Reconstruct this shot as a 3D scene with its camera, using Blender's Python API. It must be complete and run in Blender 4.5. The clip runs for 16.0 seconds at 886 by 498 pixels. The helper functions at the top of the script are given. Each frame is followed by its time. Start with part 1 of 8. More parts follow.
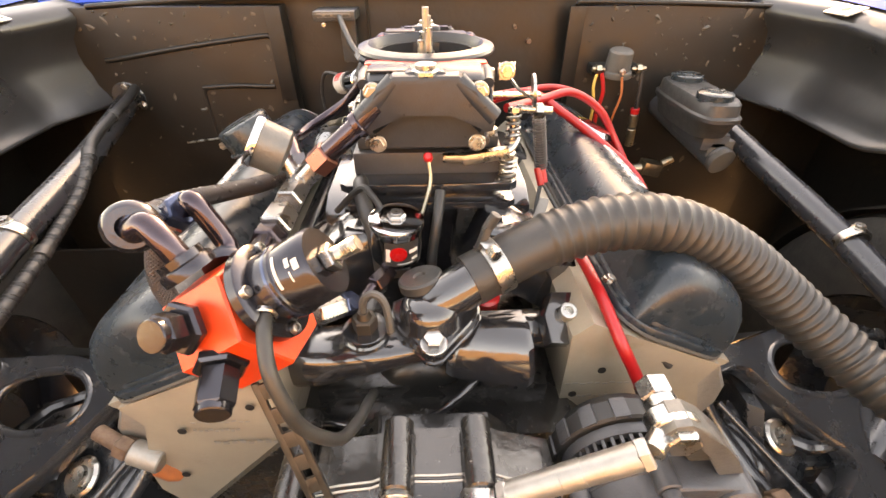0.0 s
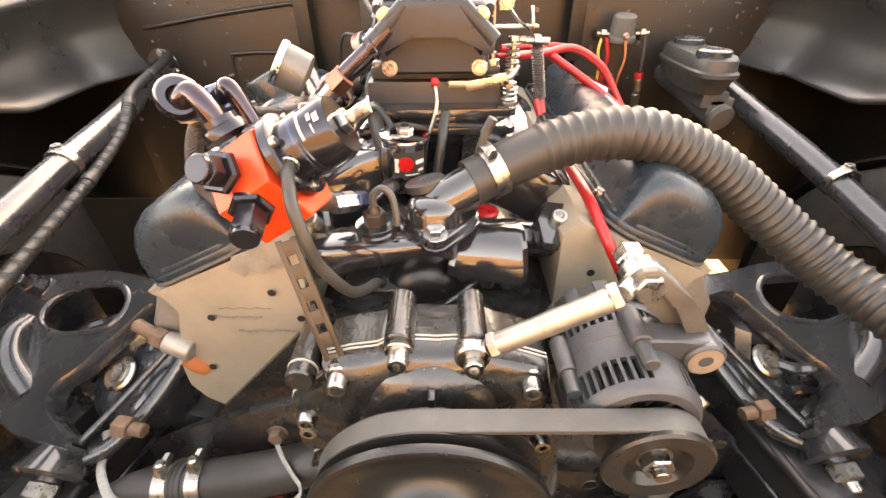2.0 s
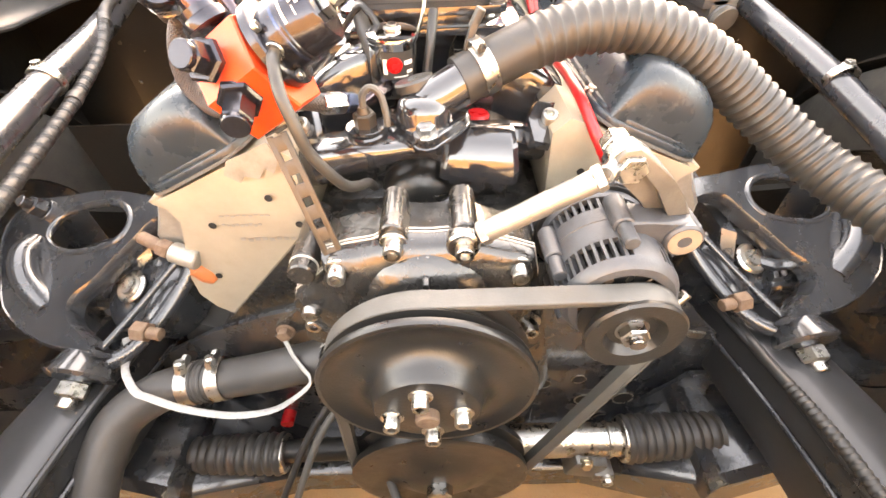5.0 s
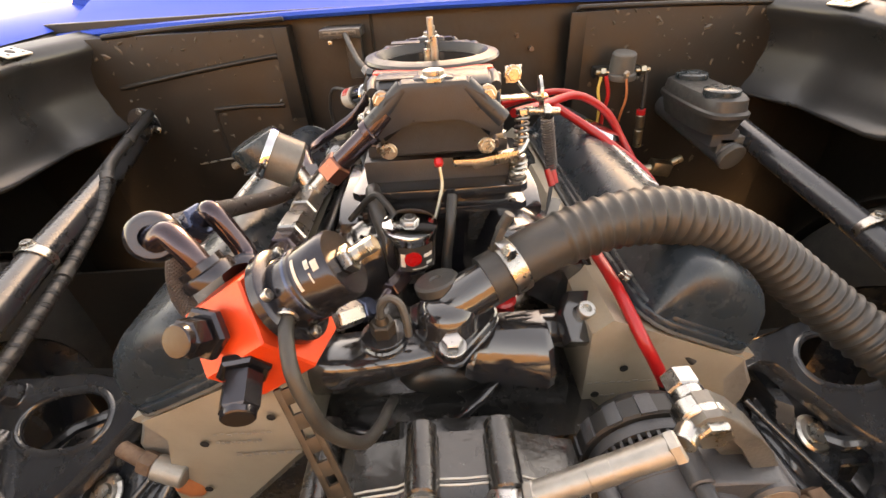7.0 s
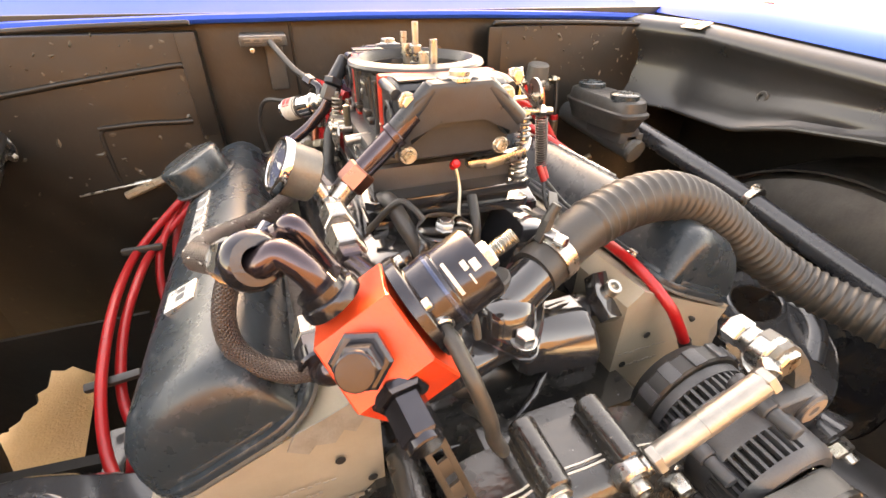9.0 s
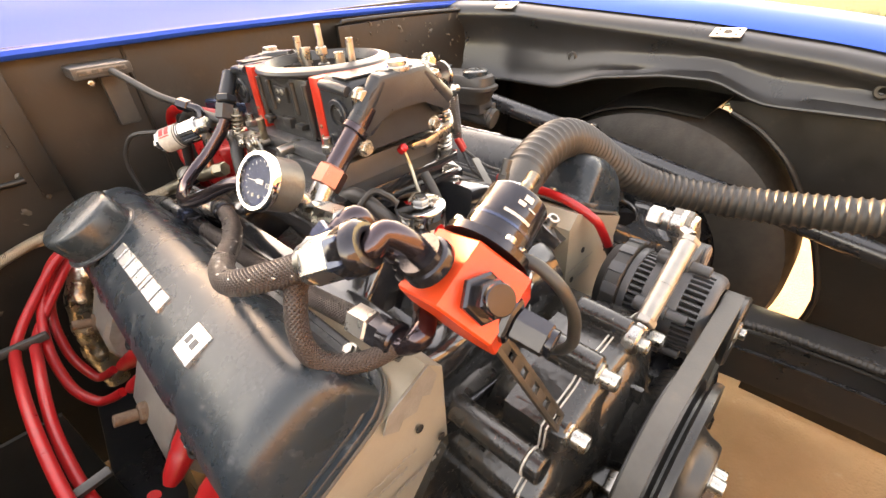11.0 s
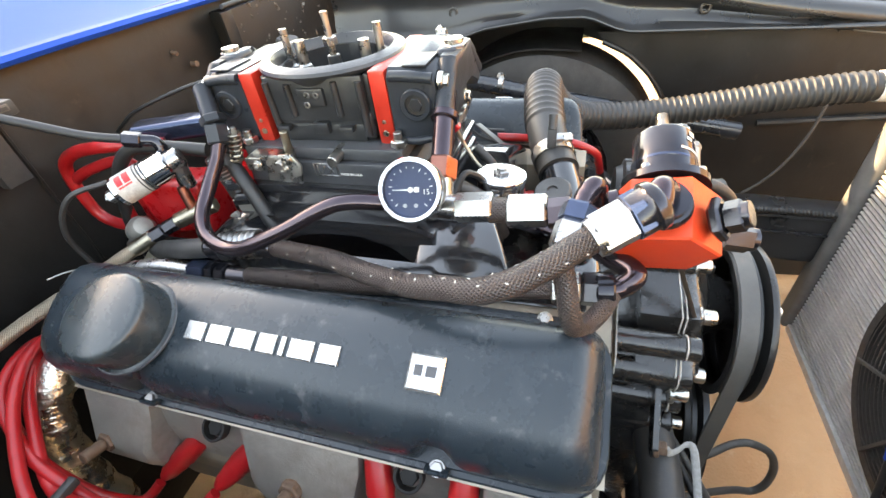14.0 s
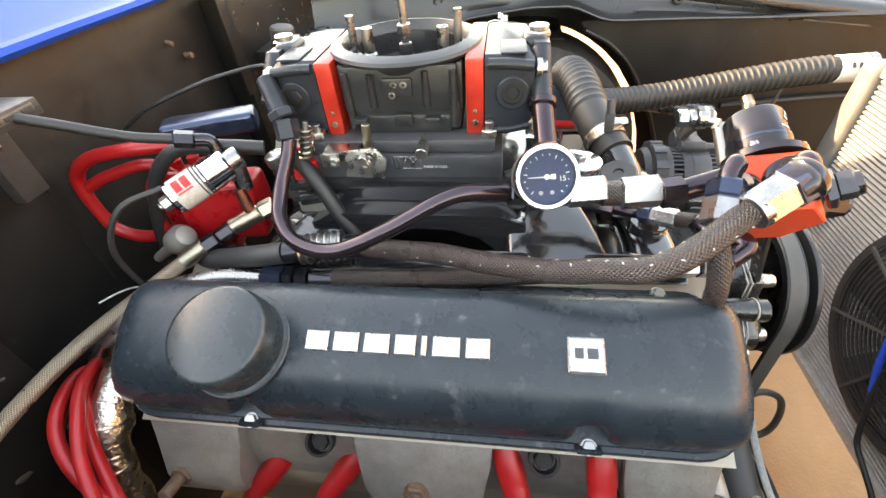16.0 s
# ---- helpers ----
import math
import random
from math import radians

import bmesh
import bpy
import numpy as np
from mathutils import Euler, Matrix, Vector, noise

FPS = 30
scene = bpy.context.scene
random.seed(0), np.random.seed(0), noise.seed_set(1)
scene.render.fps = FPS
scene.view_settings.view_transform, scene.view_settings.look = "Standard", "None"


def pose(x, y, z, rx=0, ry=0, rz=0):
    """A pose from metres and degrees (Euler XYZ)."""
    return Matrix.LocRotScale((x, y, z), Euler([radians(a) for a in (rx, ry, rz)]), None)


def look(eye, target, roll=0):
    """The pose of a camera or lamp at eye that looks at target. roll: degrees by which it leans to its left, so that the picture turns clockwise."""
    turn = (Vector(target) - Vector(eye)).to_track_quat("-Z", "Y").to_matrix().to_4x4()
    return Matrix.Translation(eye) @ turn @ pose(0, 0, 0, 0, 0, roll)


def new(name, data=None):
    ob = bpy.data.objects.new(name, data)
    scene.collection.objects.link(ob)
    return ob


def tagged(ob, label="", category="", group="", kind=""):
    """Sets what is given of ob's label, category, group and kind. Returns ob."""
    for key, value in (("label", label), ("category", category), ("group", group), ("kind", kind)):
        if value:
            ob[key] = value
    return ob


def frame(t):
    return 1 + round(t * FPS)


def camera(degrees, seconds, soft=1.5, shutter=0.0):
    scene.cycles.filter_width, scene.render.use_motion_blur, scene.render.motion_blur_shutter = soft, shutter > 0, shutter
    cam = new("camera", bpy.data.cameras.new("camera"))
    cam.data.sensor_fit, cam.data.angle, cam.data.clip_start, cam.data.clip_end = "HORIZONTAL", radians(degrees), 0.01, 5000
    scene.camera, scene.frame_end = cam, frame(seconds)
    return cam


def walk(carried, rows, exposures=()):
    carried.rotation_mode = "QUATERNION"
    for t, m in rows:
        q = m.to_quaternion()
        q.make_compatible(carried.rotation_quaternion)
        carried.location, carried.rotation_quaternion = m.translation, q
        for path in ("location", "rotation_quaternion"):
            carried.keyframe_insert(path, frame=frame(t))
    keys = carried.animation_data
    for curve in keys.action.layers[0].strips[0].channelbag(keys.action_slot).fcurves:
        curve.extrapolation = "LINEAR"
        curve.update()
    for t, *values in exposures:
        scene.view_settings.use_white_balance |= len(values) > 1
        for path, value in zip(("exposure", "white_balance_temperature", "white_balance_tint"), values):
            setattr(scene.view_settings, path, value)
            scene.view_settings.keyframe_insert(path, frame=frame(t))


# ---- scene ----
cam = camera(91.66, 16.0)
PATH = [
    (0, (0.0035, 0.0011, 1.0484), (0.0257, 0.8151, 0.4680), -0.33),
    (0.5, (0.0102, -0.0204, 1.0575), (0.0243, 0.8028, 0.4900), -0.55),
    (1, (0.0127, -0.0507, 1.0395), (0.0239, 0.7745, 0.4747), -0.71),
    (1.5, (0.0123, -0.0721, 1.0119), (0.0120, 0.7611, 0.4589), -0.78),
    (2, (0.0141, -0.0920, 0.9905), (0.0020, 0.7296, 0.4206), -0.83),
    (2.5, (0.0152, -0.1032, 0.9733), (0.0011, 0.6739, 0.3441), -0.80),
    (3, (0.0175, -0.1210, 0.9615), (0.0018, 0.6220, 0.2924), -0.88),
    (3.2, (0.0203, -0.1267, 0.9544), (0.0042, 0.6060, 0.2740), -0.84),
    (5.3, (0.0211, -0.1257, 0.9747), (0.0058, 0.6079, 0.2953), -2.97),
    (5.5, (0.0211, -0.1154, 0.9826), (0.0057, 0.6281, 0.3140), -3.16),
    (6, (0.0208, -0.0695, 1.0139), (0.0103, 0.7146, 0.3932), -3.52),
    (6.5, (0.0131, -0.0349, 1.0329), (0.0052, 0.7754, 0.4470), -3.78),
    (7, (-0.0014, -0.0055, 1.0403), (-0.0006, 0.8278, 0.4874), -3.52),
    (7.5, (-0.0300, 0.0100, 1.0416), (-0.0267, 0.8509, 0.5004), -3.14),
    (8, (-0.0790, 0.0360, 1.0285), (0.0141, 0.8797, 0.4999), -0.77),
    (8.5, (-0.1220, 0.0239, 1.0199), (0.0823, 0.8490, 0.4932), -0.07),
    (9, (-0.1608, 0.0248, 1.0284), (0.1380, 0.8196, 0.5001), 0.37),
    (9.5, (-0.2189, 0.0237, 1.0179), (0.1773, 0.7750, 0.4900), 1.32),
    (10, (-0.2522, 0.0351, 1.0243), (0.2262, 0.7340, 0.4925), -1.40),
    (10.2, (-0.2613, 0.0367, 1.0215), (0.2436, 0.7182, 0.4918), -1.85),
    (12.3, (-0.3786, 0.1431, 1.0568), (0.2909, 0.6075, 0.4770), -7.74),
    (12.5, (-0.3931, 0.1616, 1.0600), (0.2894, 0.6014, 0.4762), -7.76),
    (13, (-0.4190, 0.2043, 1.0654), (0.2938, 0.5664, 0.4647), -6.92),
    (13.5, (-0.4280, 0.2421, 1.0616), (0.2971, 0.5509, 0.4461), -6.12),
    (14, (-0.4391, 0.2879, 1.0668), (0.2876, 0.5616, 0.4367), -7.80),
    (14.5, (-0.4458, 0.3153, 1.0693), (0.2847, 0.5590, 0.4314), -6.83),
    (15, (-0.4614, 0.3495, 1.0716), (0.2725, 0.5636, 0.4271), -5.91),
    (15.5, (-0.4607, 0.4023, 1.0797), (0.2839, 0.5551, 0.4300), -5.89),
    (16, (-0.4698, 0.4464, 1.0777), (0.2734, 0.5755, 0.4212), -5.11),
]
EXPOSURES = [(0, 4.08, 17500, 27), (1.5, 3.6, 17500, 27), (2, 4.42, 17500, 27), (2.5, 4.88, 17000, 26), (3, 4.88, 17000, 26), (5.5, 5.33, 17000, 26), (6, 4.83, 17000, 26), (6.5, 4.28, 17500, 27), (7, 3.53, 18000, 27), (7.5, 3.25, 18500, 27), (8, 3.35, 18500, 27), (8.5, 3.86, 17500, 27), (9, 4.15, 17500, 27), (9.5, 4.2, 17500, 27), (12.5, 3.93, 17000, 27), (13, 3.95, 15000, 25), (13.5, 3.98, 11000, 17), (15, 4.08, 10500, 15), (16, 3.95, 12000, 17)]
walk(cam, [(t, look(eye, target, roll)) for t, eye, target, roll in PATH], EXPOSURES)

# ---- light: low warm sun from behind the cowl, open sky ----
SUN_AZ, SUN_EL = 12.0, 20.5
world = bpy.data.worlds.new("sky")
scene.world = world
world.use_nodes = True
wn = world.node_tree.nodes
sky = wn.new("ShaderNodeTexSky")
sky.sky_type = "NISHITA"
sky.sun_disc = False
sky.sun_elevation = radians(SUN_EL)
sky.sun_rotation = radians(SUN_AZ)
sky.dust_density = 0.5
sky.ozone_density = 0.6
wn["Background"].inputs["Strength"].default_value = 0.15
world.node_tree.links.new(sky.outputs["Color"], wn["Background"].inputs["Color"])
sun = new("sun", bpy.data.lights.new("sun", "SUN"))
sun.data.energy = 2.4
sun.data.angle = radians(0.6)
sun.data.color = (1.0, 0.86, 0.66)
sdir = Vector((math.sin(radians(SUN_AZ)) * math.cos(radians(SUN_EL)), math.cos(radians(SUN_AZ)) * math.cos(radians(SUN_EL)), math.sin(radians(SUN_EL))))
sun.matrix_world = look(sdir * 20, (0, 0, 0))


# ---- materials ----
def mat(name, c1, c2=None, rough=0.5, metal=0.0, scale=40.0, bump=0.0, bscale=250.0, rvar=0.12, coat=0.0, spots=None, stretch=(1, 1, 1)):
    """Principled surface with two scales of colour noise, roughness variation, fine relief and optional stains."""
    m = bpy.data.materials.new(name)
    m.use_nodes = True
    nt = m.node_tree
    n, l = nt.nodes, nt.links
    b = n["Principled BSDF"]
    tc = n.new("ShaderNodeTexCoord")
    mp = n.new("ShaderNodeMapping")
    mp.inputs["Scale"].default_value = stretch
    l.new(tc.outputs["Object"], mp.inputs["Vector"])
    n1 = n.new("ShaderNodeTexNoise")
    n1.inputs["Scale"].default_value = scale
    n1.inputs["Detail"].default_value = 8
    n1.inputs["Roughness"].default_value = 0.65
    l.new(mp.outputs["Vector"], n1.inputs["Vector"])
    c2 = c2 or tuple(v * 0.75 for v in c1)
    ramp = n.new("ShaderNodeValToRGB")
    ramp.color_ramp.elements[0].position, ramp.color_ramp.elements[1].position = 0.35, 0.68
    ramp.color_ramp.elements[0].color, ramp.color_ramp.elements[1].color = (*c2, 1), (*c1, 1)
    l.new(n1.outputs["Fac"], ramp.inputs["Fac"])
    col = ramp.outputs["Color"]
    n2 = n.new("ShaderNodeTexNoise")
    n2.inputs["Scale"].default_value = bscale
    n2.inputs["Detail"].default_value = 4
    l.new(mp.outputs["Vector"], n2.inputs["Vector"])
    rm = n.new("ShaderNodeMapRange")
    rm.inputs["To Min"].default_value, rm.inputs["To Max"].default_value = max(0.02, rough - rvar), min(1, rough + rvar)
    rm.inputs["From Min"].default_value, rm.inputs["From Max"].default_value = 0.3, 0.7
    l.new(n1.outputs["Fac"], rm.inputs["Value"])
    rsock = rm.outputs["Result"]
    if spots:
        c3, sscale, low, amount = spots
        n3 = n.new("ShaderNodeTexNoise")
        n3.inputs["Scale"].default_value = sscale
        n3.inputs["Detail"].default_value = 9
        n3.inputs["Roughness"].default_value = 0.7
        l.new(tc.outputs["Object"], n3.inputs["Vector"])
        r3 = n.new("ShaderNodeMapRange")
        r3.inputs["From Min"].default_value, r3.inputs["From Max"].default_value = low, low + 0.13
        r3.inputs["To Max"].default_value = amount
        l.new(n3.outputs["Fac"], r3.inputs["Value"])
        mx = n.new("ShaderNodeMix")
        mx.data_type = "RGBA"
        l.new(r3.outputs["Result"], mx.inputs["Factor"])
        l.new(col, mx.inputs["A"])
        mx.inputs["B"].default_value = (*c3, 1)
        col = mx.outputs["Result"]
        ad = n.new("ShaderNodeMath")
        ad.operation = "MULTIPLY_ADD"
        l.new(r3.outputs["Result"], ad.inputs[0])
        ad.inputs[1].default_value = 0.35
        l.new(rsock, ad.inputs[2])
        rsock = ad.outputs["Value"]
    l.new(col, b.inputs["Base Color"])
    l.new(rsock, b.inputs["Roughness"])
    b.inputs["Metallic"].default_value = metal
    if coat:
        b.inputs["Coat Weight"].default_value = coat
        b.inputs["Coat Roughness"].default_value = 0.08
    if bump:
        bp = n.new("ShaderNodeBump")
        bp.inputs["Strength"].default_value = 0.6
        bp.inputs["Distance"].default_value = bump
        l.new(n2.outputs["Fac"], bp.inputs["Height"])
        l.new(bp.outputs["Normal"], b.inputs["Normal"])
    return m


M = {}
M["cover"] = mat("satin_black_powder_coat", (0.017, 0.026, 0.033), (0.014, 0.0215, 0.027), 0.28, 0, 30, 0.0002, 900, 0.05, 0, ((0.20, 0.20, 0.20), 60, 0.585, 0.42))
M["capblk"] = mat("black_cap_paint", (0.022, 0.031, 0.035), None, 0.27, 0, 60, 0.0001, 900, 0.06)
M["gloss"] = mat("gloss_black_engine_enamel", (0.014, 0.015, 0.018), (0.019, 0.019, 0.020), 0.12, 0, 50, 0.0005, 200, 0.05, 1.0, ((0.07, 0.065, 0.055), 45, 0.62, 0.35))
M["cast"] = mat("dirty_black_casting", (0.012, 0.0117, 0.0115), (0.017, 0.016, 0.015), 0.24, 0, 45, 0.0010, 160, 0.12, 0.4, ((0.30, 0.29, 0.27), 140, 0.63, 0.7))
M["carb"] = mat("black_anodised_carburettor", (0.020, 0.021, 0.023), (0.014, 0.015, 0.0165), 0.34, 0.0, 70, 0.0004, 500, 0.08)
M["carbhi"] = mat("black_anodised_bowl", (0.020, 0.024, 0.030), (0.015, 0.018, 0.022), 0.33, 0.0, 60, 0.0003, 600, 0.07)
M["redano"] = mat("red_anodised_billet", (0.55, 0.035, 0.02), (0.45, 0.025, 0.015), 0.32, 0.35, 60, 0.0002, 700, 0.06)
M["regred"] = mat("orange_red_anodised_billet", (0.74, 0.066, 0.024), (0.64, 0.050, 0.019), 0.36, 0.2, 50, 0.0002, 800, 0.06)
M["ano"] = mat("black_anodised_fitting", (0.045, 0.045, 0.052), (0.035, 0.035, 0.042), 0.17, 0.8, 80, 0.0001, 500, 0.06)
M["anoblue"] = mat("blue_black_anodised_fitting", (0.050, 0.068, 0.115), (0.040, 0.055, 0.092), 0.2, 0.75, 80, 0, 500, 0.06)
M["purple"] = mat("dark_purple_anodised_tube", (0.068, 0.052, 0.060), (0.052, 0.040, 0.047), 0.18, 0.85, 60, 0, 400, 0.06)
M["nickel"] = mat("nickel_plated_fitting", (0.39, 0.385, 0.375), (0.30, 0.29, 0.28), 0.29, 1.0, 60, 0.0001, 400, 0.08)
M["zinc"] = mat("zinc_plated_steel", (0.50, 0.48, 0.45), (0.34, 0.325, 0.295), 0.3, 1.0, 90, 0.0002, 500, 0.1)
M["brass"] = mat("gold_zinc_bolt", (0.42, 0.37, 0.29), (0.32, 0.28, 0.215), 0.34, 1.0, 90, 0.0001, 500, 0.1)
M["copper"] = mat("copper_tube", (0.34, 0.14, 0.10), (0.26, 0.10, 0.075), 0.34, 1.0, 60, 0, 400, 0.08)
M["chrome"] = mat("polished_chrome", (0.60, 0.60, 0.61), (0.54, 0.54, 0.55), 0.10, 1.0, 40, 0, 400, 0.04)
M["alu"] = mat("bare_cast_aluminium", (0.34, 0.32, 0.29), (0.25, 0.235, 0.21), 0.46, 0.5, 60, 0.0006, 350, 0.12, 0, ((0.14, 0.11, 0.08), 35, 0.6, 0.5))
M["mach"] = mat("machined_head_face", (0.37, 0.32, 0.255), (0.305, 0.265, 0.21), 0.42, 0.35, 20, 0.0002, 300, 0.08, 0, ((0.25, 0.19, 0.12), 18, 0.62, 0.45))
M["rust"] = mat("rusty_steel", (0.115, 0.065, 0.045), (0.17, 0.105, 0.07), 0.7, 0.3, 120, 0.001, 300, 0.1)
M["rubber"] = mat("matte_black_rubber_hose", (0.040, 0.038, 0.036), (0.030, 0.028, 0.027), 0.5, 0, 60, 0.0003, 500, 0.1, 0, ((0.10, 0.09, 0.07), 25, 0.6, 0.4))
M["rubgrey"] = mat("dusty_grey_rubber", (0.072, 0.069, 0.063), (0.05, 0.048, 0.044), 0.55, 0, 50, 0.0003, 500, 0.1, 0, ((0.16, 0.14, 0.11), 30, 0.6, 0.4))
M["wirered"] = mat("red_silicone_wire", (0.42, 0.012, 0.014), (0.34, 0.01, 0.012), 0.35, 0, 60, 0.0001, 400, 0.08)
M["wireblk"] = mat("black_wire_sleeve", (0.018, 0.018, 0.018), None, 0.5, 0, 60, 0.0001, 400, 0.08)
M["plastic"] = mat("black_plastic", (0.026, 0.026, 0.026), (0.036, 0.035, 0.033), 0.45, 0, 80, 0.0003, 600, 0.1)
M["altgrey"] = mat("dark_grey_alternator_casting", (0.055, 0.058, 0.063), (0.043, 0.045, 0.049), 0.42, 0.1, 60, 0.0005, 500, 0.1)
M["rodalu"] = mat("dull_aluminium_rod", (0.32, 0.305, 0.285), (0.25, 0.235, 0.215), 0.42, 0.8, 50, 0.0003, 400, 0.1)
M["flake"] = mat("flaking_undercoat", (0.075, 0.062, 0.048), (0.035, 0.029, 0.023), 0.45, 0, 90, 0.0004, 300, 0.1)
M["bracket"] = mat("silver_cast_bracket", (0.15, 0.142, 0.13), (0.11, 0.104, 0.095), 0.42, 0.5, 60, 0.0006, 300, 0.1)
M["bay"] = mat("black_bay_paint", (0.014, 0.0135, 0.0125), (0.009, 0.0086, 0.008), 0.42, 0, 12, 0.0012, 60, 0.12, 0, ((0.055, 0.044, 0.031), 20, 0.6, 0.45))
M["fendblk"] = mat("glossy_black_inner_fender_paint", (0.020, 0.021, 0.023), (0.014, 0.015, 0.016), 0.33, 0, 9, 0.0016, 14, 0.10, 0.12, ((0.085, 0.072, 0.056), 14, 0.6, 0.4))
M["baydirt"] = mat("undercoated_scaly_steel", (0.012, 0.0105, 0.009), (0.008, 0.007, 0.006), 0.46, 0, 12, 0.0022, 22, 0.12, 0.05, ((0.075, 0.06, 0.042), 55, 0.62, 0.5))
M["arm"] = mat("chassis_black_paint", (0.026, 0.029, 0.033), (0.019, 0.021, 0.024), 0.26, 0, 14, 0.0016, 32, 0.09, 0.8, ((0.10, 0.085, 0.068), 18, 0.60, 0.5))
M["tube"] = mat("gloss_black_brace_paint", (0.020, 0.022, 0.026), (0.015, 0.017, 0.020), 0.27, 0, 20, 0.0004, 90, 0.06, 0.4, ((0.1, 0.09, 0.08), 40, 0.66, 0.4))
M["blue"] = mat("bright_blue_body_paint", (0.006, 0.070, 0.43), (0.005, 0.062, 0.39), 0.38, 0.0, 6, 0, 200, 0.04, 0.0)
for key in ("bay", "baydirt", "carbhi"):
    M[key].node_tree.nodes["Principled BSDF"].inputs["Specular IOR Level"].default_value = 0.33
M["cover"].node_tree.nodes["Principled BSDF"].inputs["Specular IOR Level"].default_value = 0.42
M["blue"].node_tree.nodes["Principled BSDF"].inputs["Specular IOR Level"].default_value = 0.08
M["sand"] = mat("sandy_ground", (0.47, 0.31, 0.18), (0.40, 0.255, 0.142), 0.95, 0, 7, 0.004, 140, 0.04, 0, ((0.50, 0.39, 0.27), 30, 0.6, 0.6))
M["tyre"] = mat("tyre_rubber", (0.02, 0.019, 0.018), (0.03, 0.028, 0.025), 0.7, 0, 30, 0.001, 200, 0.1)
M["hosedust"] = mat("dusty_ribbed_hose_rubber", (0.027, 0.026, 0.024), (0.019, 0.018, 0.017), 0.48, 0, 50, 0.0003, 500, 0.08, 0, ((0.075, 0.066, 0.055), 30, 0.6, 0.4))
M["radi"] = mat("radiator_aluminium", (0.60, 0.59, 0.56), (0.46, 0.45, 0.43), 0.4, 0.4, 60, 0.0004, 300, 0.1)
M["white"] = mat("white_plastic", (0.75, 0.74, 0.7), (0.66, 0.65, 0.6), 0.5, 0, 60, 0.0001, 300, 0.1)
M["strap"] = mat("grubby_white_woven_strap", (0.36, 0.35, 0.335), (0.24, 0.235, 0.22), 0.8, 0, 200, 0.0006, 900, 0.08)
M["foil"] = mat("crinkled_foil_heat_sleeve", (0.72, 0.68, 0.6), (0.55, 0.5, 0.42), 0.28, 1.0, 40, 0.004, 120, 0.1)
M["grass"] = mat("lawn_grass", (0.030, 0.050, 0.013), (0.018, 0.035, 0.009), 0.9, 0, 3, 0.03, 20, 0.05)
M["screen"] = mat("dark_windscreen_glass", (0.03, 0.034, 0.036), (0.025, 0.028, 0.03), 0.06, 0, 4, 0, 200, 0.02, 0.5)
M["gasket"] = mat("pale_gasket_edge", (0.50, 0.48, 0.44), (0.34, 0.32, 0.29), 0.6, 0, 200, 0.0003, 600, 0.1)
M["covergasket"] = mat("dark_grey_cover_gasket", (0.075, 0.072, 0.066), (0.05, 0.048, 0.044), 0.7, 0, 200, 0.0003, 600, 0.1)
M["bush"] = mat("worn_bronze_bush", (0.42, 0.32, 0.25), (0.34, 0.25, 0.19), 0.42, 0.55, 60, 0.0003, 400, 0.1)
M["tank"] = mat("grey_radiator_tank", (0.16, 0.157, 0.15), (0.12, 0.118, 0.112), 0.45, 0.2, 30, 0.0003, 300, 0.1)
# colour of the unseen wall added for brown reflections
M["stucco"] = mat("brown_bounce_stucco", (0.27, 0.17, 0.10), (0.21, 0.13, 0.075), 0.9, 0, 3, 0.004, 60, 0.05)
M["sooty"] = mat("sooty_steel_strap", (0.055, 0.044, 0.035), (0.034, 0.027, 0.021), 0.42, 0.35, 60, 0.0004, 300, 0.1)
# near-black colour that stands in for shade inside holes, throats and vents
M["dark"] = mat("near_black_recess_shade", (0.006, 0.006, 0.006), None, 0.7, 0, 30, 0, 300, 0.1)
M["redplastic"] = mat("red_plastic_cap", (0.5, 0.012, 0.016), (0.42, 0.01, 0.012), 0.3, 0, 60, 0.0002, 300, 0.08)
M["yellow"] = mat("yellow_wire", (0.6, 0.4, 0.1), None, 0.45, 0, 60)
M["badge"] = mat("brushed_silver_badge", (0.58, 0.58, 0.57), (0.50, 0.50, 0.49), 0.3, 0.85, 90, 0.0001, 500, 0.08)
M["pulley"] = mat("gloss_black_pulley_paint", (0.009, 0.009, 0.009), (0.013, 0.0125, 0.012), 0.33, 0, 60, 0.0003, 400, 0.08, 0.0, ((0.09, 0.08, 0.07), 60, 0.64, 0.4))
M["orange"] = mat("orange_plastic", (0.45, 0.13, 0.05), None, 0.45, 0, 60)


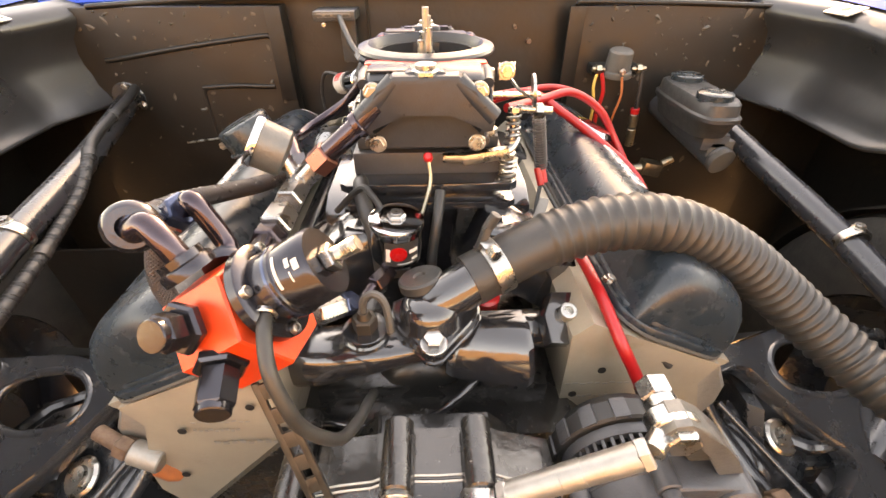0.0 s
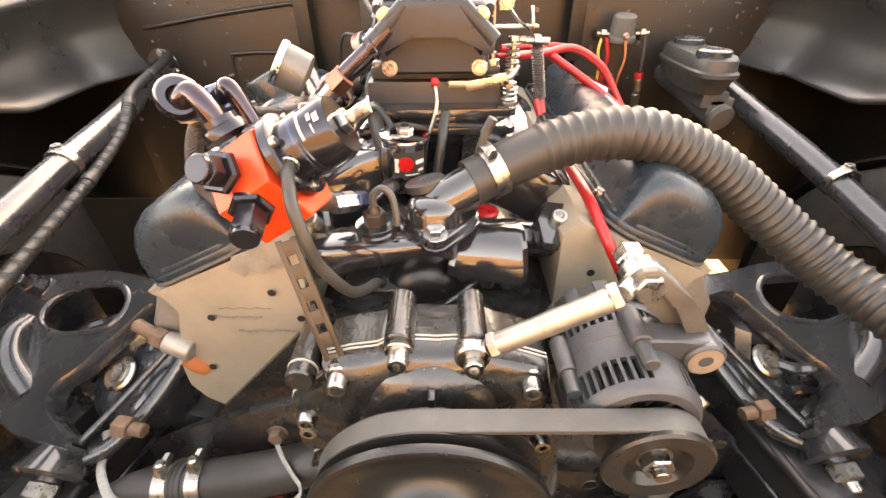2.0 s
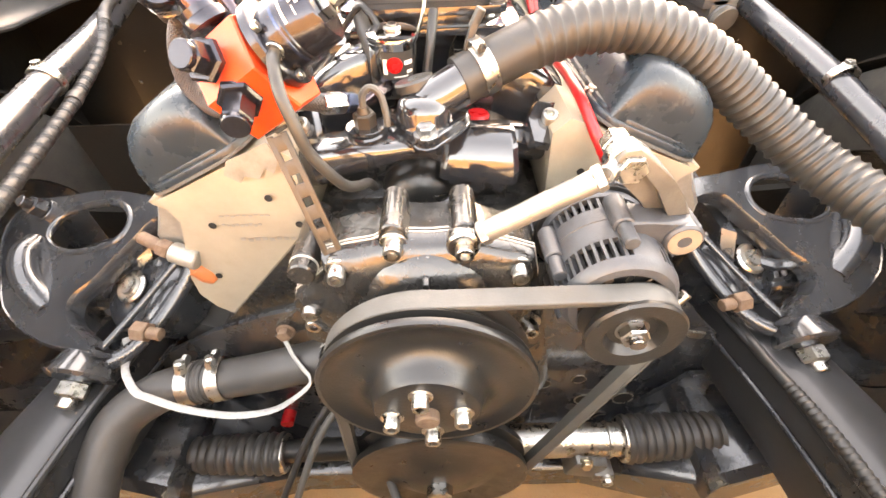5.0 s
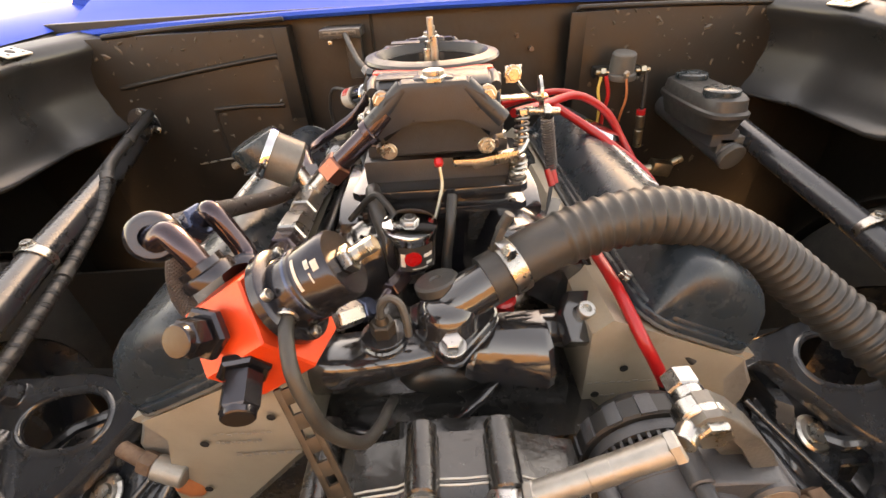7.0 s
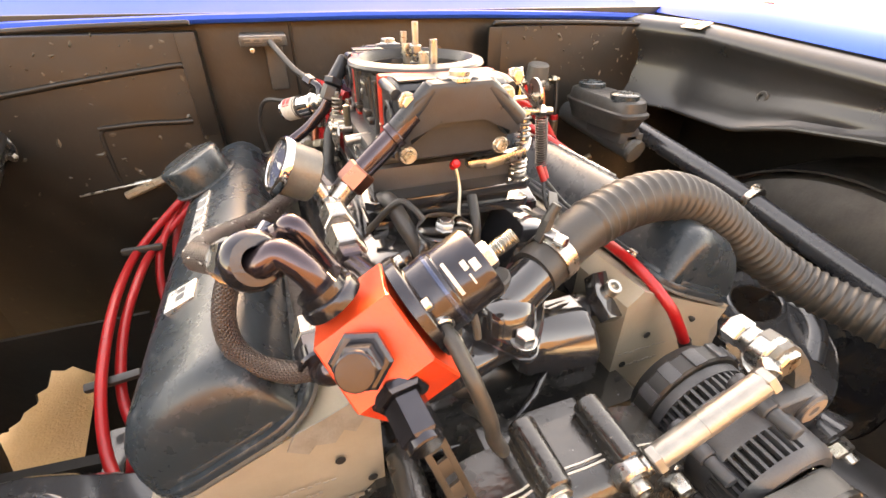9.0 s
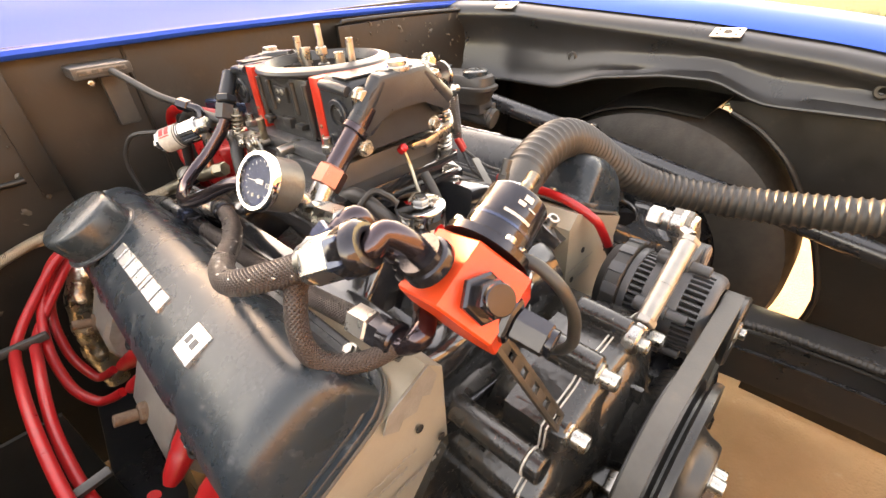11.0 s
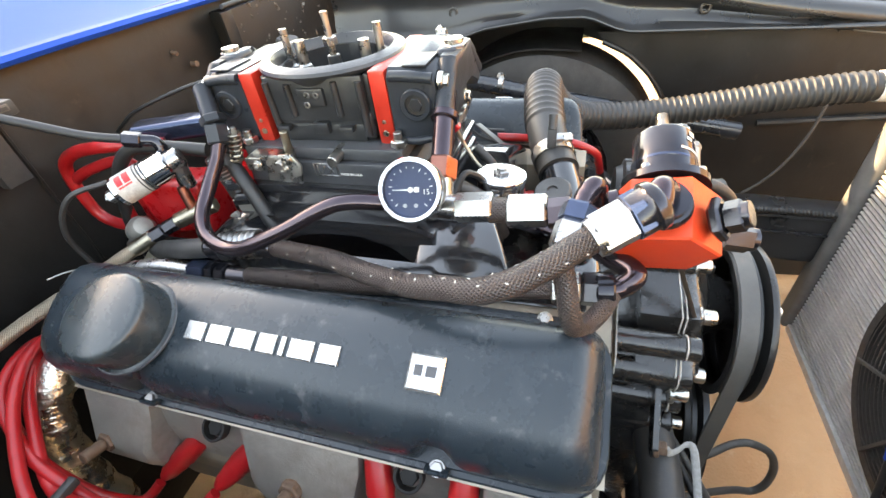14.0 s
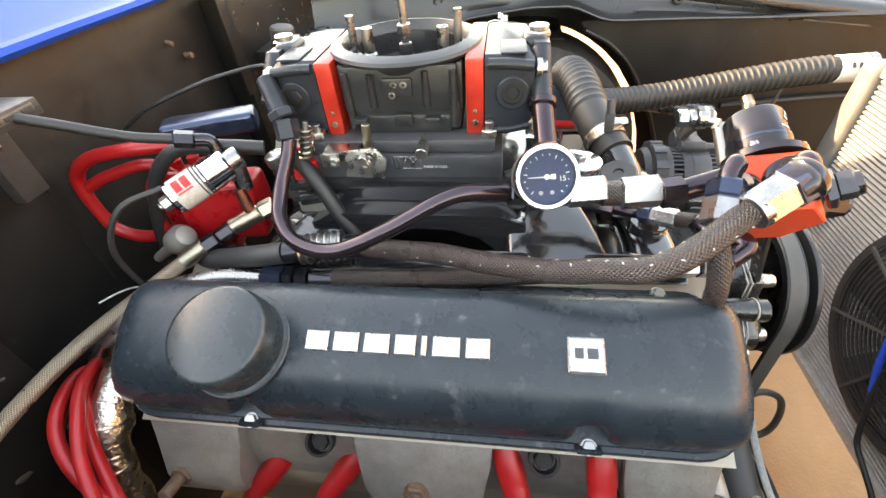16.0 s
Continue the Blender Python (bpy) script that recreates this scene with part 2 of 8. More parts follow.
def braid(name, c1, c2, scale, rough=0.45, metal=0.0):
    """Woven sleeve: two crossing wave sets with relief, along the hose's own u and v."""
    m = mat(name, c1, c2, rough, metal, 60)
    nt = m.node_tree
    n, l = nt.nodes, nt.links
    b = n["Principled BSDF"]
    uv = n.new("ShaderNodeUVMap")
    mp = n.new("ShaderNodeMapping")
    l.new(uv.outputs["UV"], mp.inputs["Vector"])
    mp.inputs["Scale"].default_value = (scale, scale, 1)
    waves = []
    for turn in (45, -45):
        w = n.new("ShaderNodeTexWave")
        w.inputs["Scale"].default_value = 1.0
        w.inputs["Distortion"].default_value = 0.6
        r = n.new("ShaderNodeMapping")
        r.inputs["Rotation"].default_value = (0, 0, radians(turn))
        l.new(mp.outputs["Vector"], r.inputs["Vector"])
        l.new(r.outputs["Vector"], w.inputs["Vector"])
        waves.append(w)
    mul = n.new("ShaderNodeMath")
    mul.operation = "MAXIMUM"
    l.new(waves[0].outputs["Fac"], mul.inputs[0])
    l.new(waves[1].outputs["Fac"], mul.inputs[1])
    ramp = n.new("ShaderNodeValToRGB")
    ramp.color_ramp.elements[0].position, ramp.color_ramp.elements[1].position = 0.45, 0.95
    ramp.color_ramp.elements[0].color, ramp.color_ramp.elements[1].color = (*c2, 1), (*c1, 1)
    l.new(mul.outputs["Value"], ramp.inputs["Fac"])
    l.new(ramp.outputs["Color"], b.inputs["Base Color"])
    bp = n.new("ShaderNodeBump")
    bp.inputs["Distance"].default_value = 0.0012
    bp.inputs["Strength"].default_value = 0.8
    l.new(mul.outputs["Value"], bp.inputs["Height"])
    l.new(bp.outputs["Normal"], b.inputs["Normal"])
    return m


M["braid"] = braid("brown_black_braided_nylon", (0.048, 0.033, 0.029), (0.024, 0.016, 0.014), 13, 0.34)
M["steelbraid"] = braid("braided_stainless_hose", (0.55, 0.44, 0.33), (0.20, 0.15, 0.11), 17, 0.35, 0.8)
glass = bpy.data.materials.new("gauge_glass")
glass.use_nodes = True
gb = glass.node_tree.nodes["Principled BSDF"]
gb.inputs["Transmission Weight"].default_value = 1.0
gb.inputs["Roughness"].default_value = 0.02
gb.inputs["IOR"].default_value = 1.05
M["glass"] = glass
M["dial"] = mat("navy_gauge_face", (0.012, 0.03, 0.08), (0.01, 0.025, 0.07), 0.5, 0, 60)


# ---- geometry helpers ----
def V(*a):
    return Vector(a[0] if len(a) == 1 else a)


def frame_of(axis, hint=(0, 0, 1)):
    """Two unit vectors square to axis."""
    w = V(axis).normalized()
    h = V(hint)
    if abs(w.dot(h.normalized())) > 0.95:
        h = V(0, 1, 0) if abs(w.y) < 0.9 else V(1, 0, 0)
    u = h.cross(w).normalized()
    return u, w.cross(u).normalized(), w


def lathe(bm, p0, axis, prof, seg=24, hint=(0, 0, 1), phase=0.0, flat=False):
    """Rings of (distance along the axis, radius); a radius of 0 closes the end."""
    u, v, w = frame_of(axis, hint)
    p0 = V(p0)
    rings = []
    for d, r in prof:
        c = p0 + w * d
        if r < 1e-6:
            rings.append([bm.verts.new(c)])
        else:
            rings.append([bm.verts.new(c + (u * math.cos(2 * math.pi * k / seg + phase) + v * math.sin(2 * math.pi * k / seg + phase)) * r) for k in range(seg)])
    for a, b in zip(rings, rings[1:]):
        if len(a) == 1 and len(b) == 1:
            continue
        for k in range(seg):
            q = (k + 1) % seg
            if len(a) == 1:
                bm.faces.new((a[0], b[q], b[k])) if False else bm.faces.new((a[0], b[k], b[q]))
            elif len(b) == 1:
                bm.faces.new((a[k], b[0], a[q]))
            else:
                bm.faces.new((a[k], b[k], b[q], a[q]))
    return bm


def rod(bm, p0, p1, r0, r1=None, seg=20, ch=None):
    """A closed round bar with slightly rounded ends."""
    p0, p1 = V(p0), V(p1)
    r1 = r0 if r1 is None else r1
    n = (p1 - p0).length
    ch = min(r0, r1, n) * 0.12 if ch is None else ch
    return lathe(bm, p0, p1 - p0, [(0, 0), (0, r0 - ch), (ch, r0), (n - ch, r1), (n, r1 - ch), (n, 0)], seg)


def hexbar(bm, p0, p1, r, phase=0.0):
    p0, p1 = V(p0), V(p1)
    n = (p1 - p0).length
    c = min(r * 0.12, n * 0.3)
    return lathe(bm, p0, p1 - p0, [(0, 0), (0, r - c), (c, r), (n - c, r), (n, r - c), (n, 0)], 6, phase=phase)


def ringbar(bm, p0, axis, length, ro, ri, seg=28):
    c = min((ro - ri) * 0.25, length * 0.25)
    return lathe(bm, p0, axis, [(0, ri), (0, ro - c), (c, ro), (length - c, ro), (length, ro - c), (length, ri), (0, ri)], seg)


def box(bm, c, size, rot=None, bev=0.0, seg=2):
    m = Matrix.Translation(c) @ (rot.to_4x4() if rot is not None else Matrix()) @ Matrix.Diagonal((*size, 1))
    made = bmesh.ops.create_cube(bm, size=1.0, matrix=m)["verts"]
    if bev:
        edges = list({e for v in made for e in v.link_edges})
        bmesh.ops.bevel(bm, geom=edges, offset=bev, segments=seg, profile=0.6, affect="EDGES")
    return bm


def prism(bm, poly, origin, ux, uy, depth, bev=0.0):
    """A flat polygon (x, y pairs in the plane of ux and uy) given thickness along ux x uy."""
    ux, uy = V(ux).normalized(), V(uy).normalized()
    w = ux.cross(uy).normalized()
    o = V(origin)
    lo = [bm.verts.new(o + ux * x + uy * y) for x, y in poly]
    hi = [bm.verts.new(o + ux * x + uy * y + w * depth) for x, y in poly]
    faces = [bm.faces.new(lo[::-1]), bm.faces.new(hi)]
    n = len(poly)
    for k in range(n):
        faces.append(bm.faces.new((lo[k], lo[(k + 1) % n], hi[(k + 1) % n], hi[k])))
    if bev:
        bmesh.ops.bevel(bm, geom=list(faces[1].edges), offset=bev, segments=2, profile=0.6, affect="EDGES")
    return bm


def smooth_path(pts, sub=8):
    """Catmull-Rom through the points."""
    pts = [V(p) for p in pts]
    if len(pts) == 2:
        return [pts[0].lerp(pts[1], k / sub) for k in range(sub + 1)]
    ext = [pts[0] * 2 - pts[1], *pts, pts[-1] * 2 - pts[-2]]
    out = []
    for i in range(1, len(ext) - 2):
        a, b, c, d = ext[i - 1 : i + 3]
        for k in range(sub):
            t = k / sub
            out.append(0.5 * (2 * b + (c - a) * t + (2 * a - 5 * b + 4 * c - d) * t * t + (3 * b - a - 3 * c + d) * t ** 3))
    out.append(pts[-1])
    return out


def tube(bm, pts, r, seg=12, sub=8, step=0.0, rf=None, inner=0.0, flat=1.0):
    """A hose swept along a smooth path, with u along it in metres and v round it. rf(s): radius by distance."""
    path = smooth_path(pts, sub)
    if step:
        s = [0.0]
        for a, b in zip(path, path[1:]):
            s.append(s[-1] + (b - a).length)
        n = max(2, int(s[-1] / step))
        fine, j = [], 0
        for k in range(n + 1):
            q = s[-1] * k / n
            while j < len(s) - 2 and s[j + 1] < q:
                j += 1
            fine.append(path[j].lerp(path[j + 1], (q - s[j]) / max(1e-9, s[j + 1] - s[j])))
        path = fine
    uvl = bm.loops.layers.uv.verify()
    rings, dist, lens = [], 0.0, []
    side = None
    for i, p in enumerate(path):
        t = (path[min(i + 1, len(path) - 1)] - path[max(i - 1, 0)]).normalized()
        if side is None:
            side = frame_of(t)[0]
        side = (side - t * side.dot(t)).normalized()
        up = t.cross(side)
        if i:
            dist += (p - path[i - 1]).length
        rr = rf(dist) if rf else r
        rings.append([bm.verts.new(p + (side * math.cos(2 * math.pi * k / seg) + up * math.sin(2 * math.pi * k / seg) * flat) * rr) for k in range(seg)])
        lens.append(dist)
    circ = 2 * math.pi * r
    for i in range(len(rings) - 1):
        for k in range(seg):
            q = (k + 1) % seg
            f = bm.faces.new((rings[i][k], rings[i][q], rings[i + 1][q], rings[i + 1][k]))
            for lp, (uu, vv) in zip(f.loops, ((lens[i], k / seg), (lens[i], (k + 1) / seg), (lens[i + 1], (k + 1) / seg), (lens[i + 1], k / seg))):
                lp[uvl].uv = (uu * 10, vv * max(1, round(circ * 10 * 26)) / 26)
    bm.faces.new(rings[0][::-1])
    bm.faces.new(rings[-1])
    return bm


def loft(bm, sections, close=True, caps=True):
    """Skins equal-length rings of points."""
    rings = [[bm.verts.new(p) for p in s] for s in sections]
    n = len(rings[0])
    for a, b in zip(rings, rings[1:]):
        for k in range(n if close else n - 1):
            q = (k + 1) % n
            bm.faces.new((a[k], a[q], b[q], b[k]))
    if caps:
        bm.faces.new(rings[0][::-1])
        bm.faces.new(rings[-1])
    return bm


def finish(bm, sharp=38):
    bmesh.ops.recalc_face_normals(bm, faces=bm.faces)
    for f in bm.faces:
        f.smooth = True
    for e in bm.edges:
        if len(e.link_faces) == 2 and e.calc_face_angle(0) > radians(sharp):
            e.smooth = False


def mesh_of(name, bm, material, sharp=38):
    finish(bm, sharp)
    me = bpy.data.meshes.new(name)
    bm.to_mesh(me)
    bm.free()
    me.materials.append(M[material])
    return me


PLACE = {}


def part(name, bm, material, parent, label="", sharp=38):
    """One mesh object under a thing or a part; the geometry is in the place's own metres."""
    ob = new(name, mesh_of(name, bm, material, sharp))
    ob.parent = parent
    ob.matrix_parent_inverse = PLACE.get(parent.name, Matrix()).inverted()
    return tagged(ob, label)


def thing(name, at, label, category, group=""):
    e = new(name)
    e.empty_display_size = 0.02
    e.location = at
    PLACE[e.name] = Matrix.Translation(at)
    return tagged(e, label, category, group)


def single(name, bm, material, label, category, group="", kind="", sharp=38):
    return tagged(new(name, mesh_of(name, bm, material, sharp)), label, category, group, kind)


def B():
    return bmesh.new()


def bolt(parent, p, axis, r=0.006, head=0.006, washer=True, material="zinc", kind="cap", shank=0.004, name="bolt"):
    """A bolt head with washer, on the surface at p, facing along axis."""
    bm = B()
    a = V(axis).normalized()
    p = V(p)
    if washer:
        rod(bm, p - a * shank, p + a * 0.0015, r * 1.45, seg=20)
    if kind == "cap":
        lathe(bm, p, a, [(0, 0), (0, r), (head * 0.9, r), (head, r * 0.9), (head, r * 0.55), (head * 0.55, r * 0.5), (head * 0.55, 0)], 18)
    else:
        hexbar(bm, p, p + a * head, r * 1.1)
    return part(name, bm, material, parent)


# ---- ground, bay walls, cowl, fenders ----
bm = B()
n = 60
grid = {}
for i in range(n + 1):
    for j in range(n + 1):
        a, b = (i / n - 0.5) * 2, (j / n - 0.5) * 2
        x, y = math.copysign(abs(a) ** 3 * 300, a), math.copysign(abs(b) ** 3 * 300, b)
        z = 0.085 + (0.012 * noise.noise(V(x * 2, y * 2, 0)) if abs(x) + abs(y) < 30 else 0)
        grid[i, j] = bm.verts.new((x, y, z))
for i in range(n):
    for j in range(n):
        bm.faces.new((grid[i, j], grid[i + 1, j], grid[i + 1, j + 1], grid[i, j + 1]))
single("ground", bm, "sand", "sunlit sandy ground under and around the car", "ground", kind="structure")

# added wall, never in view: warm bounce and brown reflections for front faces
bm = B()
box(bm, (0, -4.2, 1.3), (18, 0.2, 2.5), bev=0.02)
single("wall_added_bounce", bm, "stucco", "unseen brown wall added opposite the car for warm bounce and reflections", "wall", kind="structure")

fw = thing("firewall", (0, 0.92, 0.3), "black painted firewall with scaly undercoat and pressed panels", "wall")
tagged(fw, kind="structure")
bm = B()
prism(bm, [(-0.93, 0.31), (-0.60, 0.31), (-0.56, 0.22), (0.93, 0.22), (0.93, 0.98), (-0.93, 0.98)], (0, 0.975, 0), (1, 0, 0), (0, 0, 1), 0.02, 0.002)
part("panel", bm, "bay", fw)
bm = B()
box(bm, (-0.50, 0.935, 0.68), (0.46, 0.04, 0.55), bev=0.004)
part("side_panel", bm, "baydirt", fw, "scaly undercoated steel panel")
bm = B()
box(bm, (0.52, 0.935, 0.70), (0.46, 0.04, 0.50), bev=0.004)
part("side_panel", bm, "baydirt", fw, "scaly undercoated steel panel")
for x0, x1, z, zz in ((-0.625, -0.30, 0.864, 0.904), (-0.455, -0.31, 0.81, 0.812), (-0.62, -0.275, 0.955, 0.968), (0.285, 0.72, 0.955, 0.945)):
    bm = B()
    tube(bm, [(x0, 0.9155, z), (x0 + 0.02, 0.9145, z + 0.002), ((x0 + x1) / 2, 0.914, (z + zz) / 2 + 0.003), (x1 - 0.02, 0.9145, zz), (x1, 0.9155, zz)], 0.0048, 10)
    part("pressed_rib", bm, "baydirt", fw)
bm = B()
box(bm, (-0.285, 0.913, 0.87), (0.03, 0.006, 0.17), bev=0.002)
box(bm, (0.285, 0.913, 0.87), (0.03, 0.006, 0.16), bev=0.002)
part("flange", bm, "bay", fw)
bm = B()
tube(bm, [(-0.452, 0.9145, 0.700), (-0.455, 0.9145, 0.712), (-0.456, 0.9145, 0.760), (-0.455, 0.9145, 0.798), (-0.448, 0.9145, 0.8085), (-0.430, 0.9145, 0.8105)], 0.0035, 8)
part("pressed_rib", bm, "bay", fw)
bm = B()
tube(bm, [(-0.115, 0.954, 0.965), (-0.115, 0.954, 0.70)], 0.003, 6)
part("seam", bm, "bay", fw)

rnd_fw = random.Random(7)
for x0, x1 in ((-0.71, -0.29), (0.31, 0.72)):
    bm = B()
    for k in range(90):
        cx, cz = rnd_fw.uniform(x0, x1), 0.955 - abs(rnd_fw.gauss(0, 0.16))
        if cz < 0.5:
            continue
        r_ = rnd_fw.choice((0.0015, 0.002, 0.003, 0.0045))
        n_ = rnd_fw.randint(5, 8)
        st, a0 = rnd_fw.uniform(1.0, 2.6), rnd_fw.uniform(0, 3.1)
        rim = []
        for j in range(n_):
            a = 2 * math.pi * j / n_
            px, pz = r_ * st * math.cos(a) * rnd_fw.uniform(0.6, 1.2), r_ * math.sin(a) * rnd_fw.uniform(0.6, 1.2)
            rim.append(bm.verts.new((cx + px * math.cos(a0) - pz * math.sin(a0), 0.9148, cz + px * math.sin(a0) + pz * math.cos(a0))))
        top = bm.verts.new((cx, 0.9148 - rnd_fw.uniform(0.0012, 0.0035), cz))
        for j in range(n_):
            bm.faces.new((rim[j], rim[(j + 1) % n_], top))
    tagged(part("flaking_paint", bm, "flake", fw), kind="stuff")

cw = thing("cowl", (0, 1.0, 0.96), "bright blue painted cowl panel above the firewall", "car body")
tagged(cw, kind="structure")
bm = B()
sec = []
for x in (-0.73, -0.66, -0.5, -0.25, 0, 0.25, 0.5, 0.66, 0.73):
    s = 0.06 * (x / 0.9) ** 2
    ring = [(0.930, 0.968), (0.924, 0.974), (0.926, 0.980), (0.935, 0.982), (0.94, 0.977), (0.965, 0.984), (1.02, 1.01), (1.12, 1.05), (1.40, 1.13), (1.40, 1.11), (1.02, 0.975), (0.95, 0.966)]
    sec.append([(x, y + s * 0.6, z - s * 0.45) for y, z in ring])
loft(bm, sec)
part("panel", bm, "blue", cw)


# cabin is out of view; roof and opaque windscreen are sized to block the sun
cabin = thing("unseen_cabin", (0, 2.2, 0.3), "unseen blue cabin with windscreen, added to keep low sun off the engine", "car body")
tagged(cabin, kind="structure")
bm = B()
loft(bm, [[(-w, y, z), (w, y, z), (w, y + 0.012, z - 0.01), (-w, y + 0.012, z - 0.01)] for y, z, w in ((1.36, 1.118, 0.76), (1.66, 1.325, 0.74), (1.96, 1.53, 0.71))])
part("windscreen", bm, "screen", cabin, "dark reflecting windscreen")
bm = B()
loft(bm, [[(-w, y, z), (-w * 0.5, y, z + 0.02), (w * 0.5, y, z + 0.02), (w, y, z), (w, y, z - 0.03), (-w, y, z - 0.03)] for y, z, w in ((1.95, 1.53, 0.73), (2.3, 1.575, 0.74), (2.8, 1.565, 0.73), (3.2, 1.50, 0.68))])
part("roof", bm, "blue", cabin)
for s in (-1, 1):
    bm = B()
    loft(bm, [[(s * x, y, z), (s * (x - 0.05), y, z), (s * (x - 0.05), y + 0.06, z), (s * x, y + 0.06, z)] for x, y, z in ((0.80, 1.33, 1.06), (0.78, 1.66, 1.31), (0.74, 1.96, 1.52))])
    part("pillar", bm, "blue", cabin)
    bm = B()
    loft(bm, [[(s * x, y, z) for x, z in ((0.93, 0.2), (0.95, 0.6), (0.93, 0.85), (0.80, 1.03), (0.70, 1.03), (0.70, 0.2))] for y in (1.16, 2.0, 3.6)])
    part("side", bm, "blue", cabin)
bm = B()
box(bm, (0, 2.7, 0.66), (1.4, 1.8, 0.76), bev=0.02)
part("floor_shell", bm, "bay", cabin, "black box closing the unseen cabin")


LIP = [(-0.75, 0.775), (-0.13, 0.782), (0.009, 0.786), (0.19, 0.788), (0.215, 0.792), (0.289, 0.8225), (0.384, 0.824), (0.53, 0.8075), (0.635, 0.776), (1.0, 0.785)]
CREST = [(-0.75, 0.735), (-0.40, 0.765), (-0.13, 0.805), (-0.07, 0.816), (0.12, 0.853), (0.34, 0.8825), (0.76, 0.922), (1.2, 0.945)]


def ramp_at(table, y):
    """Height from a short table, joined by straight lines."""
    for (y0, z0), (y1, z1) in zip(table, table[1:]):
        if y <= y1:
            return z0 + (z1 - z0) * max(0.0, (y - y0) / (y1 - y0))
    return table[-1][1]


def fender_side(sgn):
    """Inner fender panel, wheel-house opening and painted outer skin."""
    side = thing("inner_fender", (sgn * 0.72, 0.3, 0.75), "black inner fender panel with rolled lower lip", "car body")
    tagged(side, kind="structure")
    bm = B()
    sec = []
    ys = [-0.75 + 0.025 * k for k in range(69)]
    for y in ys:
        bulge = 0.004 * math.sin(y * 9) + 0.002 * math.sin(y * 23)
        low, e = ramp_at(LIP, y), ramp_at(CREST, y)
        end = max(0.0, y - 0.8)
        h = e - low
        ring = [(0.740, e + 0.034), (0.714, e + 0.029), (0.702, e + 0.024), (0.695, e + 0.016), (0.692, e + 0.008), (0.694, e + 0.001), (0.699, e - 0.05 * h), (0.708 + bulge, e - 0.18 * h), (0.713 + bulge, e - 0.36 * h), (0.711 + bulge, e - 0.50 * h), (0.704 + bulge, e - 0.62 * h), (0.701 + bulge, e - 0.76 * h), (0.697, low + 0.12 * h + 0.003), (0.690, low + 0.006), (0.685, low + 0.003), (0.684, low), (0.687, low - 0.004), (0.700, low - 0.004), (0.712, low + 0.2 * h), (0.724, e - 0.1 * h), (0.740, e + 0.026)]
        sec.append([(sgn * (x - end * 0.4), y, z) for x, z in ring])
    loft(bm, sec)
    part("panel", bm, "fendblk", side)
    for y, z in ((0.609, 0.833), (0.512, 0.902), (0.05, 0.815)):
        bm = B()
        ringbar(bm, (sgn * 0.712, y, z + 0.01), (-sgn, 0, 0), 0.006, 0.012, 0.006)
        part("grommet", bm, "plastic", side)
    bm = B()
    edge = [(0.06, 0.20), (0.022, 0.30), (0.006, 0.414), (0.035, 0.511), (0.060, 0.565), (0.093, 0.624), (0.130, 0.680), (0.162, 0.712), (0.198, 0.740), (0.250, 0.765)]
    prism(bm, [(-0.75, 0.13), (-0.3, 0.10)] + [(0.06, 0.10)] + edge + [(0.262, 0.785), (-0.75, 0.79)], (sgn * 0.708, 0, 0), (0, 1, 0), (0, 0, 1), 0.004 * sgn)
    part("front_apron", bm, "bay", side)
    if sgn < 0:
        bm = B()
        prism(bm, [(-0.705, 0.60), (-0.40, 0.60), (-0.40, 0.30), (-0.595, 0.30), (-0.500, 0.503), (-0.523, 0.531), (-0.535, 0.526), (-0.550, 0.532), (-0.567, 0.500), (-0.585, 0.492), (-0.590, 0.474), (-0.612, 0.462), (-0.622, 0.448), (-0.655, 0.430), (-0.705, 0.40)], (0, 0.655, 0), (1, 0, 0), (0, 0, 1), 0.006)
        part("splash_panel", bm, "bay", side, "torn black splash panel")
    bm = B()
    tube(bm, [(sgn * 0.704, y, z) for y, z in edge], 0.006, 8, 3)
    part("arch_bead", bm, "bay", side)
    for y0, y1, z in ((-0.62, -0.12, 0.60), (-0.60, -0.10, 0.33)):
        bm = B()
        tube(bm, [(sgn * 0.702, y0, z), (sgn * 0.700, (y0 + y1) / 2, z - 0.01), (sgn * 0.702, y1, z - 0.03)], 0.008, 8)
        part("pressed_rib", bm, "bay", side)
    bm = B()
    arc = [radians(a) for a in range(-10, 116, 9)]
    loft(bm, [[(sgn * x, 0.40 + (r + g) * math.cos(a), 0.407 + (r + g) * math.sin(a)) for x, g in ((0.712, 0.0), (0.92, 0.0), (0.92, 0.004), (0.712, 0.004))] for a, r in [(a, 0.342 if a < 1.75 else 0.350) for a in arc]])
    part("wheel_house", bm, "bay", side, "dark wheel house liner")
    outer = thing("fender", (sgn * 0.9, 0.3, 0.4), "bright blue painted front fender with wheel opening", "car body")
    tagged(outer, kind="structure")
    bm = B()
    cy, cz, cr = 0.42, 0.32, 0.425
    sec, inside = [], []
    for k in range(41):
        y = -0.85 + 0.05 * k
        e = ramp_at(CREST, y)
        arch = 0.12
        if abs(y - cy) < cr:
            arch = max(0.12, cz + math.sqrt(cr * cr - (y - cy) ** 2) - 0.065 * min(1.0, max(0.0, (y - 0.30) / 0.10)))
        ring = []
        for x, z in ((0.731, 0.036), (0.748, 0.048), (0.80, 0.061), (0.87, 0.068), (0.915, 0.048), (0.935, 0.0)):
            ring.append((sgn * x, y, e + z))
        zt = e - 0.05
        low = min(arch, zt - 0.01)
        ring += [(sgn * 0.94, y, low + (zt - low) * f) for f in (0.66, 0.33, 0)]
        back = [(x - sgn * 0.012, y_, z - (0.012 if k_ < 4 else 0)) for k_, (x, y_, z) in enumerate(ring)]
        sec.append(ring)
        inside.append(back)
    loft(bm, sec, close=False, caps=False)
